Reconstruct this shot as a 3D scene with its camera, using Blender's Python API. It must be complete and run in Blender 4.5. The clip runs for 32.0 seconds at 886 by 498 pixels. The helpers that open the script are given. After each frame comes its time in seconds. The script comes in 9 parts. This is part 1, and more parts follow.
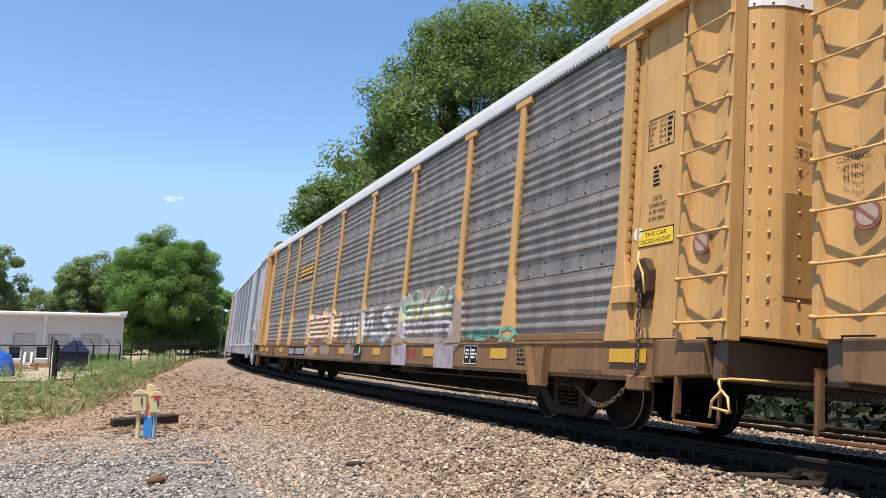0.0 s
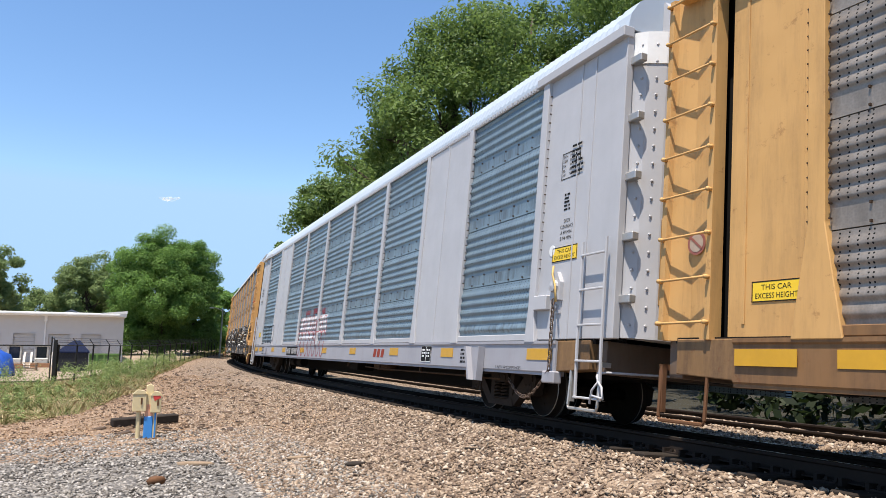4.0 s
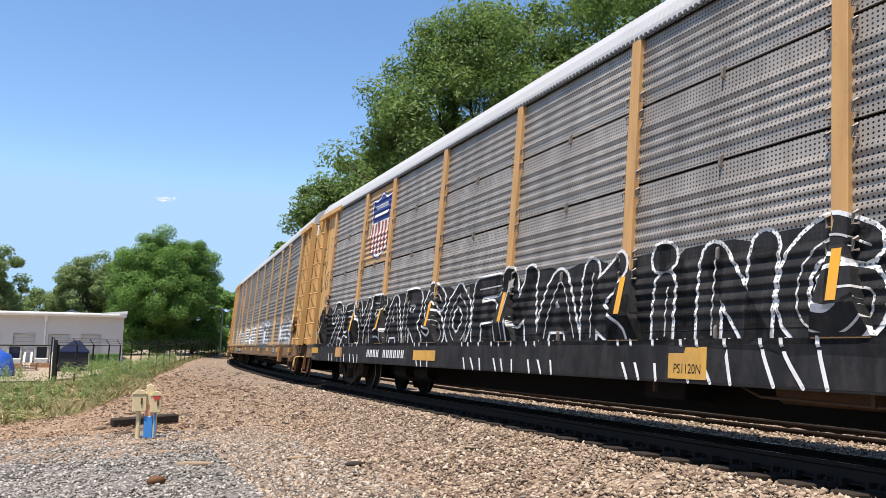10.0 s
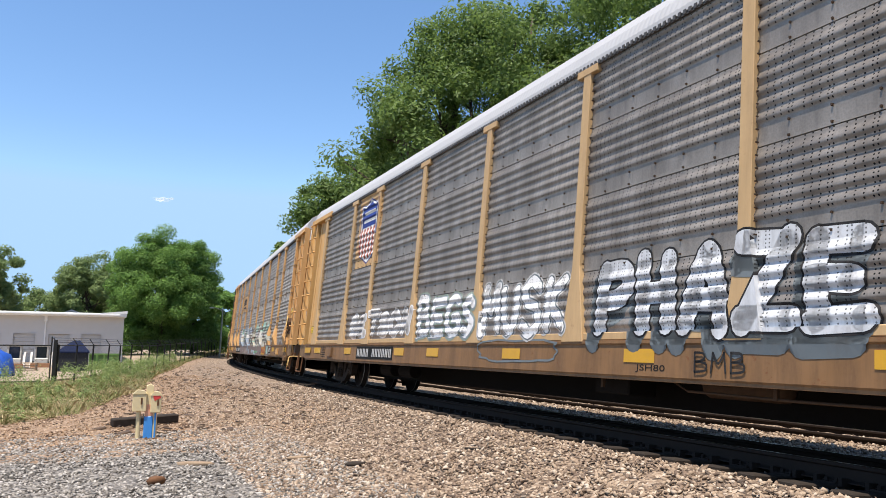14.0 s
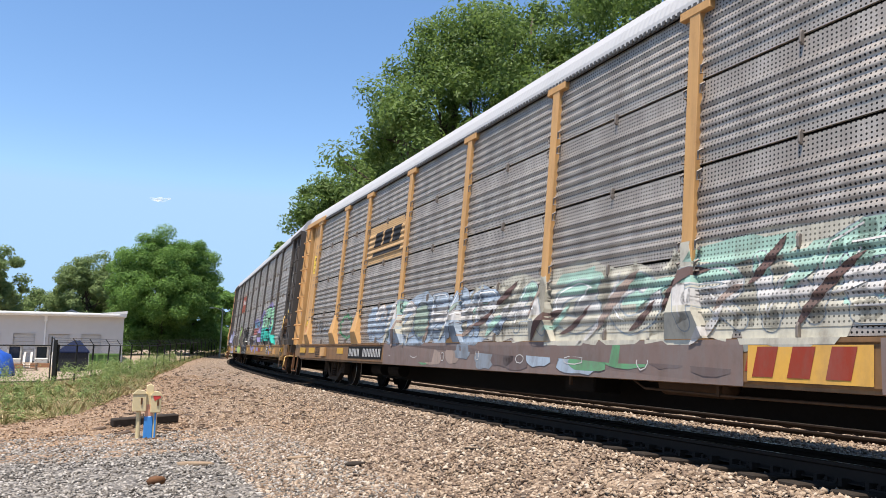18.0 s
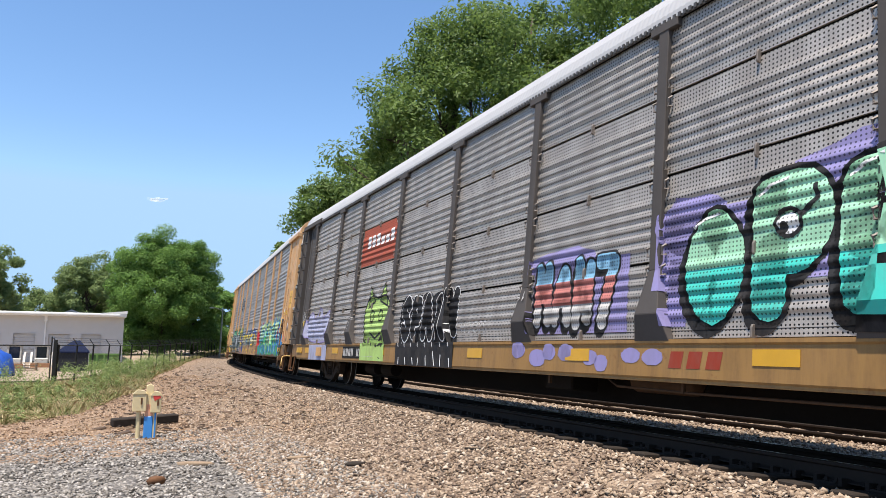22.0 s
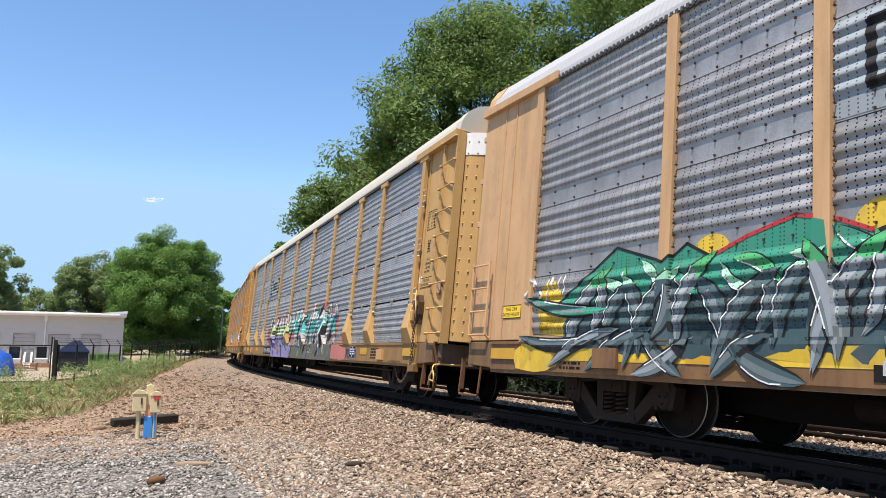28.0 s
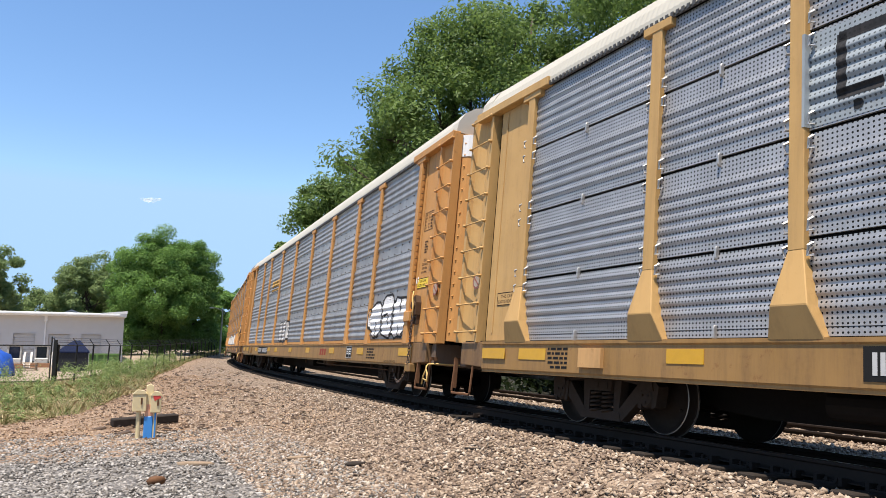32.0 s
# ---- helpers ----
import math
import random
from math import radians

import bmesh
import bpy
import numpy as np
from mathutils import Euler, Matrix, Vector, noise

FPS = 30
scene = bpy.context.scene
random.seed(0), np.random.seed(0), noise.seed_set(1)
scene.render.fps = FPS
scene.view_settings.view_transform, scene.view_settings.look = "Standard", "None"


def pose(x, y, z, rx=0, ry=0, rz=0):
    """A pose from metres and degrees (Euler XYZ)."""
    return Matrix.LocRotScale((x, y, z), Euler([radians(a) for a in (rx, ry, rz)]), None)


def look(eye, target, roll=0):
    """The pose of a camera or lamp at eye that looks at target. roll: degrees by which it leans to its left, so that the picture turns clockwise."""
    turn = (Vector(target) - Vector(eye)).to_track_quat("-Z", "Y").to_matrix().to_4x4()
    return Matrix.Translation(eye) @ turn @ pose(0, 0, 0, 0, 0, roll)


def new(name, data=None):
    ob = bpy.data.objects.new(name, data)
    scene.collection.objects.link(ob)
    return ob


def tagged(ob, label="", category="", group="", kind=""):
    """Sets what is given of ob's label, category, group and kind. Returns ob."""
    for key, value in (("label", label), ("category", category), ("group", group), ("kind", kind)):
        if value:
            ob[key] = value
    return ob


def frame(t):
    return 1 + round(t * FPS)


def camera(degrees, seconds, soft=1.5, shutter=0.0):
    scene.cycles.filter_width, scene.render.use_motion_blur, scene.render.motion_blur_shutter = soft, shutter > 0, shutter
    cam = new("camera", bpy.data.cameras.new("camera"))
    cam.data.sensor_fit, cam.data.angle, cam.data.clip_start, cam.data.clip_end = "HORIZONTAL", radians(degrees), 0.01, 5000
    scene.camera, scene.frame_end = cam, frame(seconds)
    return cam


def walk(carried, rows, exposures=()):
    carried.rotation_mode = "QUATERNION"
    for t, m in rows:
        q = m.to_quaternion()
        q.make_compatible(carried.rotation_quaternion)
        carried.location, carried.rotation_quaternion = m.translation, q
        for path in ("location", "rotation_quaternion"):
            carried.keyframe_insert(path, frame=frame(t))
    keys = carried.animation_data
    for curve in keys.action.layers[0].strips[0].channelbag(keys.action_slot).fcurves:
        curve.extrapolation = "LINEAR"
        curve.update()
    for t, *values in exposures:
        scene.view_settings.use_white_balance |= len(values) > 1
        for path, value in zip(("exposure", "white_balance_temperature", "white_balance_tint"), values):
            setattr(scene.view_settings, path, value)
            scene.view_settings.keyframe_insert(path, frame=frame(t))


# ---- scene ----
# the camera stands on its tripod beside the curve
cam = camera(60.964, 32.0, soft=0.7)
CAM_Z = 1.06745
VIEW = pose(0, 0, CAM_Z, 90 + 7.60529, 0, -25.57423) @ pose(0, 0, 0, 0, 0, 0.45873)
walk(cam, [(0.0, VIEW), (32.0, VIEW)], [(0.0, 0.80, 6850, 13), (32.0, 0.80, 6850, 13)])

# ---- daylight ----
world = bpy.data.worlds.new("sky")
scene.world = world
world.use_nodes = True
SUN_EL, SUN_AZ = radians(74), radians(-130)  # azimuth from +y, clockwise
_n = world.node_tree.nodes
_l = world.node_tree.links
_bg = _n["Background"]
_sky = _n.new("ShaderNodeTexSky")
_sky.sky_type = "NISHITA"
_sky.sun_disc = False
_sky.sun_elevation = SUN_EL
_sky.sun_rotation = SUN_AZ
_sky.altitude = 200
_sky.air_density = 1.0
_sky.dust_density = 0.3
_sky.ozone_density = 2.2
_cap = _n.new("ShaderNodeMix")   # ceiling on the sky colour keeps the horizon from washing out
_cap.data_type = "RGBA"
_cap.blend_type = "DARKEN"
_cap.inputs[0].default_value = 1.0
_cap.inputs[7].default_value = (2.35, 3.45, 4.8, 1)
_l.new(_sky.outputs[0], _cap.inputs[6])
_hue = _n.new("ShaderNodeHueSaturation")
_hue.inputs["Saturation"].default_value = 1.16
_l.new(_cap.outputs[2], _hue.inputs["Color"])
_l.new(_hue.outputs[0], _bg.inputs[0])
_bg.inputs[1].default_value = 0.128
_sd = Vector((math.sin(SUN_AZ) * math.cos(SUN_EL), math.cos(SUN_AZ) * math.cos(SUN_EL), math.sin(SUN_EL)))
_sun = bpy.data.lights.new("sun", "SUN")
_sun.energy = 4.6
_sun.angle = radians(0.53)
_sun.color = (1.0, 0.95, 0.87)
sun = new("sun", _sun)
sun.matrix_world = look(_sd * 100, (0, 0, 0))

# ---- the curve: a circle of radius R whose centre lies to the right ----
D, K = 7.10132, 0.0026
R = 1 / K
CANT = radians(5.20157)
PITCH = 28.5  # length of one coupled wagon
TRUCK = 10.06
TRUCK_X = 10.36  # middle of a truck from the wagon's middle


def on_track(s, lat=0.0, v=0.0):
    """A place by its way along the curve, offset to the outside and height, in the canted plane."""
    a = s * K
    h = lat * math.cos(CANT) - v * math.sin(CANT)
    z = lat * math.sin(CANT) + v * math.cos(CANT)
    r = R + h
    return Vector((D + R - r * math.cos(a), r * math.sin(a), z))


def lateral(x, y):
    return np.hypot(x - D - R, y) - R


def travel(t):
    q = (t - 16) / 16
    return 6.82791 + 6.94691 * t + 1.8505 * q * q - 0.6708 * q ** 3


def wagon_pose(index, t):
    s = index * PITCH - travel(t)
    a, b = on_track(s - TRUCK), on_track(s + TRUCK)
    d = (b - a).normalized()
    left = Vector((-d.y, d.x, 0))
    up = Vector((0, 0, 1))
    y = left * math.cos(CANT) + up * math.sin(CANT)
    z = up * math.cos(CANT) - left * math.sin(CANT)
    m = Matrix((d, y, z)).transposed().to_4x4()
    m.translation = (a + b) / 2
    return m


# ---- materials ----
def nodes_of(name):
    m = bpy.data.materials.new(name)
    m.use_nodes = True
    nt = m.node_tree
    return m, nt, nt.nodes["Principled BSDF"]


def link(nt, a, b):
    nt.links.new(a, b)


def texco(nt, space="Object"):
    return nt.nodes.new("ShaderNodeTexCoord").outputs[space]


def mapped(nt, vec, scale):
    n = nt.nodes.new("ShaderNodeMapping")
    n.inputs["Scale"].default_value = scale
    link(nt, vec, n.inputs[0])
    return n.outputs[0]


def noise_tex(nt, vec, scale, detail=4.0, rough=0.6):
    n = nt.nodes.new("ShaderNodeTexNoise")
    n.inputs["Scale"].default_value = scale
    n.inputs["Detail"].default_value = detail
    n.inputs["Roughness"].default_value = rough
    link(nt, vec, n.inputs["Vector"])
    return n.outputs[0]


def ramp(nt, fac, *stops):
    n = nt.nodes.new("ShaderNodeValToRGB")
    e = n.color_ramp.elements
    while len(e) < len(stops):
        e.new(0.5)
    for el, (p, c) in zip(e, stops):
        el.position = p
        el.color = (c, c, c, 1) if isinstance(c, (int, float)) else (*c, 1)
    link(nt, fac, n.inputs[0])
    return n.outputs[0]


def mix(nt, fac, a, b, kind="MIX"):
    n = nt.nodes.new("ShaderNodeMix")
    n.data_type = "RGBA"
    n.blend_type = kind
    for k, val in ((0, fac), (6, a), (7, b)):
        sock = n.inputs[k]
        if isinstance(val, (int, float)):
            sock.default_value = val if k == 0 else (val, val, val, 1)
        elif isinstance(val, tuple):
            sock.default_value = (*val, 1)
        else:
            link(nt, val, sock)
    return n.outputs[2]


def maths(nt, op, a, b=None, c=None):
    n = nt.nodes.new("ShaderNodeMath")
    n.operation = op
    for sock, val in zip(n.inputs, (a, b, c)):
        if val is None:
            continue
        if isinstance(val, (int, float)):
            sock.default_value = val
        else:
            link(nt, val, sock)
    return n.outputs[0]


def bump(nt, bsdf, height, strength=0.3, dist=0.01):
    n = nt.nodes.new("ShaderNodeBump")
    n.inputs["Strength"].default_value = strength
    n.inputs["Distance"].default_value = dist
    link(nt, height, n.inputs["Height"])
    link(nt, n.outputs[0], bsdf.inputs["Normal"])


def paint(name, base, dirt=(0.09, 0.06, 0.04), amount=0.5, rough=0.6, rust=0.0, streak=True, metal=0.0, grime=(0.5, 0.82)):
    """Weathered paint: broad fading, vertical dirt streaks, rust spots."""
    m, nt, b = nodes_of(name)
    co = texco(nt)
    broad = noise_tex(nt, co, 1.3, 3)
    fine = noise_tex(nt, co, 22, 5, 0.7)
    runs = noise_tex(nt, mapped(nt, co, (4.5, 4.5, 0.55)), 1.0, 5, 0.72)
    faded = tuple(min(1, c * 1.14 + 0.03) for c in base)
    col = mix(nt, broad, tuple(c * 0.86 for c in base), faded)
    info = nt.nodes.new("ShaderNodeObjectInfo")
    col = mix(nt, maths(nt, "MULTIPLY", info.outputs["Random"], 0.22), col, tuple(c * 0.72 for c in base))
    mask = ramp(nt, runs if streak else broad, (grime[0], 0.0), (grime[1], 1.0))
    mask2 = maths(nt, "MULTIPLY", mask, maths(nt, "MULTIPLY_ADD", fine, 0.8, 0.2))
    col = mix(nt, maths(nt, "MULTIPLY", mask2, amount), col, dirt)
    if rust:
        spots = ramp(nt, noise_tex(nt, co, 5.5, 6, 0.75), (0.6, 0.0), (0.68, 1.0))
        col = mix(nt, maths(nt, "MULTIPLY", spots, rust), col, (0.16, 0.055, 0.02))
    link(nt, col, b.inputs["Base Color"])
    link(nt, maths(nt, "MULTIPLY_ADD", fine, 0.3, rough - 0.15), b.inputs["Roughness"])
    b.inputs["Metallic"].default_value = metal
    b.inputs["Specular IOR Level"].default_value = 0.3
    bump(nt, b, fine, 0.12, 0.004)
    return m


def dotted(nt, co, pitch_u, pitch_v, radius, gate=None, floor=None):
    """A field of punched holes over x and z; gate: (period, share) of columns that have them."""
    sep = nt.nodes.new("ShaderNodeSeparateXYZ")
    link(nt, co, sep.inputs[0])
    fu = maths(nt, "SUBTRACT", maths(nt, "FRACT", maths(nt, "DIVIDE", sep.outputs[0], pitch_u)), 0.5)
    fv = maths(nt, "SUBTRACT", maths(nt, "FRACT", maths(nt, "DIVIDE", sep.outputs[2], pitch_v)), 0.5)
    fu = maths(nt, "MULTIPLY", fu, pitch_u)
    fv = maths(nt, "MULTIPLY", fv, pitch_v)
    d = maths(nt, "SQRT", maths(nt, "ADD", maths(nt, "MULTIPLY", fu, fu), maths(nt, "MULTIPLY", fv, fv)))
    hole = maths(nt, "LESS_THAN", d, radius)
    if floor is not None:
        hole = maths(nt, "MULTIPLY", hole, maths(nt, "GREATER_THAN", sep.outputs[2], floor))
    if gate:
        col = maths(nt, "FRACT", maths(nt, "DIVIDE", sep.outputs[0], gate[0]))
        g = 0.0
        for lo, hi in gate[1]:
            inside = maths(nt, "MULTIPLY", maths(nt, "GREATER_THAN", col, lo), maths(nt, "LESS_THAN", col, hi))
            g = maths(nt, "ADD", g, inside)
        hole = maths(nt, "MULTIPLY", hole, g)
    return hole


def sheet_metal(name, base, dirt, amount, holes, metal=0.45, rough=0.42, smear=0.0):
    """Galvanised rack sheet with rows of punched holes and road grime."""
    m, nt, b = nodes_of(name)
    co = texco(nt)
    broad = noise_tex(nt, co, 0.9, 4)
    fine = noise_tex(nt, co, 30, 5, 0.7)
    runs = noise_tex(nt, mapped(nt, co, (3.2, 3.2, 1.1)), 1.0, 5, 0.55)
    spangle = nt.nodes.new("ShaderNodeTexVoronoi")
    spangle.inputs["Scale"].default_value = 45
    link(nt, co, spangle.inputs["Vector"])
    col = mix(nt, spangle.outputs["Distance"], tuple(c * 0.85 for c in base), tuple(min(1, c * 1.2) for c in base))
    info = nt.nodes.new("ShaderNodeObjectInfo")
    col = mix(nt, maths(nt, "MULTIPLY", info.outputs["Random"], 0.35), col, tuple(c * 0.6 for c in base))
    mask = maths(nt, "MULTIPLY", ramp(nt, runs, (0.34, 0.0), (0.72, 1.0)), amount)
    col = mix(nt, mask, col, dirt)
    mask2 = maths(nt, "MULTIPLY", ramp(nt, broad, (0.5, 0.0), (0.7, 1.0)), amount * 0.6)
    col = mix(nt, mask2, col, tuple(c * 0.7 for c in dirt))
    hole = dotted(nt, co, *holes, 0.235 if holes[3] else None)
    low = nt.nodes.new("ShaderNodeSeparateXYZ")
    link(nt, co, low.inputs[0])
    band = maths(nt, "MULTIPLY", maths(nt, "LESS_THAN", low.outputs[2], 0.185), maths(nt, "GREATER_THAN", low.outputs[2], 0.035))
    brush = ramp(nt, noise_tex(nt, mapped(nt, co, (9.0, 9.0, 0.7)), 1.0, 5, 0.65), (0.46, 0.0), (0.6, 1.0))
    col = mix(nt, maths(nt, "MULTIPLY", maths(nt, "MULTIPLY", band, brush), smear), col, tuple(c * 0.6 + 0.03 for c in dirt))   # brushed overpaint along the lap
    # holes are not cut: the dark inside is coloured on as dots
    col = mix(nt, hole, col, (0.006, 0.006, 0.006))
    link(nt, col, b.inputs["Base Color"])
    b.inputs["Metallic"].default_value = metal
    r = maths(nt, "MULTIPLY_ADD", fine, 0.3, rough - 0.1)
    link(nt, maths(nt, "MAXIMUM", r, maths(nt, "MULTIPLY", hole, 0.9)), b.inputs["Roughness"])
    bump(nt, b, maths(nt, "SUBTRACT", maths(nt, "MULTIPLY", fine, 0.2), hole), 0.3, 0.006)
    return m


def plain(name, base, rough=0.6, metal=0.0, var=0.15, scale=18, bumps=0.15):
    m, nt, b = nodes_of(name)
    co = texco(nt)
    f = noise_tex(nt, co, scale, 5, 0.65)
    g = noise_tex(nt, co, scale * 0.09, 3)
    col = mix(nt, f, tuple(c * (1 - var) for c in base), tuple(min(1, c * (1 + var)) for c in base))
    col = mix(nt, maths(nt, "MULTIPLY", g, var * 1.6), col, tuple(c * 0.6 for c in base))
    link(nt, col, b.inputs["Base Color"])
    b.inputs["Roughness"].default_value = rough
    b.inputs["Metallic"].default_value = metal
    b.inputs["Specular IOR Level"].default_value = 0.12 if rough >= 0.7 else 0.4
    if bumps:
        bump(nt, b, f, bumps, 0.01)
    return m


YELLOW = paint("rack_yellow_paint", (0.56, 0.315, 0.105), amount=0.65, rust=0.4, grime=(0.45, 0.78))
YELLOW_PALE = paint("rack_tan_paint", (0.50, 0.295, 0.10), amount=0.5, rust=0.2, grime=(0.45, 0.78))
ORANGE = paint("rack_orange_paint", (0.52, 0.245, 0.065), amount=0.45, rust=0.3, grime=(0.45, 0.78))
BLEACHED = paint("rack_bleached_paint", (0.50, 0.325, 0.155), amount=0.5, rust=0.25, grime=(0.42, 0.78))
FADED = paint("rack_chalky_paint", (0.55, 0.325, 0.155), amount=0.6, rust=0.25, grime=(0.45, 0.78))
TAN = paint("rack_faded_paint", (0.55, 0.305, 0.112), amount=0.6, rust=0.3, grime=(0.45, 0.78))
SILVER = paint("rack_silver_paint", (0.43, 0.43, 0.44), (0.3, 0.29, 0.28), amount=0.3, rough=0.45)
DARK_PAINT = paint("rack_dark_paint", (0.055, 0.047, 0.042), (0.11, 0.085, 0.068), amount=0.5, rough=0.75)
SILL_BROWN = paint("sill_grimy_yellow", (0.215, 0.108, 0.038), (0.07, 0.042, 0.026), amount=0.95, rust=0.7, grime=(0.40, 0.70))
DOOR_CREAM = paint("door_cream_paint", (0.60, 0.52, 0.41), (0.34, 0.25, 0.16), amount=0.5, rust=0.12, rough=0.5)
PANEL_GOLD = paint("panel_gold_paint", (0.70, 0.40, 0.08), amount=0.2)
SILL_TAN = paint("sill_yellow", (0.29, 0.155, 0.042), (0.09, 0.054, 0.03), amount=0.85, rust=0.5, grime=(0.42, 0.72))
SILL_GRIME = paint("sill_end_grime", (0.23, 0.125, 0.045), (0.06, 0.036, 0.024), amount=0.95, rust=0.8, grime=(0.36, 0.62))
SILL_DARK = paint("sill_oxide", (0.13, 0.085, 0.055), (0.05, 0.04, 0.035), amount=0.6, rust=0.3)
SILL_SILVER = paint("sill_silver", (0.32, 0.32, 0.345), (0.25, 0.2, 0.17), amount=0.4)
ROOF_WHITE = paint("roof_galvanised", (0.40, 0.40, 0.40), (0.24, 0.22, 0.20), amount=0.4, rough=0.5, streak=False)
ROOF_BLUE = paint("roof_zinc", (0.40, 0.46, 0.52), (0.28, 0.30, 0.31), amount=0.3, rough=0.4, streak=False)
ROOF_CREAM = paint("roof_cream", (0.45, 0.42, 0.345), (0.3, 0.27, 0.21), amount=0.3, rough=0.55, streak=False)
UNDER = plain("underframe_grime", (0.014, 0.011, 0.009), 0.85, 0.0, 0.4)
CAST = plain("cast_steel_grime", (0.03, 0.024, 0.02), 0.85, 0.0, 0.4, 9)
WHEEL = plain("wheel_steel", (0.03, 0.022, 0.017), 0.75, 0.1, 0.35, 12)
TREAD = plain("worn_tread_steel", (0.36, 0.33, 0.30), 0.4, 0.6, 0.1, 12)
RUSTY = plain("rusty_steel", (0.17, 0.085, 0.045), 0.8, 0.2, 0.4, 14)
LEVER = plain("weathered_lever_yellow", (0.60, 0.40, 0.14), 0.6, 0.1, 0.3, 20)
GALV = plain("galvanised_steel", (0.45, 0.44, 0.42), 0.45, 0.6, 0.2, 16)
BLACK_PAINT = plain("black_stencil_paint", (0.016, 0.016, 0.016), 0.8, 0, 0.2, 30, 0)
SIDE_CAST = plain("brown_cast_steel", (0.048, 0.035, 0.027), 0.85, 0.0, 0.4, 9)
DULL_WHITE = plain("dull_number_white", (0.50, 0.49, 0.47), 0.7, 0, 0.2, 12, 0)
WHITE_PAINT = plain("white_stencil_paint", (0.74, 0.74, 0.72), 0.6, 0, 0.1, 12, 0)
SIGN_YELLOW = plain("sign_yellow", (0.82, 0.55, 0.03), 0.45, 0, 0.08, 6, 0)
REFLECT = plain("reflector_yellow", (0.58, 0.31, 0.02), 0.35, 0, 0.15, 8, 0)
RIVET = plain("rusted_rivet_steel", (0.07, 0.045, 0.03), 0.75, 0.1, 0.4, 14)
HOOK_STEEL = plain("weathered_clip_steel", (0.22, 0.19, 0.165), 0.6, 0.3, 0.4, 14)
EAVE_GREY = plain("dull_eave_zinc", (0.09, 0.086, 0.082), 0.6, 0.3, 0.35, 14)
# near-black for pieces that stand for the shade in gaps
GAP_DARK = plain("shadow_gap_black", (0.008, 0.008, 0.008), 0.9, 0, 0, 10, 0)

HOLES_A = (0.044, 0.040, 0.0092, (0.44, ((0.0, 0.2), (0.3, 0.4), (0.5, 0.6), (0.7, 0.8))))
HOLES_B = (0.049, 0.047, 0.0108, None)
SHEET = {
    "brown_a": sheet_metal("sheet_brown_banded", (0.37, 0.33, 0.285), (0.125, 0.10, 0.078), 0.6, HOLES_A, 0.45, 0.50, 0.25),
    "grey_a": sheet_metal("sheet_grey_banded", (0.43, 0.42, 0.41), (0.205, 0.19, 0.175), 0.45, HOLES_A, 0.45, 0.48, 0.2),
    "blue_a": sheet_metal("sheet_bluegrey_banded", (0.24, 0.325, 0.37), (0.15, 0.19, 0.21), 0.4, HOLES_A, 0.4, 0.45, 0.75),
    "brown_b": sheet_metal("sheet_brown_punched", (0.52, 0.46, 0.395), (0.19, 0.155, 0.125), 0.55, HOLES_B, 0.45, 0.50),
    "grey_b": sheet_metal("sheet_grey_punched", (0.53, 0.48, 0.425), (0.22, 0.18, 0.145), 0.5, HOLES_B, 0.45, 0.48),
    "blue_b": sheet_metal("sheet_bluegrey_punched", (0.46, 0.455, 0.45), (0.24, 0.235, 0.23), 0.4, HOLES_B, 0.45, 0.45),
}


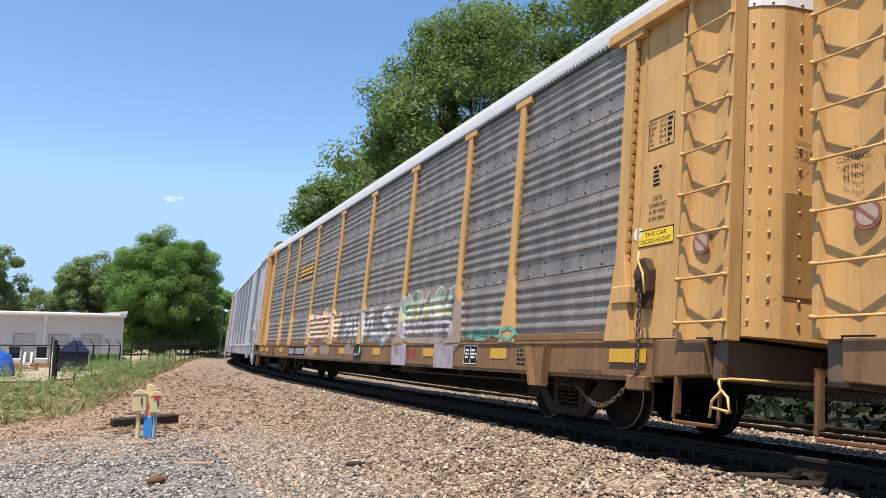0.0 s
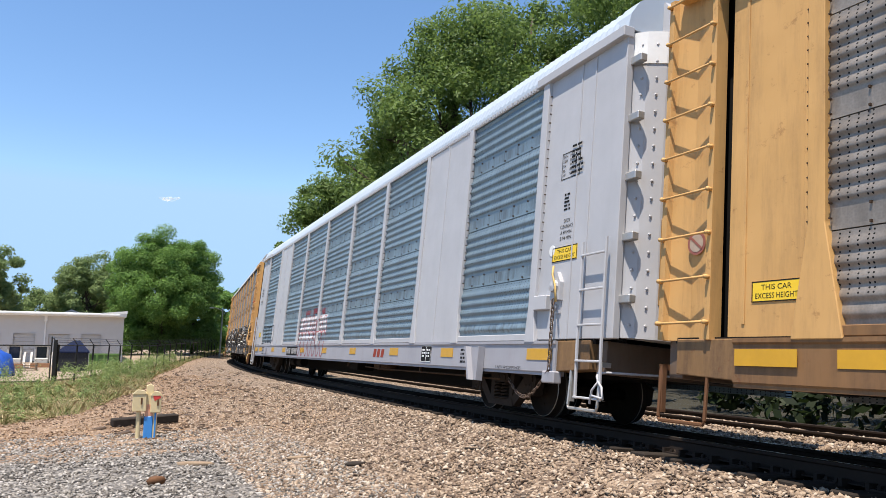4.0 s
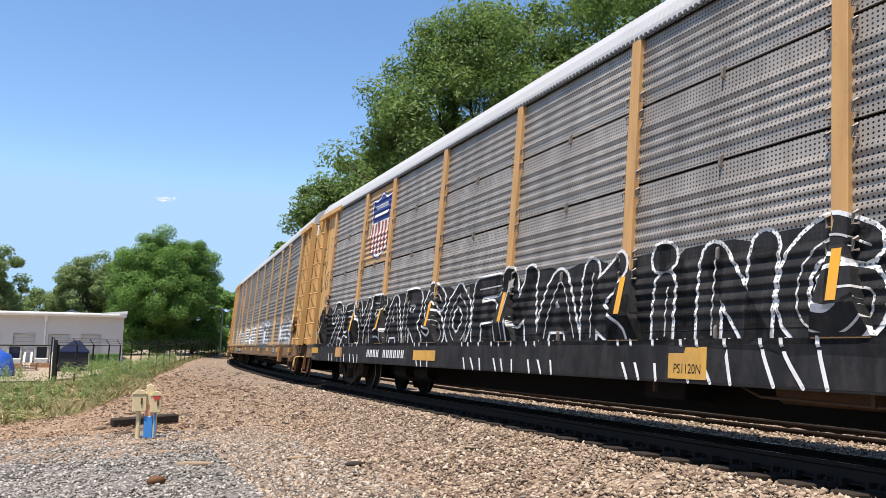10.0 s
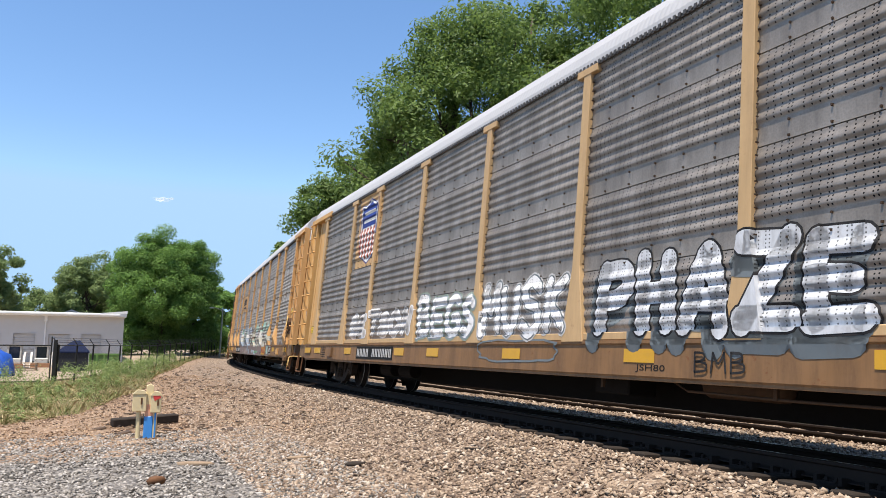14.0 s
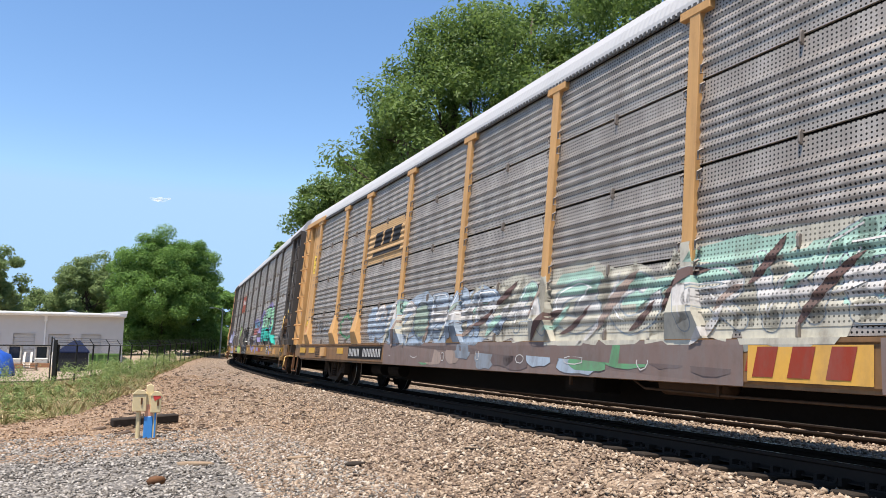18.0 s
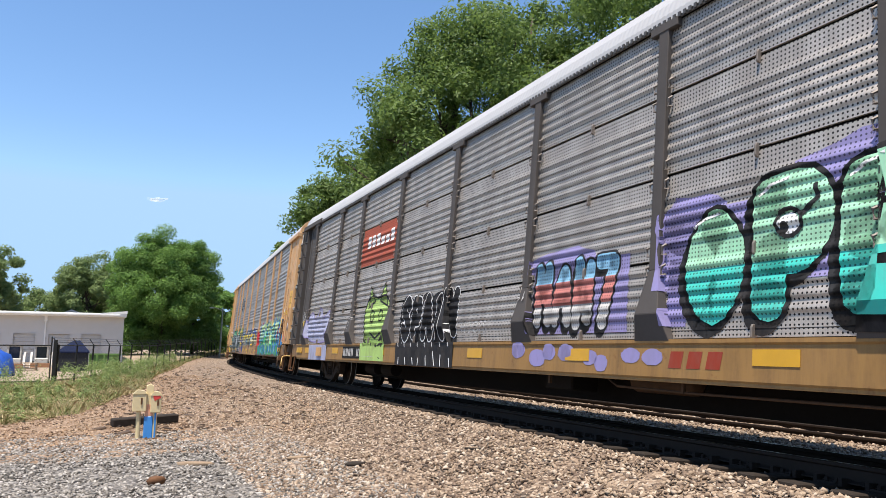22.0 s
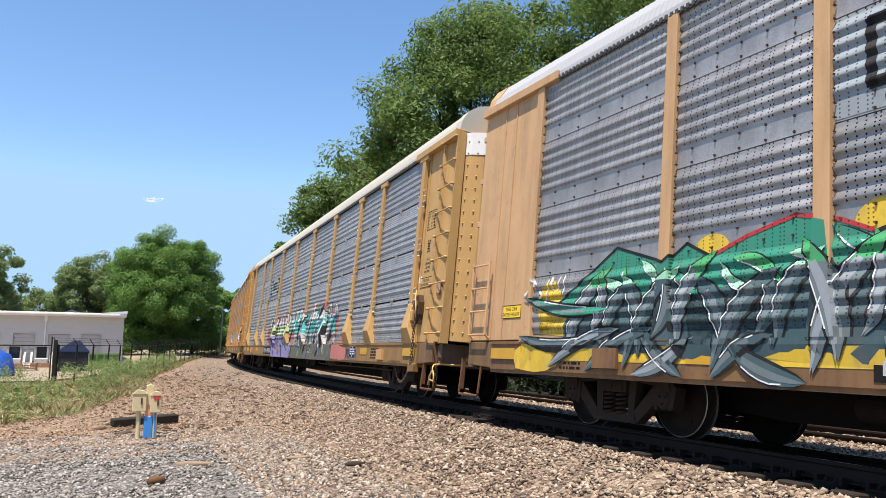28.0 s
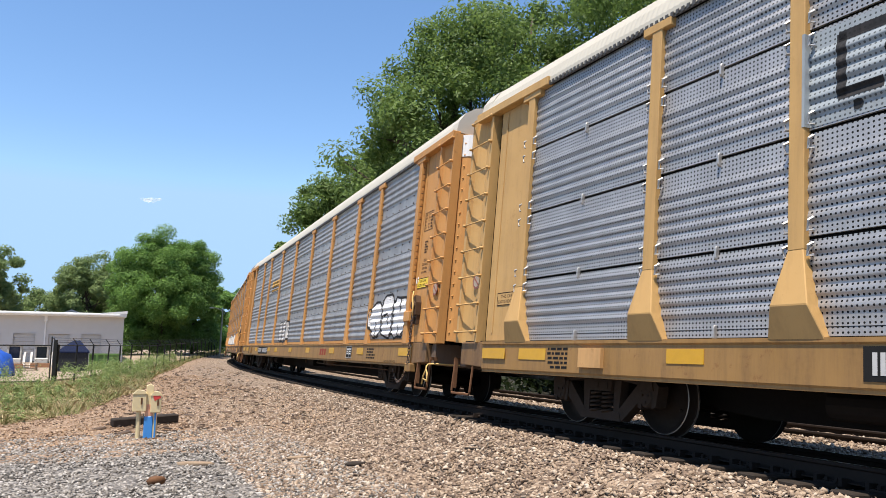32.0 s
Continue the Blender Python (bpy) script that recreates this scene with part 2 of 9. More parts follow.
# ---- mesh helpers ----
class Geo:
    """Verts and faces gathered for one mesh."""

    def __init__(self):
        self.v, self.f, self.m = [], [], []

    def add(self, verts, faces, mi=0):
        o = len(self.v)
        self.v += [tuple(p) for p in verts]
        self.f += [tuple(i + o for i in q) for q in faces]
        self.m += [mi] * len(faces)
        return self

    def box(self, x0, x1, y0, y1, z0, z1, mi=0):
        p = [(x, y, z) for z in (z0, z1) for y in (y0, y1) for x in (x0, x1)]
        return self.add(p, [(0, 2, 3, 1), (4, 5, 7, 6), (0, 1, 5, 4), (2, 6, 7, 3), (0, 4, 6, 2), (1, 3, 7, 5)], mi)

    def prism(self, poly, fn, a, b, mi=0):
        """poly: 2D outline; fn(p, q, depth) gives the 3D place; sides run from a to b."""
        n = len(poly)
        vs = [fn(p, q, a) for p, q in poly] + [fn(p, q, b) for p, q in poly]
        fs = [tuple(range(n))[::-1], tuple(range(n, 2 * n))]
        fs += [(i, (i + 1) % n, n + (i + 1) % n, n + i) for i in range(n)]
        return self.add(vs, fs, mi)

    def tube(self, pts, r, n=6, mi=0):
        """A round bar along a polyline."""
        pts = [Vector(p) for p in pts]
        vs, fs = [], []
        for i, p in enumerate(pts):
            d = (pts[min(i + 1, len(pts) - 1)] - pts[max(i - 1, 0)]).normalized()
            a = d.cross(Vector((0.31, 0.47, 0.83))).normalized()
            b = d.cross(a)
            rr = r[i] if isinstance(r, (list, tuple)) else r
            vs += [p + (a * math.cos(t) + b * math.sin(t)) * rr for t in (2 * math.pi * k / n for k in range(n))]
        for i in range(len(pts) - 1):
            for k in range(n):
                fs.append((i * n + k, i * n + (k + 1) % n, (i + 1) * n + (k + 1) % n, (i + 1) * n + k))
        fs += [tuple(range(n))[::-1], tuple(range((len(pts) - 1) * n, len(pts) * n))]
        return self.add(vs, fs, mi)

    def lathe(self, prof, fn, n=28, mi=0):
        """prof: (radius, offset) pairs; fn(r cos, r sin, offset)."""
        vs, fs = [], []
        for r, o in prof:
            vs += [fn(r * math.cos(2 * math.pi * k / n), r * math.sin(2 * math.pi * k / n), o) for k in range(n)]
        for i in range(len(prof) - 1):
            for k in range(n):
                fs.append((i * n + k, i * n + (k + 1) % n, (i + 1) * n + (k + 1) % n, (i + 1) * n + k))
        return self.add(vs, fs, mi)

    def mesh(self, name, mats, smooth=False, bevel=0.0, weld=False):
        me = bpy.data.meshes.new(name)
        me.from_pydata(self.v, [], self.f)
        for m in mats:
            me.materials.append(m)
        if any(self.m):
            me.polygons.foreach_set("material_index", self.m)
        bm = bmesh.new()
        bm.from_mesh(me)
        if weld:
            bmesh.ops.remove_doubles(bm, verts=bm.verts, dist=1e-5)
        bmesh.ops.recalc_face_normals(bm, faces=bm.faces)
        if bevel:
            bmesh.ops.bevel(bm, geom=list(bm.edges), offset=bevel, segments=1, affect="EDGES", clamp_overlap=True)
        bm.to_mesh(me)
        bm.free()
        if smooth:
            me.shade_smooth()
        return me


def part(name, geo, material, parent, label="", smooth=False, bevel=0.0):
    """ONE mesh object under a thing or a part; geo: a Geo or a finished mesh."""
    mats = material if isinstance(material, (list, tuple)) else [material]
    if isinstance(geo, Geo):
        ob = new(name, geo.mesh(name, mats, smooth, bevel))
    else:
        ob = new(name, geo)
        for i, m in enumerate(mats):
            ob.material_slots[i].link = "OBJECT"
            ob.material_slots[i].material = m
    ob.parent = parent
    if label:
        ob["label"] = label
    return ob


def thing(name, label, category, group="", m=None, kind=""):
    ob = new(name)
    ob.empty_display_size = 0.2
    if m is not None:
        ob.matrix_basis = m
    return tagged(ob, label, category, group, kind)


def ico(sub=1):
    bm = bmesh.new()
    bmesh.ops.create_icosphere(bm, subdivisions=sub, radius=1)
    bm.verts.ensure_lookup_table()
    v = np.array([p.co for p in bm.verts])
    f = np.array([[q.index for q in p.verts] for p in bm.faces])
    bm.free()
    return v, f


def raw_mesh(name, v, f, mats, smooth=False):
    me = bpy.data.meshes.new(name)
    v = np.asarray(v, np.float32)
    f = np.asarray(f, np.int32)
    k = f.shape[1]
    me.vertices.add(len(v))
    me.vertices.foreach_set("co", v.ravel())
    me.loops.add(f.size)
    me.loops.foreach_set("vertex_index", f.ravel())
    me.polygons.add(len(f))
    me.polygons.foreach_set("loop_start", np.arange(0, f.size, k, dtype=np.int32))
    me.update(calc_edges=True)
    for m in mats:
        me.materials.append(m)
    if smooth:
        me.shade_smooth()
    return me


# ---- ground ----
L_PTS = [-2000, -60, -30, -8.5, -7.0, -6.4, -5.0, -4.25, -2.9, -2.3, -1.6, -1.0, 0.0, 1.0, 1.38, 1.52, 1.75, 3.2, 4.4, 7.5, 12, 60, 2000]
Z_PTS = [0.5, 0.5, 0.5, -0.56, -0.52, -0.45, -0.42, -0.385, -0.325, -0.32, -0.31, -0.285, -0.235, -0.165, -0.125, -0.118, -0.125, -0.52, -0.62, -0.66, -0.72, -0.74, -0.74]


def ground_z(x, y):
    l = lateral(x, y)
    z = np.interp(l, L_PTS, Z_PTS)
    far = np.clip((np.asarray(y, float) - 60) / 70, 0, 1)
    return z + far * 1.2 * np.clip((l - 2.0) / 3.0, 0, 1)


# where the turf begins: way along the line, offset from it
EDGE_Y = [15, 18, 20, 22, 26, 33, 47, 66, 100]
EDGE_L = [12, 10, 9.1, 7.9, 7.4, 6.4, 6.3, 5.6, 5.5]


def ground_material():
    m, nt, b = nodes_of("gravel_dirt_and_turf")
    co = texco(nt)
    sep = nt.nodes.new("ShaderNodeSeparateXYZ")
    link(nt, co, sep.inputs[0])
    dx = maths(nt, "SUBTRACT", sep.outputs[0], D + R)
    rad = maths(nt, "SQRT", maths(nt, "ADD", maths(nt, "MULTIPLY", dx, dx), maths(nt, "MULTIPLY", sep.outputs[1], sep.outputs[1])))
    lat = maths(nt, "SUBTRACT", rad, R)
    stones = nt.nodes.new("ShaderNodeTexVoronoi")
    stones.inputs["Scale"].default_value = 21
    link(nt, co, stones.inputs["Vector"])
    patch = noise_tex(nt, co, 0.55, 4)
    fine = noise_tex(nt, co, 9, 5, 0.7)
    tone = nt.nodes.new("ShaderNodeSeparateColor")
    link(nt, stones.outputs["Color"], tone.inputs[0])
    ballast = ramp(nt, tone.outputs[0], (0.0, (0.035, 0.024, 0.016)), (0.35, (0.13, 0.088, 0.058)), (0.7, (0.25, 0.178, 0.122)), (1.0, (0.43, 0.34, 0.25)))
    grey = ramp(nt, tone.outputs[0], (0.0, (0.035, 0.031, 0.027)), (0.5, (0.13, 0.118, 0.105)), (1.0, (0.30, 0.275, 0.245)))
    dirt = mix(nt, fine, (0.19, 0.115, 0.064), (0.40, 0.26, 0.155))
    dirt = mix(nt, 0.55, dirt, ballast)
    turf = mix(nt, fine, (0.13, 0.13, 0.045), (0.33, 0.25, 0.12))
    gap = ramp(nt, stones.outputs["Distance"], (0.0, 0.0), (0.5, 0.0), (0.75, 0.8))
    near = maths(nt, "LESS_THAN", maths(nt, "ADD", sep.outputs[1], maths(nt, "MULTIPLY", patch, 3.0)), 14.6)
    on_left = ramp(nt, maths(nt, "ADD", maths(nt, "MULTIPLY", lat, 0.1), maths(nt, "MULTIPLY", patch, 0.12)), (0.46, 0.0), (0.55, 1.0))
    stone_col = mix(nt, maths(nt, "MULTIPLY", near, on_left), ballast, grey)
    in_dirt = ramp(nt, maths(nt, "ADD", maths(nt, "MULTIPLY", lat, 0.1), maths(nt, "MULTIPLY", patch, 0.2)), (0.47, 0.0), (0.62, 1.0))
    in_dirt = maths(nt, "MULTIPLY", in_dirt, maths(nt, "SUBTRACT", 1.0, near))
    col = mix(nt, in_dirt, stone_col, dirt)
    along = maths(nt, "MULTIPLY", maths(nt, "SUBTRACT", sep.outputs[1], 15.0), 1 / 85)
    edge = maths(nt, "MULTIPLY", ramp(nt, along, *[((y - 15) / 85, l / 12) for y, l in zip(EDGE_Y, EDGE_L)]), 12.0)
    edge = maths(nt, "ADD", edge, 0.1)
    g = maths(nt, "SUBTRACT", maths(nt, "ADD", lat, maths(nt, "MULTIPLY", patch, 1.6)), edge)
    far = maths(nt, "GREATER_THAN", sep.outputs[1], 16.0)
    g = maths(nt, "MULTIPLY", ramp(nt, g, (0.55, 0.0), (1.0, 1.0)), far)
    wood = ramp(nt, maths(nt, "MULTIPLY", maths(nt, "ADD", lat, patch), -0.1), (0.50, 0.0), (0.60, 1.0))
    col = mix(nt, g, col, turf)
    # below the trees the ground colour is darkened to hold their shade
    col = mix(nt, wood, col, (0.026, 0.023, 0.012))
    link(nt, col, b.inputs["Base Color"])
    b.inputs["Roughness"].default_value = 0.92
    h = maths(nt, "ADD", maths(nt, "MULTIPLY", stones.outputs["Distance"], -1.0), maths(nt, "MULTIPLY", fine, 0.3))
    bump(nt, b, h, 0.9, 0.04)
    return m


def build_ground():
    xs = np.unique(np.concatenate([np.linspace(-2500, -60, 10), np.linspace(-60, -14, 12), np.linspace(-14, 34, 193), np.linspace(34, 80, 14), np.linspace(80, 2500, 10)]))
    ys = np.unique(np.concatenate([np.linspace(-2500, -40, 10), np.linspace(-40, 2, 16), np.linspace(2, 40, 153), np.linspace(40, 140, 101), np.linspace(140, 380, 25), np.linspace(380, 2500, 8)]))
    x, y = np.meshgrid(xs, ys)
    z = ground_z(x, y)
    rng = np.random.default_rng(3)
    z = z + np.where((np.abs(x) < 14) & (y > 2) & (y < 60), rng.normal(0, 0.012, z.shape), 0)
    nr, nc = x.shape
    v = np.stack([x, y, z], -1).reshape(-1, 3)
    i = np.arange((nr - 1) * nc).reshape(nr - 1, nc)[:, :-1].ravel()
    f = np.stack([i, i + 1, i + nc + 1, i + nc], -1)
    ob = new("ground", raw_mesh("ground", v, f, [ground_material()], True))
    tagged(ob, "pinkish gravel, bare dirt and rough turf beside the line", "ground", kind="structure")


build_ground()


def scatter_stones():
    """Loose ballast where the camera sees single stones."""
    rng = np.random.default_rng(11)
    v0, f0 = ico(1)
    keep = np.linalg.norm(v0, axis=1) > 0
    v0 = v0[keep]
    m, nt, b = nodes_of("ballast_stone")
    geo = nt.nodes.new("ShaderNodeNewGeometry")
    c = ramp(nt, geo.outputs["Random Per Island"], (0.0, (0.04, 0.026, 0.018)), (0.20, (0.14, 0.091, 0.06)), (0.55, (0.275, 0.195, 0.13)), (0.85, (0.40, 0.305, 0.215)), (1.0, (0.58, 0.49, 0.39)))
    co = texco(nt)
    f = noise_tex(nt, co, 60, 4)
    c = mix(nt, maths(nt, "MULTIPLY", f, 0.5), c, (0.15, 0.11, 0.08))
    link(nt, c, b.inputs["Base Color"])
    b.inputs["Roughness"].default_value = 0.85
    bump(nt, b, f, 0.25, 0.006)
    m2, nt, b = nodes_of("grey_gravel_stone")
    geo = nt.nodes.new("ShaderNodeNewGeometry")
    c = ramp(nt, geo.outputs["Random Per Island"], (0.0, (0.05, 0.043, 0.036)), (0.3, (0.17, 0.152, 0.13)), (0.7, (0.27, 0.245, 0.212)), (1.0, (0.43, 0.40, 0.36)))
    link(nt, c, b.inputs["Base Color"])
    b.inputs["Roughness"].default_value = 0.85

    def brown_stone():
        m3, nt, b = nodes_of("dusty_brown_stone")
        geo = nt.nodes.new("ShaderNodeNewGeometry")
        c = ramp(nt, geo.outputs["Random Per Island"], (0.0, (0.05, 0.03, 0.02)), (0.3, (0.16, 0.095, 0.054)), (0.7, (0.32, 0.205, 0.12)), (1.0, (0.50, 0.37, 0.25)))
        link(nt, c, b.inputs["Base Color"])
        b.inputs["Roughness"].default_value = 0.9
        return m3

    def patch(n, size, fn, name, label, mat):
        pts = fn(n)
        n = len(pts)
        z = ground_z(pts[:, 0], pts[:, 1])
        s = rng.uniform(0.55, 1.25, (n, 1, 1)) * size
        sc = rng.uniform(0.6, 1.3, (n, 1, 3)) * np.array([1.15, 0.95, 0.72])
        jit = rng.uniform(0.6, 1.22, (n, len(v0), 1))
        a = rng.uniform(0, 6.283, n)
        v = v0[None] * jit
        for _ in range(4):   # broken faces: the round form cut by random planes
            nrm = rng.normal(size=(n, 1, 3))
            nrm /= np.linalg.norm(nrm, axis=2, keepdims=True)
            over = np.maximum((v * nrm).sum(2, keepdims=True) - rng.uniform(0.2, 0.6, (n, 1, 1)), 0)
            v = v - nrm * over
        v = v * sc * s * 1.18
        tilt = rng.normal(0, 0.35, (n, 1))
        vx, vy, vz = v[..., 0], v[..., 1], v[..., 2] + v[..., 0] * tilt
        ca, sa = np.cos(a)[:, None], np.sin(a)[:, None]
        out = np.stack([vx * ca - vy * sa + pts[:, :1], vx * sa + vy * ca + pts[:, 1:2], vz + z[:, None] + s[:, :, 0] * 0.25], -1)
        f = f0[None] + (np.arange(n) * len(v0))[:, None, None]
        ob = new(name, raw_mesh(name, out.reshape(-1, 3), f.reshape(-1, 3), [mat]))
        tagged(ob, label, "gravel", kind="stuff")

    def shoulder(n):
        s = 3.2 + 22 * rng.random(n) ** 1.5
        l = rng.uniform(1.35, 5.2, n)
        a = s * K
        return np.stack([D + R - (R + l) * np.cos(a), (R + l) * np.sin(a)], -1)

    def between(n):
        s = 4 + 18 * rng.random(n) ** 1.3
        l = np.where(rng.random(n) < 0.7, rng.uniform(-5.4, -1.0, n), rng.uniform(-0.7, 1.5, n))
        a = s * K
        return np.stack([D + R - (R + l) * np.cos(a), (R + l) * np.sin(a)], -1)

    def left(n):
        y = 7 + 9.5 * rng.random(n) ** 1.2
        x = rng.uniform(-1.8, 3.6, n)
        return np.stack([x, y], -1)

    def dirt(n):
        y = 15 + 33 * rng.random(n) ** 1.5
        x = rng.uniform(-2, 5.2, n) + 0.035 * (y - 15)
        return np.stack([x, y], -1)

    patch(43000, 0.0295, shoulder, "ballast_gravel", "pinkish-tan crushed stone on the ballast shoulder", m)
    patch(15000, 0.036, between, "track_gravel", "sunlit crushed stone between the rails", m)
    patch(17000, 0.0265, left, "grey_gravel", "loose grey and white gravel on the walkway", m2)
    m3 = brown_stone()
    patch(26000, 0.024, dirt, "dirt_gravel", "brown stones strewn over bare dirt", m3)


scatter_stones()


def wood_debris():
    """Chips of bark and tie wood trodden into the dirt."""
    rng = np.random.default_rng(17)
    n = 1300
    y = 16 + 50 * rng.random(n) ** 1.2
    x = 0.5 + rng.random(n) * (3.2 + 0.09 * y)
    z = ground_z(x, y) + 0.02
    a = rng.uniform(0, 6.28, n)
    L = rng.uniform(0.03, 0.13, n) * (rng.random(n) ** 1.5 + 0.3)
    w = L * rng.uniform(0.12, 0.4, n) + 0.01
    d = np.stack([np.cos(a), np.sin(a), rng.normal(0, 0.15, n)], -1)
    q = np.stack([-np.sin(a), np.cos(a), rng.normal(0, 0.15, n)], -1)
    p = np.stack([x, y, z], -1)
    up = np.array([0, 0, 0.025])
    lo = [p - d * L[:, None] - q * w[:, None], p + d * L[:, None] - q * w[:, None], p + d * L[:, None] + q * w[:, None], p - d * L[:, None] + q * w[:, None]]
    v = np.stack(lo + [k + up for k in lo], 1).reshape(-1, 3)
    box = np.array([(4, 5, 6, 7), (0, 1, 5, 4), (1, 2, 6, 5), (2, 3, 7, 6), (3, 0, 4, 7)])
    f = (box[None] + (np.arange(n) * 8)[:, None, None]).reshape(-1, 4)
    m, nt, b = nodes_of("bark_chip")
    g = nt.nodes.new("ShaderNodeNewGeometry")
    link(nt, ramp(nt, g.outputs["Random Per Island"], (0.0, (0.03, 0.02, 0.015)), (0.6, (0.12, 0.075, 0.045)), (1.0, (0.34, 0.24, 0.16))), b.inputs["Base Color"])
    b.inputs["Roughness"].default_value = 0.9
    ob = new("wood_debris", raw_mesh("wood_debris", v, f, [m]))
    tagged(ob, "dark chips of bark and tie wood strewn on the dirt", "debris", kind="stuff")


wood_debris()

# ---- track ----
RAIL = plain("rail_rusted_web", (0.03, 0.022, 0.018), 0.8, 0.0, 0.35, 20)
RAIL_TOP = plain("rail_running_band", (0.5, 0.49, 0.47), 0.28, 0.95, 0.1, 30, 0.05)
RAIL_DULL = plain("rail_dull_head", (0.03, 0.022, 0.018), 0.8, 0.0, 0.2, 30, 0.05)
TIE = plain("creosoted_tie", (0.04, 0.032, 0.026), 0.9, 0.0, 0.5, 14, 0.5)


def rail_mesh(name, lat, s0, s1, cant, base_z, step=1.5):
    prof = [(-0.07, 0.0), (-0.07, 0.012), (-0.012, 0.03), (-0.012, 0.125), (-0.036, 0.14), (-0.036, 0.168), (-0.028, 0.175),
            (0.028, 0.175), (0.036, 0.168), (0.036, 0.14), (0.012, 0.125), (0.012, 0.03), (0.07, 0.012), (0.07, 0.0)]
    g = Geo()
    n = len(prof)
    count = int((s1 - s0) / step) + 1
    for i in range(count):
        a = (s0 + i * step) * K
        for p, q in prof:
            h = lat + p * math.cos(cant) - (q - 0.175) * math.sin(cant)
            z = base_z + p * math.sin(cant) + (q - 0.175) * math.cos(cant)
            r = R + h
            g.v.append((D + R - r * math.cos(a), r * math.sin(a), z))
    for i in range(count - 1):
        for k in range(n):
            g.f.append((i * n + k, i * n + (k + 1) % n, (i + 1) * n + (k + 1) % n, (i + 1) * n + k))
            g.m.append(1 if k == 6 else 0)
    return g


def build_track(name, label, centre, cant, z0, ties, s_range, top):
    track = thing(name, label, "railway track", kind="structure")
    for side in (-0.7525, 0.7525):
        lat = centre + side * math.cos(cant)
        part("rail", rail_mesh("rail", lat, *s_range, cant, z0 + side * math.sin(cant)), [RAIL, top], track, "rusty rail with a bright running band")
    rng = random.Random(5)
    shared = []
    for k in range(4):
        g = Geo()
        w, h = 0.115 + rng.uniform(-0.012, 0.012), 0.17
        g.box(-1.3 - rng.uniform(0, 0.12), 1.3 + rng.uniform(0, 0.12), -w, w, -h, 0)
        shared.append(g.mesh("tie", [TIE], bevel=0.014))
    plate = Geo()
    for side in (-0.7525, 0.7525):
        plate.box(side - 0.17, side + 0.17, -0.095, 0.095, 0.0, 0.016)
        for sx in (-0.1, 0.1):
            for sy in (-0.05, 0.05):
                plate.box(side + sx - 0.016, side + sx + 0.016, sy - 0.016, sy + 0.016, 0.016, 0.05)
        for sy in (-0.13, 0.13):
            plate.box(side + 0.05, side + 0.16, sy - 0.02, sy + 0.02, -0.01, 0.06)
    plate = plate.mesh("tie_plate", [RUSTY])
    for i in range(ties):
        s = -4 + i * 0.52
        a = s * K
        m = Matrix.Translation((D + R - (R + centre) * math.cos(a), (R + centre) * math.sin(a), z0 - 0.19))
        m = m @ Matrix.Rotation(-a + rng.uniform(-0.02, 0.02), 4, "Z") @ Matrix.Rotation(cant, 4, "Y") @ Matrix.Rotation(math.pi, 4, "Z")
        t = part("tie", shared[i % 4], TIE, track)
        t.matrix_basis = m
        p = part("tie_plate", plate, RAIL, t)
    return track


build_track("main_track", "curved main line of rusty rails on dark wooden ties in ballast", 0.0, CANT, 0.0, 190, (-30, 240), RAIL_TOP)
build_track("second_track", "second track with rusty rails behind the train", -5.0, radians(2.0), -0.30, 110, (-30, 200), RAIL_DULL)

# ---- trees ----


def leaf_material(name, dark, light):
    m, nt, b = nodes_of(name)
    geo = nt.nodes.new("ShaderNodeNewGeometry")
    co = texco(nt)
    big = noise_tex(nt, co, 0.35, 3)
    fac = maths(nt, "ADD", maths(nt, "MULTIPLY", geo.outputs["Random Per Island"], 0.6), maths(nt, "MULTIPLY", big, 0.4))
    c = ramp(nt, fac, (0.15, dark), (0.85, light))
    link(nt, c, b.inputs["Base Color"])
    b.inputs["Roughness"].default_value = 0.6
    b.inputs["Specular IOR Level"].default_value = 0.25
    tr = nt.nodes.new("ShaderNodeBsdfTranslucent")
    link(nt, mix(nt, 0.5, c, light), tr.inputs[0])
    mx = nt.nodes.new("ShaderNodeMixShader")
    mx.inputs[0].default_value = 0.42
    out = nt.nodes["Material Output"]
    link(nt, b.outputs[0], mx.inputs[1])
    link(nt, tr.outputs[0], mx.inputs[2])
    link(nt, mx.outputs[0], out.inputs[0])
    return m


LEAF_NEAR = leaf_material("oak_leaf", (0.045, 0.085, 0.02), (0.185, 0.275, 0.07))
LEAF_BRIGHT = leaf_material("sunlit_hardwood_leaf", (0.065, 0.14, 0.03), (0.18, 0.315, 0.07))
# lightened leaf colour holds the aerial haze over the far trees
LEAF_FAR = leaf_material("haze_paled_leaf", (0.10, 0.155, 0.055), (0.21, 0.28, 0.10))
# near-black green: the wood's shade is put into the leaf colour
LEAF_SHADE = leaf_material("shaded_undergrowth_leaf", (0.006, 0.012, 0.004), (0.026, 0.042, 0.011))
WEED = leaf_material("weed_leaf", (0.10, 0.16, 0.05), (0.30, 0.38, 0.14))


def grass_material():
    m, nt, b = nodes_of("patchy_grass_blade")
    geo = nt.nodes.new("ShaderNodeNewGeometry")
    patch = noise_tex(nt, texco(nt), 0.9, 4, 0.6)
    fac = maths(nt, "ADD", maths(nt, "MULTIPLY", geo.outputs["Random Per Island"], 0.3), maths(nt, "MULTIPLY", patch, 0.9))
    c = ramp(nt, fac, (0.40, (0.10, 0.155, 0.04)), (0.53, (0.20, 0.24, 0.075)), (0.63, (0.33, 0.28, 0.13)), (0.82, (0.46, 0.36, 0.20)))
    link(nt, c, b.inputs["Base Color"])
    b.inputs["Roughness"].default_value = 0.7
    return m


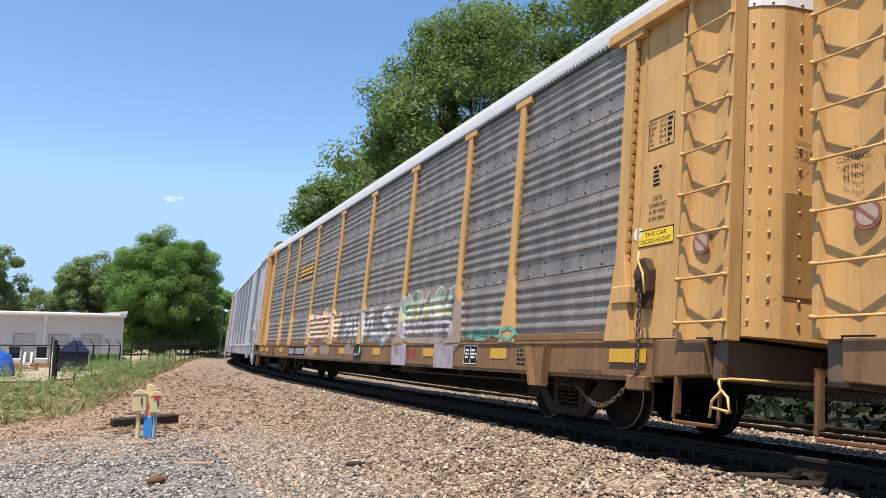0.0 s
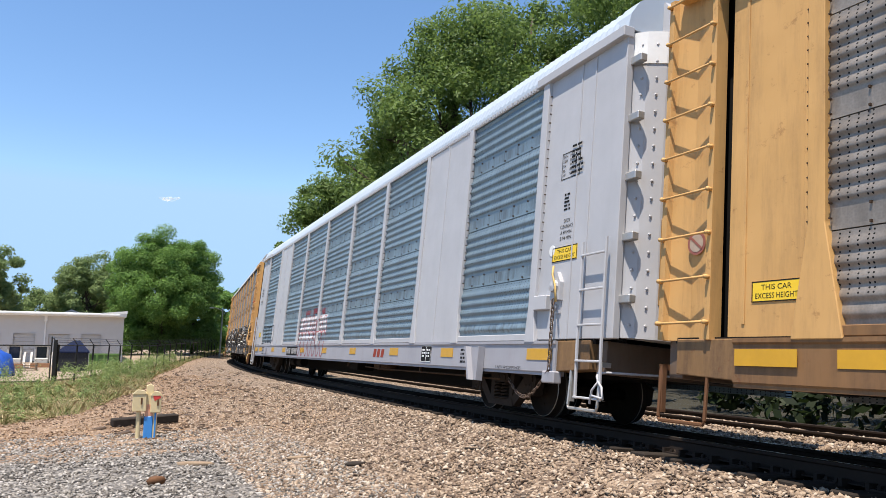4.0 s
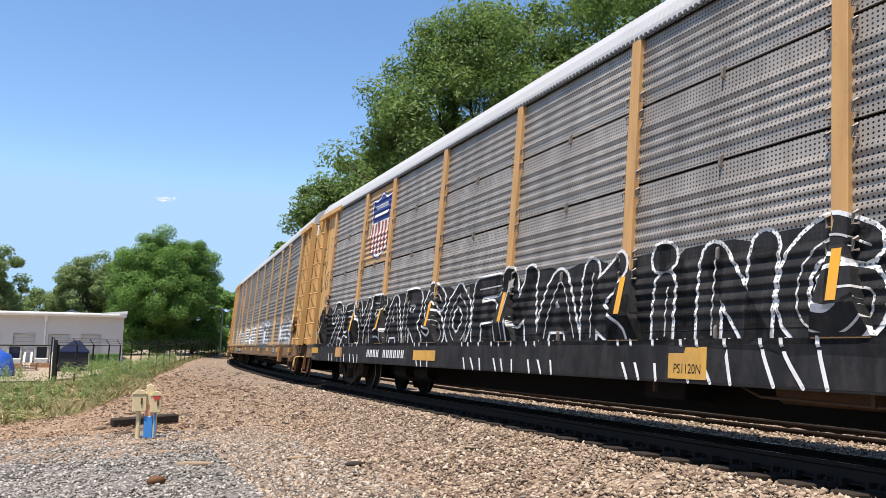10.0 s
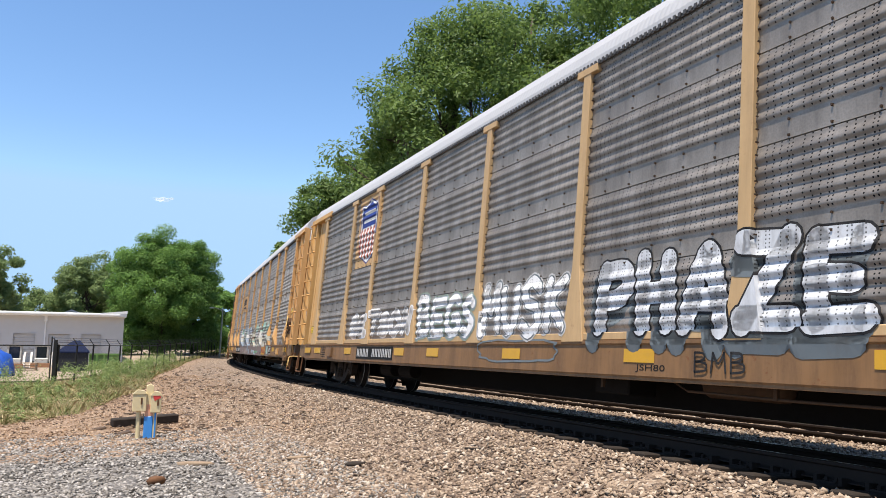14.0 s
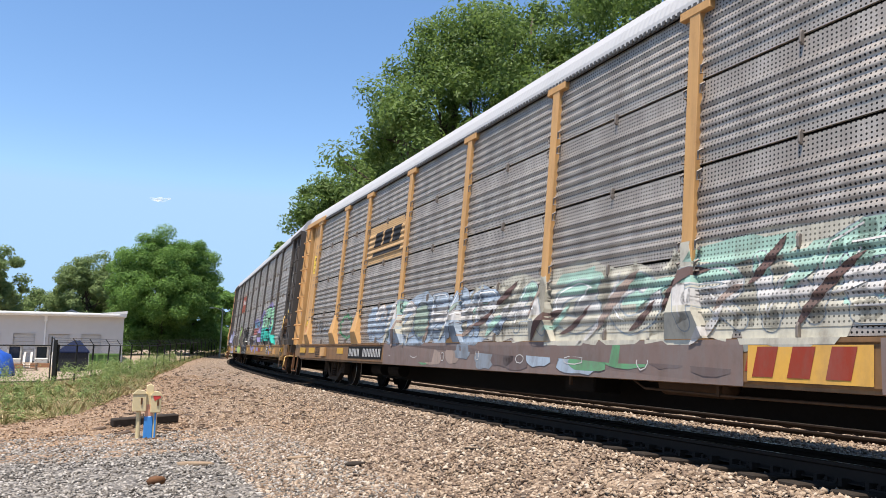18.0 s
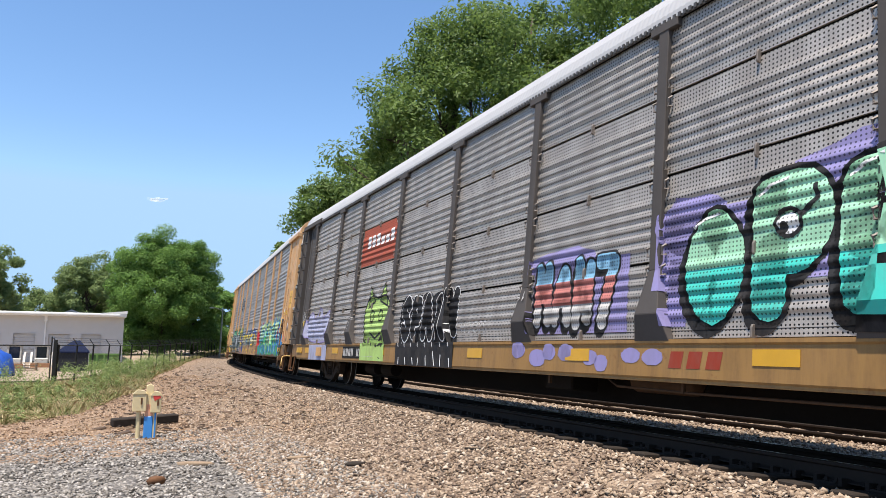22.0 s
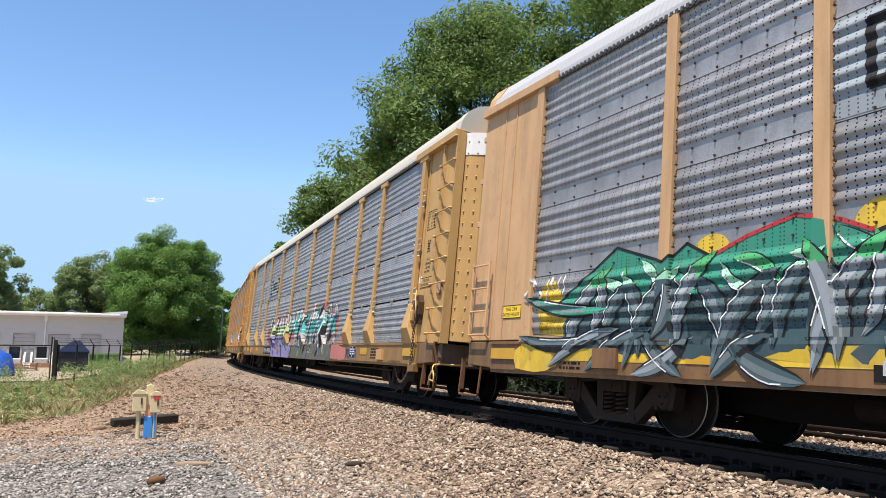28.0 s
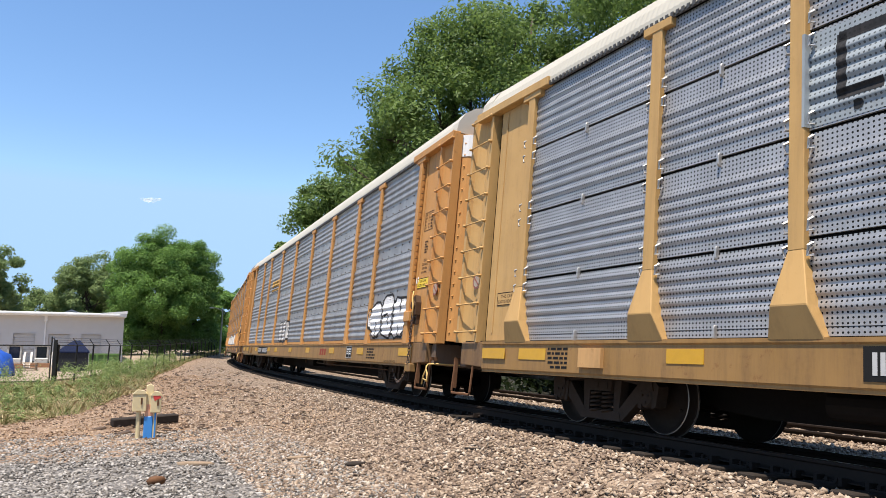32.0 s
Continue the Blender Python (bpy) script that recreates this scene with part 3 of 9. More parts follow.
STRAW = grass_material()
BARK = plain("grey_brown_bark", (0.085, 0.068, 0.052), 0.9, 0, 0.4, 8, 0.7)


def leaf_cloud(rng, centres, radii, per, size, flat=0.75):
    """Small leaf blades strewn in clumps about the twig ends."""
    n = len(centres)
    idx = np.repeat(np.arange(n), per)
    d = rng.normal(size=(len(idx), 3))
    d /= np.linalg.norm(d, axis=1)[:, None]
    r = radii[idx] * rng.random(len(idx)) ** 0.4
    p = centres[idx] + d * r[:, None] * np.array([1, 1, flat])
    face = d * 0.9 + np.array([0, 0, 0.5]) + rng.normal(0, 0.5, (len(idx), 3))   # blades turn outward and up
    face /= np.linalg.norm(face, axis=1)[:, None] + 1e-9
    a = np.cross(face, rng.normal(size=(len(idx), 3)))
    a /= np.linalg.norm(a, axis=1)[:, None] + 1e-9
    b = np.cross(face, a)
    s = size * rng.uniform(0.6, 1.3, (len(idx), 1))
    q = np.stack([p - a * s, p + b * s * 0.42, p + a * s, p - b * s * 0.42], 1)
    f = np.arange(len(idx) * 4).reshape(-1, 4)
    return q.reshape(-1, 3), f


def make_tree(label, x, y, height, radius, leaves, leaf_size, mat, seed, trunk_share=0.3, clumps=90, lean=(0, 0), name="oak_tree", gaps=0.0, squash=1.0):
    rng = np.random.default_rng(seed)
    z = float(ground_z(x, y)) - 0.1
    tree = thing(name, label, "tree", m=pose(x, y, z))
    tr = radius * (0.055 if trunk_share > 0.13 else 0.028) + 0.08
    h0 = height * trunk_share
    g = Geo()
    bend = rng.normal(0, 0.05 * height, (5, 2)) * 0.4
    pts = [(bend[i, 0] * i / 4 + lean[0] * i / 4, bend[i, 1] * i / 4 + lean[1] * i / 4, height * 0.82 * i / 4) for i in range(5)]
    g.tube(pts, [tr * (1.25 - 0.27 * i) for i in range(5)], 9)
    # crown: clump centres in a ragged egg
    n = clumps
    u = rng.normal(size=(n, 3))
    u /= np.linalg.norm(u, axis=1)[:, None]
    rr = (0.35 + 0.65 * rng.random(n)) ** 0.55
    low = h0 * 0.75 if trunk_share > 0.13 else 0.09 * height
    c0 = np.array([lean[0] * 0.8, lean[1] * 0.8, (low + height) / 2])
    half = (height - low) / 2
    lump = 1 + (0.28 if trunk_share > 0.13 else 0.12) * np.sin(3.1 * u[:, 0] + seed) * np.cos(2.7 * u[:, 2] + 2 * seed) + rng.normal(0, 0.08, n)
    wide = np.where(u[:, 2] < 0, 1.0 - 0.25 * u[:, 2] ** 2, 1.0 - 0.18 * u[:, 2] ** 2)
    if trunk_share <= 0.13:   # crown that hangs to the ground
        flat = np.hypot(u[:, 0], u[:, 1]) + 1e-6
        grow = np.where(u[:, 2] < 0, np.sqrt(np.maximum(1 - u[:, 2] ** 4, 0.05)) / flat, np.sqrt(np.maximum(1 - np.abs(u[:, 2]) ** 2.8, 0.05)) / flat)
        u[:, 0] *= grow
        u[:, 1] *= grow
        wide = 1.0 - 0.1 * u[:, 2] ** 2
    cen = c0 + u * (rr * lump * wide)[:, None] * np.array([radius, radius * squash, half]) * 0.88
    rad = radius * rng.uniform(0.13, 0.27, n)
    keep = rng.random(n) > gaps
    cen, rad = cen[keep], rad[keep]
    part("trunk", g, BARK, tree, smooth=True)
    for k in rng.choice(len(cen), min(16, len(cen)), replace=False):
        lg = Geo()
        t = rng.uniform(0.3, 0.72)
        i = int(t * 4)
        a = Vector(pts[i]).lerp(Vector(pts[min(i + 1, 4)]), t * 4 - i)
        e = Vector(cen[k])
        mid = a.lerp(e, 0.5) + Vector(rng.normal(0, radius * 0.06, 3)) - Vector((0, 0, radius * 0.05))
        lg.tube([a, mid, e], [tr * 0.5, tr * 0.28, tr * 0.08], 6)
        for _ in range(3):
            e2 = mid.lerp(e, rng.uniform(0.1, 0.8))
            lg.tube([e2, e2 + Vector(rng.normal(0, radius * 0.13, 3)) + Vector((0, 0, radius * 0.08))], [tr * 0.14, tr * 0.04], 4)
        part("limb", lg, BARK, tree, smooth=True)
    v, f = leaf_cloud(rng, cen, rad, max(4, leaves // len(cen)), leaf_size)
    ob = part("crown", raw_mesh("crown", v, f, [mat]), mat, tree, "ragged crown of small green leaves")
    return tree


# the wood behind the line
OAK = [
    ("tall leafy oak behind the train with open gaps between limbs", 22.2, 44, 27, 8.0, 60000, 0.16, 4, 0.3, 170, 0.3),
    ("broad oak rising above the wagons", 31, 37, 28, 9.0, 56000, 0.17, 8, 0.25, 150, 0.05),
    ("rounded oak at the edge of the wood", 20.5, 61, 20.5, 5.6, 40000, 0.18, 12, 0.2, 120, 0.05),
    ("smaller oak leaning out of the wood by the curve", 17.8, 66, 13.8, 3.4, 20000, 0.18, 14, 0.15, 70, 0.05),
    ("oak standing back in the wood behind the line", 26, 58, 25, 6.5, 30000, 0.2, 15, 0.2, 100, 0.05),
    ("tall oak filling the wood between its neighbours", 28.5, 45, 31, 6.5, 40000, 0.17, 27, 0.25, 120, 0.05),
    ("oak at the end of the wood by the curve", 38, 62, 30, 9, 26000, 0.22, 19, 0.2, 110, 0.15),
    ("oak standing close behind the second track", 27, 22, 21, 7, 32000, 0.18, 23, 0.2, 110, 0.0),
    ("oak standing deep in the wood", 40, 14, 22, 8, 16000, 0.28, 29, 0.2, 80, 0.0),
]
for lab, tx, ty, th, rad, nl, ls, sd, share, cl, gp in OAK:
    make_tree(lab, tx, ty, th, rad, nl, ls, LEAF_NEAR, sd, share, cl, gaps=gp)
# beyond the yard
HARDWOOD = [
    ("large rounded bright green hardwood beyond the yard", 8.7, 97, 15.9, 6.3, 150000, 0.15, LEAF_BRIGHT, 31, 0.1, 240, 0),
    ("bright green hardwood beside the large one beyond the yard", 13.4, 104, 13.2, 3.8, 40000, 0.18, LEAF_BRIGHT, 32, 0.1, 160, 0),
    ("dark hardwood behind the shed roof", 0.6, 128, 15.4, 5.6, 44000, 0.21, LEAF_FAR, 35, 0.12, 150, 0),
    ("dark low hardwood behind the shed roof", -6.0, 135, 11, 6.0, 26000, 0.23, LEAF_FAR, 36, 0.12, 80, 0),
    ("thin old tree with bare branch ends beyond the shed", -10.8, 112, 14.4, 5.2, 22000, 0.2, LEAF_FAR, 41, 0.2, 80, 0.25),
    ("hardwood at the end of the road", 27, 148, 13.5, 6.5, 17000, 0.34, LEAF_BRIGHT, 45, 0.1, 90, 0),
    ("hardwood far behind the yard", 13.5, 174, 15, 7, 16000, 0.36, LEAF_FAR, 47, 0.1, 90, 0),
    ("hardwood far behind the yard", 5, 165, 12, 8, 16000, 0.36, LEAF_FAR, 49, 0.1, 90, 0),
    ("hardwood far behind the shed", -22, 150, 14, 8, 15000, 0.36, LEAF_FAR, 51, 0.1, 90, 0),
]
for lab, tx, ty, th, rad, nl, ls, mt, sd, share, cl, gp in HARDWOOD:
    make_tree(lab, tx, ty, th, rad, nl, ls, mt, sd, share, cl, gaps=gp, name="hardwood_tree")


def yard_bushes():
    """Low growth below the crowns beyond the yard."""
    rng = np.random.default_rng(67)
    n = 150
    x = rng.uniform(3.4, 19, n)
    y = 93.5 + 0.9 * (x - 3) + rng.uniform(-3, 3, n)
    z = ground_z(x, y) + rng.uniform(0.8, 3.6, n)
    v, f = leaf_cloud(rng, np.stack([x, y, z], -1), rng.uniform(0.8, 1.7, n), 180, 0.15)
    ob = new("bushes", raw_mesh("bushes", v, f, [LEAF_BRIGHT]))
    tagged(ob, "leafy green bushes below the trees beyond the yard", "bushes", kind="stuff")


yard_bushes()


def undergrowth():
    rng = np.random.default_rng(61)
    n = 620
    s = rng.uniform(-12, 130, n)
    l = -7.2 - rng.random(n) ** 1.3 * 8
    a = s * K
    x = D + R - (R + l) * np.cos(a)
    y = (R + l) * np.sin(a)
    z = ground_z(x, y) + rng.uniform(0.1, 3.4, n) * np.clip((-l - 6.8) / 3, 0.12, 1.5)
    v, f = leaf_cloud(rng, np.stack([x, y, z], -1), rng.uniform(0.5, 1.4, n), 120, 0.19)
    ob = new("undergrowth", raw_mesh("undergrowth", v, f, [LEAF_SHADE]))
    tagged(ob, "dense green undergrowth below the wood, leaf colour darkened for its shade", "bushes", kind="stuff")


undergrowth()


def grass():
    rng = np.random.default_rng(71)

    def strip(n, y0, y1, power=1.5, spread=1.4):
        y = y0 + (y1 - y0) * rng.random(n) ** power
        xt = D + R - np.sqrt(R * R - y * y)
        edge = np.interp(y, EDGE_Y, EDGE_L) - 0.3
        l = edge + rng.uniform(0, 1, n) ** spread * np.where(y < 40, 7.5, 3.0 + 0 * y)
        return xt - l, y

    x, y = strip(66000, 16.5, 120)
    z = ground_z(x, y)
    h = rng.uniform(0.05, 0.27, len(x)) * (0.45 + 0.7 * (np.sin(x * 1.7 + y * 0.9) > -0.1))
    a = rng.uniform(0, 6.28, len(x))
    w = rng.uniform(0.003, 0.008, len(x)) * (0.7 + y / 40)
    lean = rng.normal(0, 0.16, (len(x), 2))
    p = np.stack([x, y, z], -1)
    side = np.stack([np.cos(a) * w, np.sin(a) * w, 0 * w], -1)
    tip = p + np.concatenate([lean, h[:, None]], 1)
    mid = p + np.concatenate([lean * 0.35, h[:, None] * 0.6], 1)
    v = np.stack([p - side, p + side, mid + side * 0.7, tip, mid - side * 0.7], 1).reshape(-1, 3)
    f = np.arange(len(x) * 5).reshape(-1, 5)
    ob = new("grass", raw_mesh("grass", v, f, [STRAW]))
    tagged(ob, "patchy green and straw-coloured grass along the fence", "grass", kind="stuff")
    # leafy weeds
    n = 420
    x, y = strip(n, 18.5, 75, 1.3, 0.6)
    tall = np.clip((y - 20) / 12, 0.2, 1.0)
    z = ground_z(x, y) + rng.uniform(0.1, 0.85, n) * tall
    v, f = leaf_cloud(rng, np.stack([x, y, z], -1), rng.uniform(0.12, 0.34, n), 90, 0.042, 1.5)
    ob = new("weeds", raw_mesh("weeds", v, f, [WEED]))
    tagged(ob, "leafy green weeds growing along the fence", "weeds", kind="stuff")


grass()


def far_hedge():
    """A low belt of bushes and small trees closing the view beyond the yard and road."""
    rng = np.random.default_rng(83)
    n = 700
    x = rng.uniform(-50, 34, n)
    y = np.where(x < 4, 141 + 0.25 * np.abs(x), 144 + 2.27 * (x - 4)) + rng.uniform(-3, 6, n)
    z = ground_z(x, y) + rng.uniform(0.2, 6.0, n)
    v, f = leaf_cloud(rng, np.stack([x, y, z], -1), rng.uniform(1.0, 2.2, n), 75, 0.3)
    ob = new("far_hedge", raw_mesh("far_hedge", v, f, [LEAF_NEAR]))
    tagged(ob, "dark green belt of bushes beyond the yard", "bushes", kind="stuff")


far_hedge()


ROAD_A, ROAD_B = (60.0, 249.8), (4.0, 122.7)


def road_at(q):
    """Place and heading on the road, q metres on from its far reference point; it bends behind the shed."""
    h1, h2 = math.atan2(ROAD_B[1] - ROAD_A[1], ROAD_B[0] - ROAD_A[0]), radians(-169)
    run = math.hypot(ROAD_B[0] - ROAD_A[0], ROAD_B[1] - ROAD_A[1])
    if q < run:
        return ROAD_A[0] + math.cos(h1) * q, ROAD_A[1] + math.sin(h1) * q, h1
    return ROAD_B[0] + math.cos(h2) * (q - run), ROAD_B[1] + math.sin(h2) * (q - run), h2


def build_road():
    asphalt = plain("worn_asphalt", (0.10, 0.098, 0.095), 0.9, 0, 0.2, 6)
    g = Geo()
    n = 80
    for i in range(n + 1):
        x, y, h = road_at(-150 + 420 * i / n)
        for k in (-3.4, 3.4):
            g.v.append((x - math.sin(h) * k, y + math.cos(h) * k, float(ground_z(x, y)) + 0.125))
    for i in range(n):
        g.f.append((2 * i, 2 * i + 1, 2 * i + 3, 2 * i + 2))
        g.m.append(0)
    ob = new("road", g.mesh("road", [asphalt]))
    tagged(ob, "grey asphalt road passing behind the yard", "road", kind="structure")


build_road()


# ---- yard, shed and fence ----
CONCRETE = plain("pale_concrete", (0.32, 0.25, 0.185), 0.85, 0, 0.15, 1.2)
SHED_WALL = plain("shed_painted_wall", (0.54, 0.53, 0.52), 0.75, 0, 0.06, 2.0, 0.05)
SHED_TRIM = plain("shed_white_trim", (0.75, 0.75, 0.74), 0.6, 0, 0.06, 3)
SHED_DOOR = plain("shed_roller_door", (0.47, 0.46, 0.45), 0.6, 0.1, 0.08, 3)
FENCE_BLACK = plain("black_fence_steel", (0.02, 0.019, 0.018), 0.55, 0.3, 0.2, 20)
TARP_BLUE = plain("blue_tarpaulin", (0.02, 0.09, 0.42), 0.4, 0, 0.2, 4, 0.4)
TARP_NAVY = plain("navy_canvas", (0.012, 0.014, 0.02), 0.6, 0, 0.2, 4, 0.3)
GREEN_BIN = plain("green_bin_paint", (0.16, 0.30, 0.08), 0.5, 0, 0.2, 4)
MACHINE_WHITE = plain("machine_white", (0.50, 0.47, 0.42), 0.5, 0, 0.2, 5)
RUBBER = plain("black_rubber", (0.02, 0.02, 0.02), 0.8, 0, 0.2, 20)
TIMBER = plain("weathered_timber", (0.30, 0.22, 0.15), 0.85, 0, 0.35, 12, 0.4)
LAMP_POLE = plain("lamp_pole_grey_green", (0.25, 0.29, 0.25), 0.7, 0, 0.2, 6)
GLASS_DARK = plain("tinted_glass", (0.02, 0.025, 0.03), 0.08, 0, 0.05, 5, 0)


def build_yard():
    g = Geo()
    pts = [(-60, 41.2), (-1.6, 41.2), (3.4, 57.5), (9.4, 80), (15.4, 102), (21, 130), (-60, 130)]
    n = len(pts)
    top = [(x, y, float(ground_z(x, y)) + 0.10) for x, y in pts]
    low = [(x, y, z - 0.3) for x, y, z in top]
    g.add(top + low, [tuple(range(n))] + [(i, n + i, n + (i + 1) % n, (i + 1) % n) for i in range(n)])
    ob = new("yard_pavement", g.mesh("yard_pavement", [CONCRETE]))
    tagged(ob, "pale sunlit concrete yard behind the fence", "pavement", kind="structure")


build_yard()


def build_shed():
    x1, x0, y0, y1 = 3.35, -46.0, 70.0, 92.0
    zb, zt = -0.75, 3.55
    shed = thing("storage_shed", "long low grey-white storage building with roller doors", "building", m=pose(0, 0, 0))
    doors = [(0.13, 1.66), (-2.3, -0.75), (-4.83, -3.25), (-7.3, -5.72), (-9.8, -8.2), (-12.3, -10.7), (-14.8, -13.2)]
    top = 2.08
    g = Geo()
    edges = sorted([x0, x1] + [e for d in doors for e in d])
    for a, b in zip(edges[:-1], edges[1:]):
        if (a, b) in doors:
            g.box(a, b, y0, y0 + 0.25, top, zt)
        else:
            g.box(a, b, y0, y0 + 0.25, zb, zt)
    part("front_wall", g, SHED_WALL, shed)
    for i, (a, b) in enumerate(doors):
        d = Geo()
        prof = [(y0 + 0.20, zb)]
        for k in range(9):
            z, h = zb + (top - zb) * k / 9, (top - zb) / 9
            prof += [(y0 + 0.12, z), (y0 + 0.12, z + h - 0.04), (y0 + 0.15, z + h - 0.02)]
        prof += [(y0 + 0.15, top), (y0 + 0.20, top)]
        d.prism(prof, lambda p, q, e: (e, p, q), a, b)
        door = part("roller_door", d, SHED_DOOR, shed)
        f = Geo()
        f.box(a - 0.08, a, y0 - 0.03, y0 + 0.1, zb, top + 0.08).box(b, b + 0.08, y0 - 0.03, y0 + 0.1, zb, top + 0.08).box(a, b, y0 - 0.03, y0 + 0.1, top, top + 0.08)
        part("door_surround", f, SHED_WALL, door)
    part("end_wall", Geo().box(x1 - 0.25, x1, y0 + 0.25, y1, zb, zt), SHED_WALL, shed)
    part("end_wall", Geo().box(x0, x0 + 0.25, y0 + 0.25, y1, zb, zt), SHED_WALL, shed)
    part("back_wall", Geo().box(x0 + 0.25, x1 - 0.25, y1 - 0.25, y1, zb, zt), SHED_WALL, shed)
    r = Geo()
    r.prism([(x0 - 0.3, zt), (x1 + 0.15, zt), (x1 + 0.15, zt + 0.30), (x0 - 0.3, zt + 0.30)], lambda p, q, d: (p, d, q), y0 - 0.7, y1 + 0.3)
    part("roof", r, SHED_TRIM, shed, bevel=0.02)
    gut = Geo().box(x0 - 0.3, x1 - 0.35, y0 - 0.84, y0 - 0.70, zt + 0.1, zt + 0.24)
    part("gutter", gut, SHED_TRIM, shed, bevel=0.02)
    part("gable_cap", Geo().prism([(x1 - 1.9, zt + 0.30), (x1 + 0.2, zt + 0.30), (x1 + 0.2, zt + 0.52)], lambda p, q, d: (p, d, q), y0 - 0.75, y0 - 0.4), SHED_TRIM, shed)
    for x in (-2.62, -11.4, -21):
        part("downpipe", Geo().box(x, x + 0.1, y0 - 0.09, y0 - 0.001, zb, zt - 0.2).box(x - 0.06, x + 0.16, y0 - 0.16, y0 - 0.001, zt - 0.45, zt), SHED_TRIM, shed)


build_shed()


def build_house():
    h = thing("gabled_house", "distant house with a grey gabled roof behind the shed", "house", m=pose(-1.2, 118, -0.2))
    roof = plain("slate_grey_shingle", (0.16, 0.2, 0.24), 0.8, 0, 0.2, 3)
    wall = plain("blue_grey_siding", (0.35, 0.42, 0.47), 0.7, 0, 0.1, 3)
    part("wall", Geo().prism([(-4.5, 0), (4.5, 0), (4.5, 4.3), (0, 6.1), (-4.5, 4.3)], lambda p, q, d: (p, d, q), 0, 9), wall, h)
    g = Geo()
    g.prism([(-5.1, 4.1), (0, 6.15), (5.1, 4.1), (5.1, 4.3), (0, 6.42), (-5.1, 4.3)], lambda p, q, d: (p, d, q), -0.5, 9.5)
    part("roof", g, roof, h)
    w = part("window", Geo().box(-0.6, 0.6, -0.04, -0.005, 3.0, 4.3), GLASS_DARK, h)
    part("window_frame", Geo().box(-0.7, -0.6, -0.07, -0.005, 2.9, 4.4).box(0.6, 0.7, -0.07, -0.005, 2.9, 4.4).box(-0.6, 0.6, -0.07, -0.005, 4.3, 4.4), SHED_TRIM, w)


build_house()


FENCE_LINE = [(-0.95, 40.2), (2.0, 50.5), (6.4, 66.5), (11.0, 84.0), (15.6, 100.5), (23.0, 128.0)]


def fence_path(run):
    """The fence a length from the gate post up along the line."""
    for (a, b), (c, d) in zip(FENCE_LINE[:-1], FENCE_LINE[1:]):
        L = math.hypot(c - a, d - b)
        if run <= L or (c, d) == FENCE_LINE[-1]:
            x, y = a + (c - a) * run / L, b + (d - b) * run / L
            return x, y, float(ground_z(x, y))
        run -= L


def mesh_wire_material():
    m, nt, b = nodes_of("chain_link_mesh")
    b.inputs["Base Color"].default_value = (0.03, 0.03, 0.03, 1)
    b.inputs["Roughness"].default_value = 0.6
    return m


WIRE = mesh_wire_material()


def chain_link(a, b, za, zb, height, pitch=0.16):
    """Woven wire as thin crossing strips."""
    g = Geo()
    a, b = Vector(a), Vector(b)
    d = b - a
    L = d.length
    d.normalize()
    n = Vector((-d.y, d.x, 0)) * 0.004
    w = 0.0032
    for sgn in (1, -1):
        k = -height
        while k < L:
            u0, u1 = (k, k + height) if sgn > 0 else (k + height, k)
            lo, hi = min(u0, u1), max(u0, u1)
            c0, c1 = max(lo, 0), min(hi, L)
            if c1 > c0:
                def at(u):
                    f = (u - u0) / (u1 - u0)
                    p = a + d * u
                    base = za + (zb - za) * u / L
                    return Vector((p.x, p.y, base + f * height))
                p, q = at(c0), at(c1)
                up = Vector((0, 0, w))
                g.add([p - up + n, q - up + n, q + up + n, p + up + n], [(0, 1, 2, 3)])
            k += pitch * 1.4142
    return g


def build_fence():
    fence = thing("chain_link_fence", "black chain-link security fence with angled barbed-wire arms", "fence", m=pose(0, 0, 0))
    rng = random.Random(9)
    count = 31
    tops = []
    H = 1.85
    for i in range(count):
        x, y, z = fence_path(3.0 * i)
        lean = rng.uniform(0.02, 0.12)
        t = Geo().tube([(x, y, z - 0.1), (x + lean, y, z + H)], 0.045 if i else 0.09, 8)
        p = part("fence_post", t, FENCE_BLACK, fence)
        arm = Geo().tube([(x + lean, y, z + H), (x - 0.22 + lean, y - 0.05, z + H + 0.32)], 0.022, 5)
        part("barb_arm", arm, FENCE_BLACK, p)
        tops.append((x + lean, y, z))
    for a, b in zip(tops[:-1], tops[1:]):
        part("top_rail", Geo().tube([(a[0], a[1], a[2] + H - 0.04), (b[0], b[1], b[2] + H - 0.04)], 0.024, 6), FENCE_BLACK, fence)
        part("wire_mesh", chain_link((a[0], a[1], 0), (b[0], b[1], 0), a[2] + 0.05, b[2] + 0.05, H - 0.12, 0.16 if a[1] < 70 else 0.3), WIRE, fence)
    for k in range(3):
        g = Geo()
        f = (k + 1) / 3
        g.tube([(x - 0.22 * f, y - 0.05 * f, z + H + 0.32 * f) for x, y, z in tops], 0.008, 4)
        part("barbed_wire", g, FENCE_BLACK, fence)
    gate = thing("yard_gate", "closed black chain-link gate with heavy square posts", "gate", m=pose(0, 0, 0))
    x1, y, z = -1.15, 40.0, float(ground_z(-1.0, 40)) + 0.02
    part("gate_post", Geo().box(x1 + 0.08, x1 + 0.24, y - 0.08, y + 0.08, z - 0.1, z + 2.05), FENCE_BLACK, gate, bevel=0.01)
    for a, b in ((x1 - 4.2, x1), (x1 - 8.5, x1 - 4.3)):
        g = Geo()
        for p, q in (((a, z + 0.12), (b, z + 0.12)), ((a, z + 1.78), (b, z + 1.78)), ((a, z + 0.12), (a, z + 1.78)), ((b, z + 0.12), (b, z + 2.2))):
            g.tube([(p[0], y, p[1]), (q[0], y, q[1])], 0.032, 7)
        part("gate_leaf", g, FENCE_BLACK, gate)
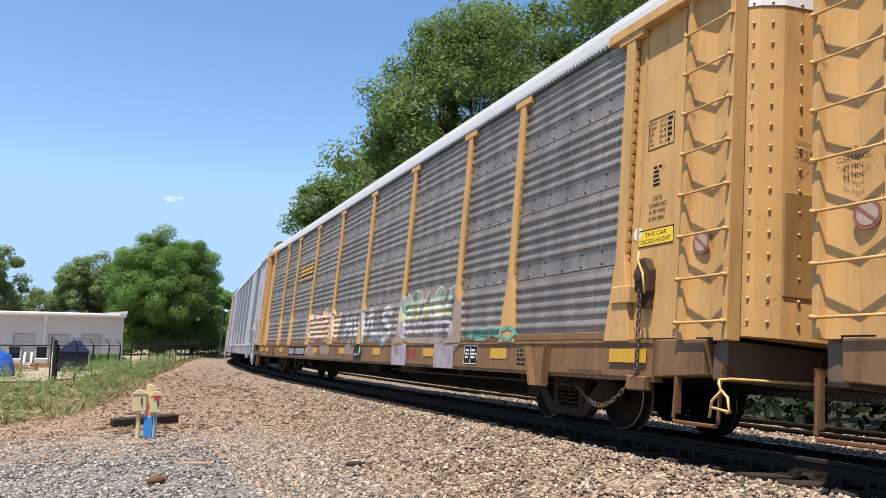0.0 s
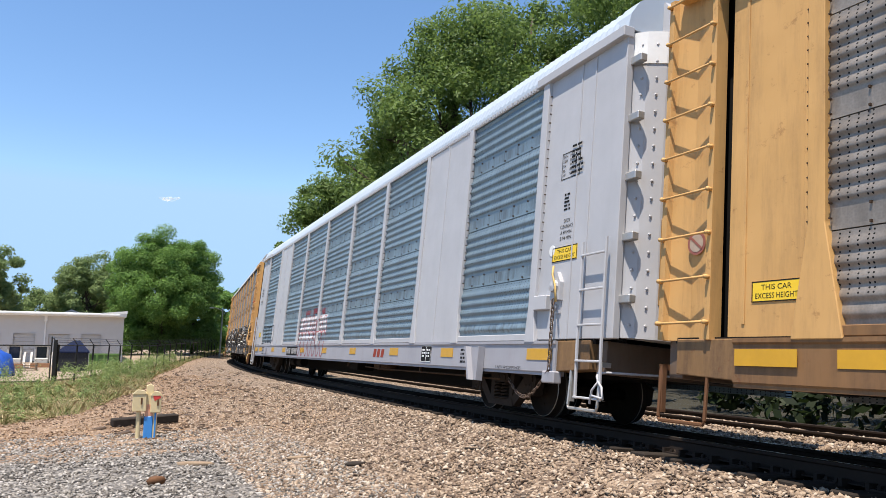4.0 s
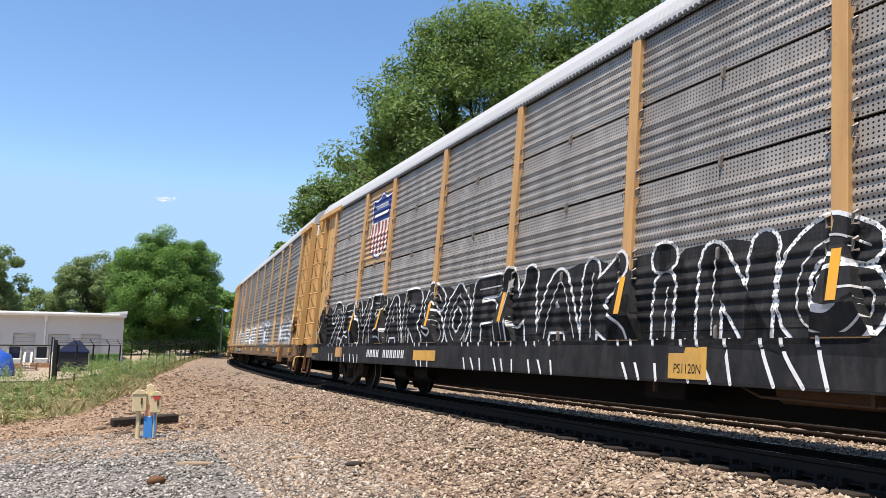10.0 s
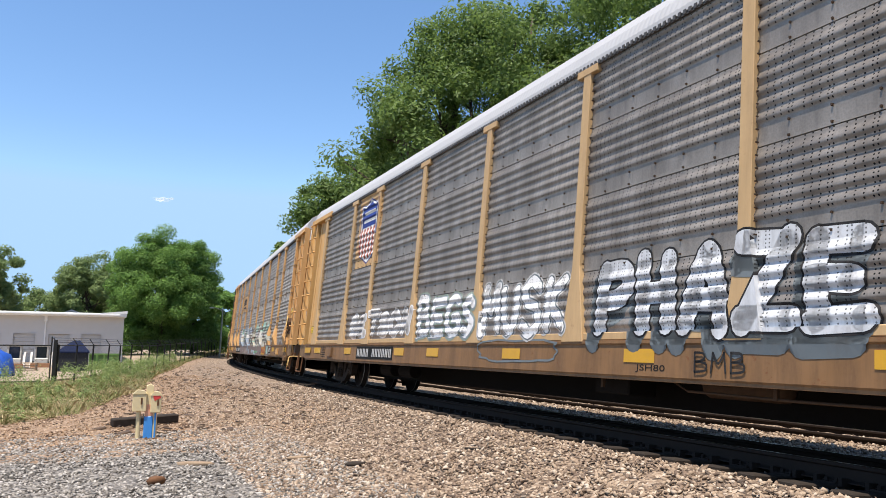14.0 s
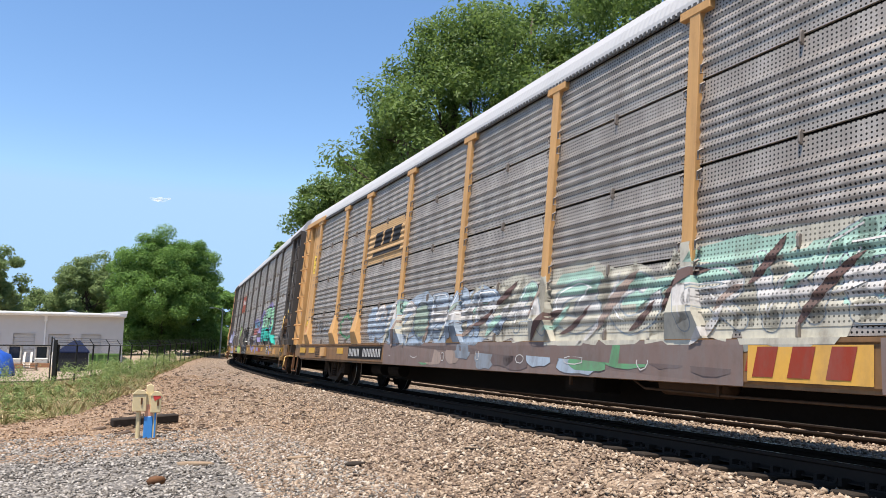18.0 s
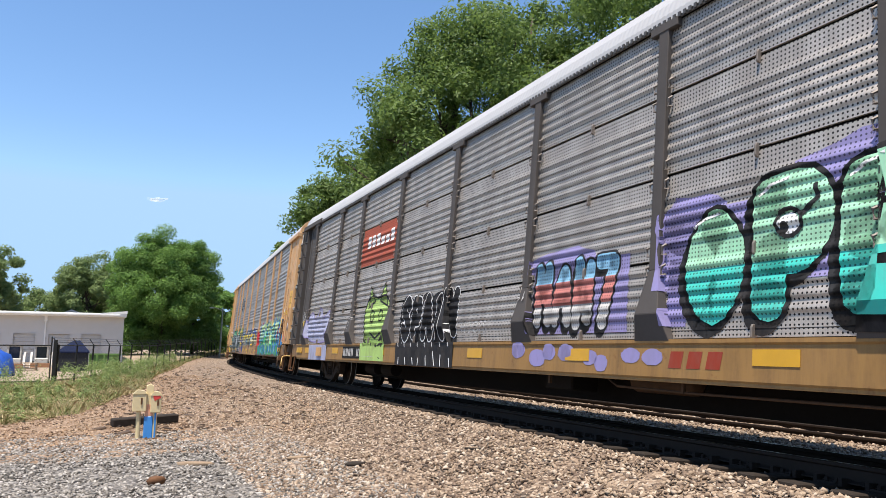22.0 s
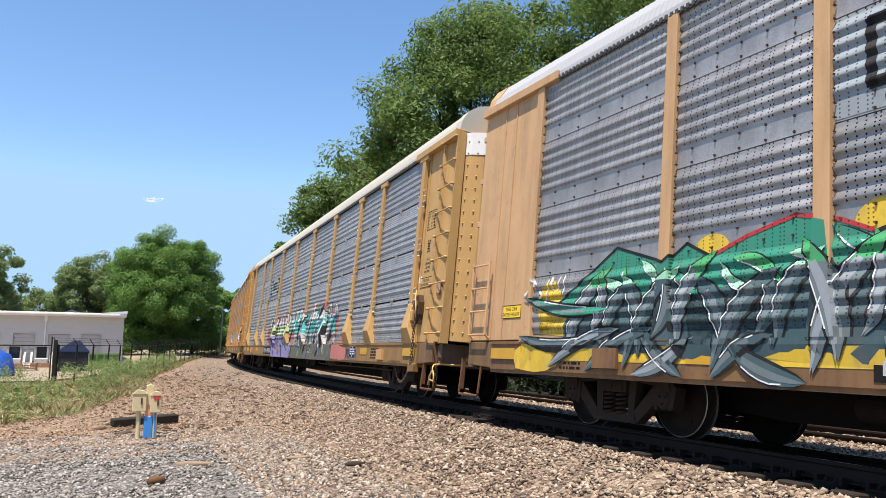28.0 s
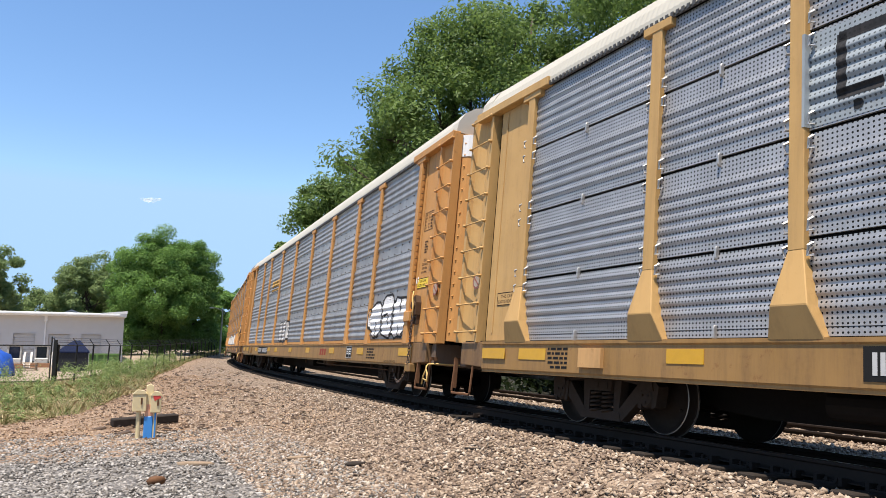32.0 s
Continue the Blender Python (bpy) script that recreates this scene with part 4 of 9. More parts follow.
        part("wire_mesh", chain_link((a, y, 0), (b, y, 0), z + 0.14, z + 0.14, 1.62, 0.2), WIRE, gate)


build_fence()


def yard_things():
    zf = lambda x, y: float(ground_z(x, y)) + 0.10

    def loader(x, y):
        t = thing("compact_loader", "white compact loader parked on the yard", "machine", "parked loaders", pose(x, y, zf(x, y)) @ Matrix.Diagonal((0.84, 0.84, 0.9, 1)))
        body = Geo().prism([(-0.75, 0.35), (0.8, 0.35), (0.85, 0.9), (0.3, 1.05), (-0.7, 0.95)], lambda p, q, d: (d, p, q), -0.5, 0.5)
        part("body", body, MACHINE_WHITE, t, bevel=0.04)
        cab = Geo()
        for sx in (-0.45, 0.45):
            for sy in (-0.5, 0.35):
                cab.box(sx - 0.07, sx + 0.07, sy - 0.05, sy + 0.05, 0.9, 1.9)
        cab.box(-0.55, 0.55, -0.6, 0.45, 1.85, 1.98)
        part("cab_frame", cab, MACHINE_WHITE, t, bevel=0.02)
        part("cab_glass", Geo().box(-0.38, 0.38, -0.3, 0.3, 1.0, 1.85), GLASS_DARK, t)
        for sx in (-0.72, 0.72):
            part("lift_arm", Geo().prism([(-1.3, 0.25), (-1.1, 0.2), (-0.2, 1.25), (0.7, 1.3), (0.7, 1.45), (-0.35, 1.42)], lambda p, q, d: (d, p, q), sx - 0.09, sx + 0.09), MACHINE_WHITE, t, bevel=0.02)
        part("bucket", Geo().prism([(-1.9, 0.08), (-1.2, 0.08), (-1.15, 0.6), (-1.4, 0.55)], lambda p, q, d: (d, p, q), -0.72, 0.72), RUSTY, t)
        for sx in (-0.62, 0.62):
            for sy in (-0.5, 0.5):
                g = Geo().lathe([(0.02, -0.13), (0.3, -0.13), (0.36, -0.06), (0.36, 0.06), (0.3, 0.13), (0.02, 0.13)], lambda a, b, o, sx=sx, sy=sy: (sx + o, sy + a, 0.36 + b), 18)
                part("wheel", g, RUBBER, t)

    loader(-3.85, 58.5)
    loader(-2.3, 60)
    p = thing("timber_stack", "low stack of pale pallets on the yard", "pallets", m=pose(-3.75, 54.4, zf(-3.8, 54)))
    for k in range(4):
        g = Geo()
        for b in range(5):
            g.box(-1.5, 1.5, -0.6 + b * 0.26, -0.42 + b * 0.26, k * 0.17 + 0.12, k * 0.17 + 0.15)
        for b in (-1.4, 0, 1.4):
            g.box(b - 0.05, b + 0.05, -0.6, 0.62, k * 0.17, k * 0.17 + 0.12)
        part("pallet", g, TIMBER, p)
    t = thing("tarpaulin_heap", "heap under a bright blue tarpaulin beside the gate", "tarpaulin", m=pose(-4.35, 47, zf(-4.4, 47)))
    v, f = ico(3)
    rng = np.random.default_rng(5)
    v = v * np.array([1.35, 1.1, 1.15])
    v[:, 2] = np.abs(v[:, 2]) ** 0.8 * 1.45
    v += 0.07 * np.stack([np.sin(v[:, 2] * 7 + v[:, 1] * 5), np.sin(v[:, 0] * 6), np.sin(v[:, 0] * 8 + v[:, 1] * 6)], -1)
    v[:, 2] = np.maximum(v[:, 2], 0.0) + 0.02
    part("tarpaulin", raw_mesh("tarpaulin", v, f, [TARP_BLUE], True), TARP_BLUE, t)
    c = thing("canopy_tent", "dark canopy tent with a blue pitched roof", "tent", m=pose(-0.2, 53, zf(-0.2, 53)) @ Matrix.Diagonal((0.72, 0.8, 0.88, 1)))
    part("roof", Geo().add([(-1.45, -1.2, 1.55), (1.15, -1.2, 1.55), (1.15, 1.2, 1.55), (-1.45, 1.2, 1.55), (0.35, 0, 2.35), (-0.2, 0, 2.3), (-1.45, -1.2, 1.45), (1.15, -1.2, 1.45), (1.15, 1.2, 1.45), (-1.45, 1.2, 1.45)],
         [(0, 1, 4, 5), (1, 2, 4), (2, 3, 5, 4), (3, 0, 5), (0, 6, 7, 1), (1, 7, 8, 2), (2, 8, 9, 3), (3, 9, 6, 0), (6, 9, 8, 7)]), plain("blue_canopy_canvas", (0.008, 0.014, 0.04), 0.8, 0, 0.15, 4, 0.2), c)
    part("curtain", Geo().box(-1.38, 1.08, -1.12, 1.12, 0.02, 1.45), TARP_NAVY, c)
    for sx in (-1.4, 1.1):
        for sy in (-1.15, 1.15):
            part("leg", Geo().tube([(sx, sy, 0), (sx, sy, 1.5)], 0.03, 6), GALV, c)
    b = thing("green_skip", "open green steel skip on the yard", "skip", m=pose(1.35, 55.5, zf(1.35, 55.5)))
    part("body", Geo().box(-1.1, 1.1, -0.8, 0.8, 0.15, 0.2).box(-1.15, -1.08, -0.85, 0.85, 0.15, 1.2).box(1.08, 1.15, -0.85, 0.85, 0.15, 1.2).box(-1.08, 1.08, -0.85, -0.78, 0.15, 1.2).box(-1.08, 1.08, 0.78, 0.85, 0.15, 1.2), GREEN_BIN, b)
    part("rim", Geo().box(-1.22, 1.22, -0.92, -0.85, 1.12, 1.22).box(-1.22, -1.15, -0.85, 0.92, 1.12, 1.22).box(1.15, 1.22, -0.85, 0.92, 1.12, 1.22), GREEN_BIN, b)
    for x in (-0.7, -0.25, 0.2, 0.65):
        part("rib", Geo().box(x - 0.05, x + 0.05, -0.93, -0.85, 0.2, 1.12), GREEN_BIN, b)
    for x in (-1.0, 1.0):
        part("skid", Geo().box(x - 0.08, x + 0.08, -0.8, 0.8, 0, 0.15), GREEN_BIN, b)
    lp = thing("street_lamp", "slim grey-green lamp pole with a cobra-head light", "street lamp", m=pose(15.8, 97, float(ground_z(15.8, 97))))
    part("pole", Geo().tube([(0, 0, -0.1), (0.15, 0, 6.1)], [0.13, 0.09], 8), LAMP_POLE, lp)
    part("arm", Geo().tube([(0.15, 0, 5.8), (-0.5, -0.1, 6.15), (-1.0, -0.2, 6.2)], 0.035, 6), GALV, lp)
    part("lamp_head", Geo().prism([(-1.6, 6.12), (-1.0, 6.12), (-0.95, 6.26), (-1.5, 6.24)], lambda p, q, d: (p, d - 0.2, q), -0.12, 0.12), GALV, lp)


yard_things()


# ---- lineside things ----
def marker_posts():
    cream = plain("cream_plastic", (0.68, 0.56, 0.32), 0.5, 0, 0.12, 12)
    blue = plain("blue_marker_plastic", (0.05, 0.27, 0.66), 0.45, 0, 0.1, 12)
    red = plain("red_spray", (0.62, 0.06, 0.05), 0.6, 0, 0.1, 12)
    x, y = 1.28, 15.55
    z = float(ground_z(x, y))
    t = thing("marker_post", "cluster of three cable marker posts, cream boxes over a blue base", "marker post", m=pose(x, y, z - 0.02, 0, 0, -4))
    part("middle_post", Geo().prism([(-0.065, 0), (0.065, 0), (0.065, 1.0), (0.0, 1.04), (-0.065, 1.0)], lambda p, q, d: (p, d, q), -0.05, 0.05), cream, t, bevel=0.008)
    part("faded_band", Geo().box(-0.068, 0.068, -0.053, 0.053, 0.43, 0.66), plain("faded_salmon_plastic", (0.66, 0.34, 0.22), 0.55, 0, 0.15, 12), t, "faded salmon band", bevel=0.006)
    part("blue_sleeve", Geo().box(-0.082, 0.075, -0.062, 0.062, 0, 0.43), blue, t, "bright blue sleeve", bevel=0.01)
    for sx, h in ((-0.175, 0.58), (0.115, 0.55)):
        p = part("side_post", Geo().tube([(sx, -0.02, 0), (sx - 0.01, -0.02, h)], 0.042, 10), cream, t)
        hw = 0.125 if sx < 0 else 0.095
        bx = Geo().box(sx - hw, sx + hw, -0.10, 0.07, h - 0.05, h + 0.27)
        box = part("terminal_box", bx, cream, t, bevel=0.012)
        part("box_lid", Geo().prism([(sx - hw - 0.01, h + 0.27), (sx + hw + 0.01, h + 0.27), (sx + hw * 0.6, h + 0.33), (sx - hw * 0.3, h + 0.35)], lambda p, q, d: (p, d, q), -0.11, 0.08), cream, box)
        part("latch", Geo().box(sx + 0.02, sx + 0.05, -0.115, -0.10, h + 0.08, h + 0.2), RUSTY, box)
    part("blue_stripe", Geo().box(0.10, 0.13, -0.07, -0.061, 0.02, 0.5), blue, t)
    part("spray_mark", Geo().prism([(0.09, 0.72), (0.2, 0.78), (0.17, 0.86), (0.1, 0.9), (0.06, 0.8)], lambda p, q, d: (p, d, q), -0.106, -0.102), red, t, "dab of red spray paint")

    slab = thing("old_tie", "weathered old tie lying behind the marker posts", "railway tie", m=pose(1.45, 18.2, float(ground_z(1.6, 18)) + 0.02, 3, -2, 12))
    part("beam", Geo().box(-0.72, 0.68, -0.13, 0.13, 0, 0.17), TIE, slab, bevel=0.02)
    for name, label, px, py, sx, sy, sz, rz, mat in (
            ("wood_splinter", "grey weathered splinter of tie wood on the gravel", 1.62, 11.7, 0.28, 0.05, 0.035, -18, TIMBER),
            ("wood_scrap", "short flat scrap of weathered wood on the gravel", 3.1, 11.5, 0.19, 0.06, 0.03, 5, TIMBER),
            ("stone_slab", "flat brown stone lying on the ballast", 3.6, 10.3, 0.16, 0.1, 0.03, 20, TIE),
            ("rust_lump", "rust-red broken lump of iron on the gravel", 0.98, 10.35, 0.11, 0.08, 0.06, 30, RUSTY),
            ("bark_strip", "dark strip of bark in the ballast", 4.9, 9.2, 0.15, 0.02, 0.02, 120, TIE)):
        v, f = ico(2)
        r = np.random.default_rng(len(name))
        v = np.sign(v) * np.abs(v) ** 0.6 * np.array([sx, sy, sz]) * r.uniform(0.85, 1.12, (len(v), 1))
        ob = new(name, raw_mesh(name, v, f, [mat]))
        ob.matrix_basis = pose(px, py, float(ground_z(px, py)) + sz * 0.8, 0, 0, rz)
        tagged(ob, label, name.replace("_", " "))


marker_posts()


# ---- road traffic and the cloud ----
def road_car(name, label, colour, kind):
    t = thing(name, label, "car")
    body_m = plain(name + "_paint", colour, 0.3, 0.1, 0.03, 4, 0)
    if kind == "suv":
        low = [(-2.3, 0.42), (2.3, 0.42), (2.35, 0.75), (2.2, 0.98), (1.05, 1.08), (0.35, 1.68), (-2.0, 1.70), (-2.28, 1.05), (-2.35, 0.6)]
        glass = [(0.86, 1.10), (0.30, 1.58), (-1.92, 1.60), (-2.08, 1.10)]
    else:
        low = [(-2.25, 0.38), (2.25, 0.38), (2.3, 0.62), (2.1, 0.82), (1.0, 0.94), (0.3, 1.38), (-1.0, 1.42), (-1.75, 1.0), (-2.2, 0.95), (-2.3, 0.6)]
        glass = [(0.86, 0.96), (0.26, 1.32), (-0.95, 1.35), (-1.55, 0.98)]
    part("body", Geo().prism(low, lambda p, q, d: (p, d, q), -0.88, 0.88), body_m, t, bevel=0.05)
    for y in (-0.885, 0.885):
        w = 1 if y > 0 else -1
        part("side_glass", Geo().prism(glass, lambda p, q, d: (p, d, q), min(y, y + 0.008 * w), max(y, y + 0.008 * w)), GLASS_DARK, t)
        for x in (0.35, -0.75):
            part("door_pillar", Geo().box(x - 0.05, x + 0.05, min(y, y + 0.016 * w), max(y, y + 0.016 * w), 0.6, glass[1][1]), body_m, t)
        for x in (-1.4, 1.42):
            g = Geo().lathe([(0.02, -0.11), (0.3, -0.11), (0.34, -0.06), (0.34, 0.06), (0.3, 0.11), (0.02, 0.11)], lambda a, b, o, x=x, y=y: (x + a, y * 0.9 + o, 0.34 + b), 16)
            wh = part("wheel", g, RUBBER, t)
            part("rim", Geo().lathe([(0.0, 0.125), (0.18, 0.125), (0.2, 0.10)], lambda a, b, o, x=x, y=y, w=w: (x + a, y * 0.9 + w * o, 0.34 + b), 12), GALV, wh)
    part("windscreen", Geo().prism([(1.02, glass[0][1]), (0.98, glass[0][1] + 0.02), (0.40, glass[1][1] + 0.02), (0.46, glass[1][1] + 0.03)], lambda p, q, d: (p, d, q), -0.74, 0.74), GLASS_DARK, t)
    for y in (-0.62, 0.62):
        part("headlight", Geo().box(2.2, 2.33, y - 0.16, y + 0.16, 0.62, 0.76), GALV, t)
    part("bumper", Geo().box(2.18, 2.38, -0.85, 0.85, 0.38, 0.55), RUBBER, t, bevel=0.03)
    return t


SUV = road_car("white_suv", "white sport utility car driving along the road", (0.75, 0.75, 0.74), "suv")
BLUE_CAR = road_car("blue_sedan", "blue saloon car driving along the road", (0.02, 0.09, 0.42), "sedan")
GREY_CAR = road_car("silver_sedan", "silver saloon car driving along the road", (0.55, 0.56, 0.56), "sedan")


def road_pose(q):
    x, y, h = road_at(q)
    return pose(x, y, float(ground_z(x, y)) + 0.13, 0, 0, math.degrees(h))


def build_cloud():
    rng = np.random.default_rng(21)
    v0, f0 = ico(2)
    t = thing("small_cloud", "single small white fair-weather cloud", "cloud")
    m, nt, b = nodes_of("cloud_vapour")
    b.inputs["Base Color"].default_value = (0.95, 0.95, 0.95, 1)
    b.inputs["Roughness"].default_value = 1.0
    tr = nt.nodes.new("ShaderNodeBsdfTranslucent")
    tr.inputs[0].default_value = (0.95, 0.95, 0.95, 1)
    clear = nt.nodes.new("ShaderNodeBsdfTransparent")
    both, out = nt.nodes.new("ShaderNodeMixShader"), nt.nodes.new("ShaderNodeMixShader")
    both.inputs[0].default_value = 0.6
    link(nt, b.outputs[0], both.inputs[1])
    link(nt, tr.outputs[0], both.inputs[2])
    n = noise_tex(nt, texco(nt), 0.09, 4)
    link(nt, ramp(nt, n, (0.42, 0.0), (0.75, 0.5)), out.inputs[0])
    link(nt, clear.outputs[0], out.inputs[1])
    link(nt, both.outputs[0], out.inputs[2])
    link(nt, out.outputs[0], nt.nodes["Material Output"].inputs[0])
    for k in range(7):
        c = np.array([-16 + 5.4 * k, rng.normal(0, 2), rng.normal(0, 1.2)])
        r = (5.5, 6.5, 8.0, 7.5, 6.5, 5.0, 4.0)[k]
        v = v0 * r * np.array([1.0, 0.8, 0.55]) * rng.uniform(0.8, 1.2, (len(v0), 1)) + c
        part("puff", raw_mesh("puff", v, f0, [m], True), m, t)
    return t


CLOUD = build_cloud()


def cloud_pose(x, y, z):
    return pose(x, y, z, 0, 0, -25)


# ---- the train: covered car-carrying wagons; x runs to the rear, y to the camera's side, z up from the rail ----
POSTS = [-12.0, -9.22, -7.24, -4.39, -1.47, 1.47, 4.39, 7.24, 9.22, 12.0]
Y_SHEET, Y_RIB, Y_POST, Y_SILL = 1.500, 1.536, 1.572, 1.550
V_SILL0, V_SILL1, V_PANEL, V_EAVE = 0.60, 1.06, 1.16, 4.90
SEAMS = [1.16, 1.98, 2.98, 3.98, 4.90]


WAVE = [(0.0, 0.0), (0.08, 0.12), (0.16, 0.40), (0.24, 0.75), (0.32, 0.96), (0.40, 1.0), (0.52, 0.88), (0.64, 0.64), (0.76, 0.38), (0.88, 0.14), (1.0, 0.0)]  # pressed rib, steeper below


def rib_profile(style, row):
    """(height, relief) pairs of one sheet, from its bottom to its top."""
    h = SEAMS[row + 1] - SEAMS[row]
    if style == "A":
        lo, n, pitch, gap = (0.04 if row == 0 else 0.23), 5, 0.145, 0.012
    else:
        lo, n, pitch, gap = 0.12, 5, 0.13, 0.035
    out = [(0.0, 0.0)]
    for i in range(n):
        out += [(lo + pitch * (i + f), (0.028 if style == "A" else 0.021) * y) for f, y in WAVE[1 if i else 0:]]
    out.append((h - gap, 0.0))
    return out


PROFILES = {(s, r): rib_profile(s, r) for s in "AB" for r in range(4)}
PANELS = {}


def panel_mesh(style, row, width):
    key = (style, row, round(width, 2))
    if key not in PANELS:
        pr = PROFILES[style, row]
        g = Geo()
        n = len(pr)
        w = width / 2
        ramp_u = 0.035
        cols = [(-w, 0.0), (-w + ramp_u, 1.0), (w - ramp_u, 1.0), (w, 0.0)]
        vs, fs = [], []
        for u, k in cols:
            vs += [(u, Y_SHEET + y * k, v) for v, y in pr]
        for c in range(3):
            for i in range(n - 1):
                fs.append((c * n + i, (c + 1) * n + i, (c + 1) * n + i + 1, c * n + i + 1))
        o = len(vs)
        h = pr[-1][0]
        rim = [(-w, 0.0), (w, 0.0), (w, h), (-w, h)]
        vs += [(u, Y_SHEET - 0.03, v) for u, v in rim] + [(u, y, v) for y in (Y_SHEET - 0.001, Y_SHEET - 0.03) for u, v in rim]
        fs += [(o + 3, o + 2, o + 1, o)] + [(o + 4 + k, o + 4 + (k + 1) % 4, o + 8 + (k + 1) % 4, o + 8 + k) for k in range(4)]
        g.add(vs, fs)
        PANELS[key] = g.mesh("side_panel", [UNDER], True)
    return PANELS[key]


def post_mesh(style, flare, height=V_EAVE):
    g = Geo()
    hw = 0.085
    y0 = Y_SHEET - 0.02
    if flare == "wide":   # smooth gusset that widens to the sill
        o = [(-hw, 2.05), (-hw, height - 0.02), (hw, height - 0.02), (hw, 2.05), (0.25, 1.04), (-0.25, 1.04)]
        g.prism(o, lambda p, q, d: (p, d, q), y0, Y_POST)
    elif flare == "boot":  # folded gusset, thrown out at the bottom
        g.prism([(-hw, 1.85), (-hw, height - 0.02), (hw, height - 0.02), (hw, 1.85)], lambda p, q, d: (p, d, q), y0, Y_POST)
        a = [(-hw, y0, 1.85), (-hw, Y_POST, 1.85), (hw, Y_POST, 1.85), (hw, y0, 1.85)]
        b = [(-0.20, y0, 1.34), (-0.20, Y_POST + 0.09, 1.34), (0.20, Y_POST + 0.09, 1.34), (0.20, y0, 1.34)]
        c = [(-0.30, y0, 1.04), (-0.30, Y_POST - 0.01, 1.04), (0.30, Y_POST - 0.01, 1.04), (0.30, y0, 1.04)]
        g.add(a + b + c, [(0, 1, 5, 4), (1, 2, 6, 5), (2, 3, 7, 6), (4, 5, 9, 8), (5, 6, 10, 9), (6, 7, 11, 10), (8, 9, 10, 11), (3, 0, 4, 7), (7, 4, 8, 11)])
    else:                 # short plain gusset
        o = [(-hw, 1.55), (-hw, height - 0.02), (hw, height - 0.02), (hw, 1.55), (0.14, 1.04), (-0.14, 1.04)]
        g.prism(o, lambda p, q, d: (p, d, q), y0, Y_POST)
    me = g.mesh("post", [UNDER], bevel=0.008)
    t = Geo().box(-0.24, 0.24, y0, Y_POST + 0.008, height - 0.13, height - 0.02)
    return me, t.mesh("post_cap", [UNDER], bevel=0.008)


def shared_meshes():
    s = {}
    for fl in ("wide", "boot", "short"):
        s["post", fl] = post_mesh("A", fl)
    # roof: cross-corrugated, with a toothed eave
    for kind, (amp, step) in {"fine": (0.005, 0.05), "coarse": (0.011, 0.08)}.items():
        half = [(1.560, 4.90), (1.553, 4.99), (1.49, 5.17), (1.37, 5.36), (1.18, 5.49), (0.85, 5.57), (0.4, 5.62)]
        prof = half + [(0.0, 5.635)] + [(-a, b) for a, b in half[::-1]]
        n = int(27.0 / step)
        vs, fs = [], []
        for i in range(n + 1):
            x = -13.5 + 27.0 * i / n
            k = amp if i % 2 else -amp
            for j, (y, z) in enumerate(prof):
                dz = k if 0 < j < len(prof) - 1 else k * 1.6
                vs.append((x, y * (1 + 0.25 * k / 1.5), z + dz))
        m = len(prof)
        for i in range(n):
            for j in range(m - 1):
                fs.append((i * m + j, i * m + j + 1, (i + 1) * m + j + 1, (i + 1) * m + j))
        s["roof", kind] = Geo().add(vs, fs).mesh("roof", [UNDER])
    # the open ends of the roof sheets along the eave
    g = Geo()
    for k in range(270):
        x = -11.9 + 23.8 * k / 269
        g.box(x - 0.022, x + 0.022, 1.545, 1.572, 4.865, 4.925)
    g.box(-11.95, 11.95, 1.535, 1.552, 4.862, 4.93)
    s["eave_comb"] = g.mesh("eave_flashing", [UNDER])
    # ladder: two channels, a folded back plate and rungs
    for end in ("front", "rear"):
        g = Geo()
        g.prism([(-0.36, 1.40), (-0.36, 1.56), (-0.29, 1.56), (-0.27, 1.50), (0.0, 1.455), (0.27, 1.50), (0.29, 1.56), (0.36, 1.56), (0.36, 1.40), (0.0, 1.38)], lambda p, q, d: (p, q, d), 1.05, 4.95)
        s["ladder_back", end] = g.mesh("ladder_channel", [UNDER])
    g = Geo().tube([(-0.34, 1.545, 0), (-0.32, 1.60, 0.004), (0.32, 1.60, -0.004), (0.34, 1.545, 0)], 0.014, 6)
    for x in (-0.33, 0.33):
        g.tube([(x, 1.55, 0), (x, 1.618, 0)], 0.024, 6)
    s["rung"] = g.mesh("rung", [UNDER], True)
    # flat corner sheets beside the end ladders
    s["corner_sheet"] = Geo().box(-0.51, 0.51, 1.42, 1.475, 1.065, 4.86).mesh("corner_sheet", [UNDER], bevel=0.006)
    s["corner_edge"] = Geo().box(-0.41, -0.36, 1.475, 1.50, 1.17, 4.85).mesh("edge_strip", [UNDER], bevel=0.006)
    s["corner_seam"] = Geo().box(0.30, 0.335, 1.475, 1.487, 1.2, 4.8).mesh("seam_strip", [UNDER], bevel=0.003)
    # end doors, bowed in plan
    plan = [(-13.68, 1.42), (-13.83, 1.30), (-13.96, 1.10), (-14.05, 0.72), (-14.07, 0.0), (-14.05, -0.72), (-13.96, -1.10), (-13.83, -1.30), (-13.68, -1.42), (-13.60, -1.30), (-13.60, 1.30)]
    g = Geo().prism(plan, lambda p, q, d: (p, q, d), 1.10, 4.95)
    g.prism([(-13.62, 4.95), (-14.0, 4.95), (-13.92, 5.25), (-13.75, 5.46), (-13.62, 5.5)], lambda p, q, d: (p, d, q), -1.0, 1.0)
    s["door", "plain"] = g.mesh("end_door", [UNDER])
    s["door", "folding"] = Geo().box(-13.78, -13.62, -1.36, 1.37, 1.10, 5.05).mesh("end_door", [UNDER])
    y = 1.36
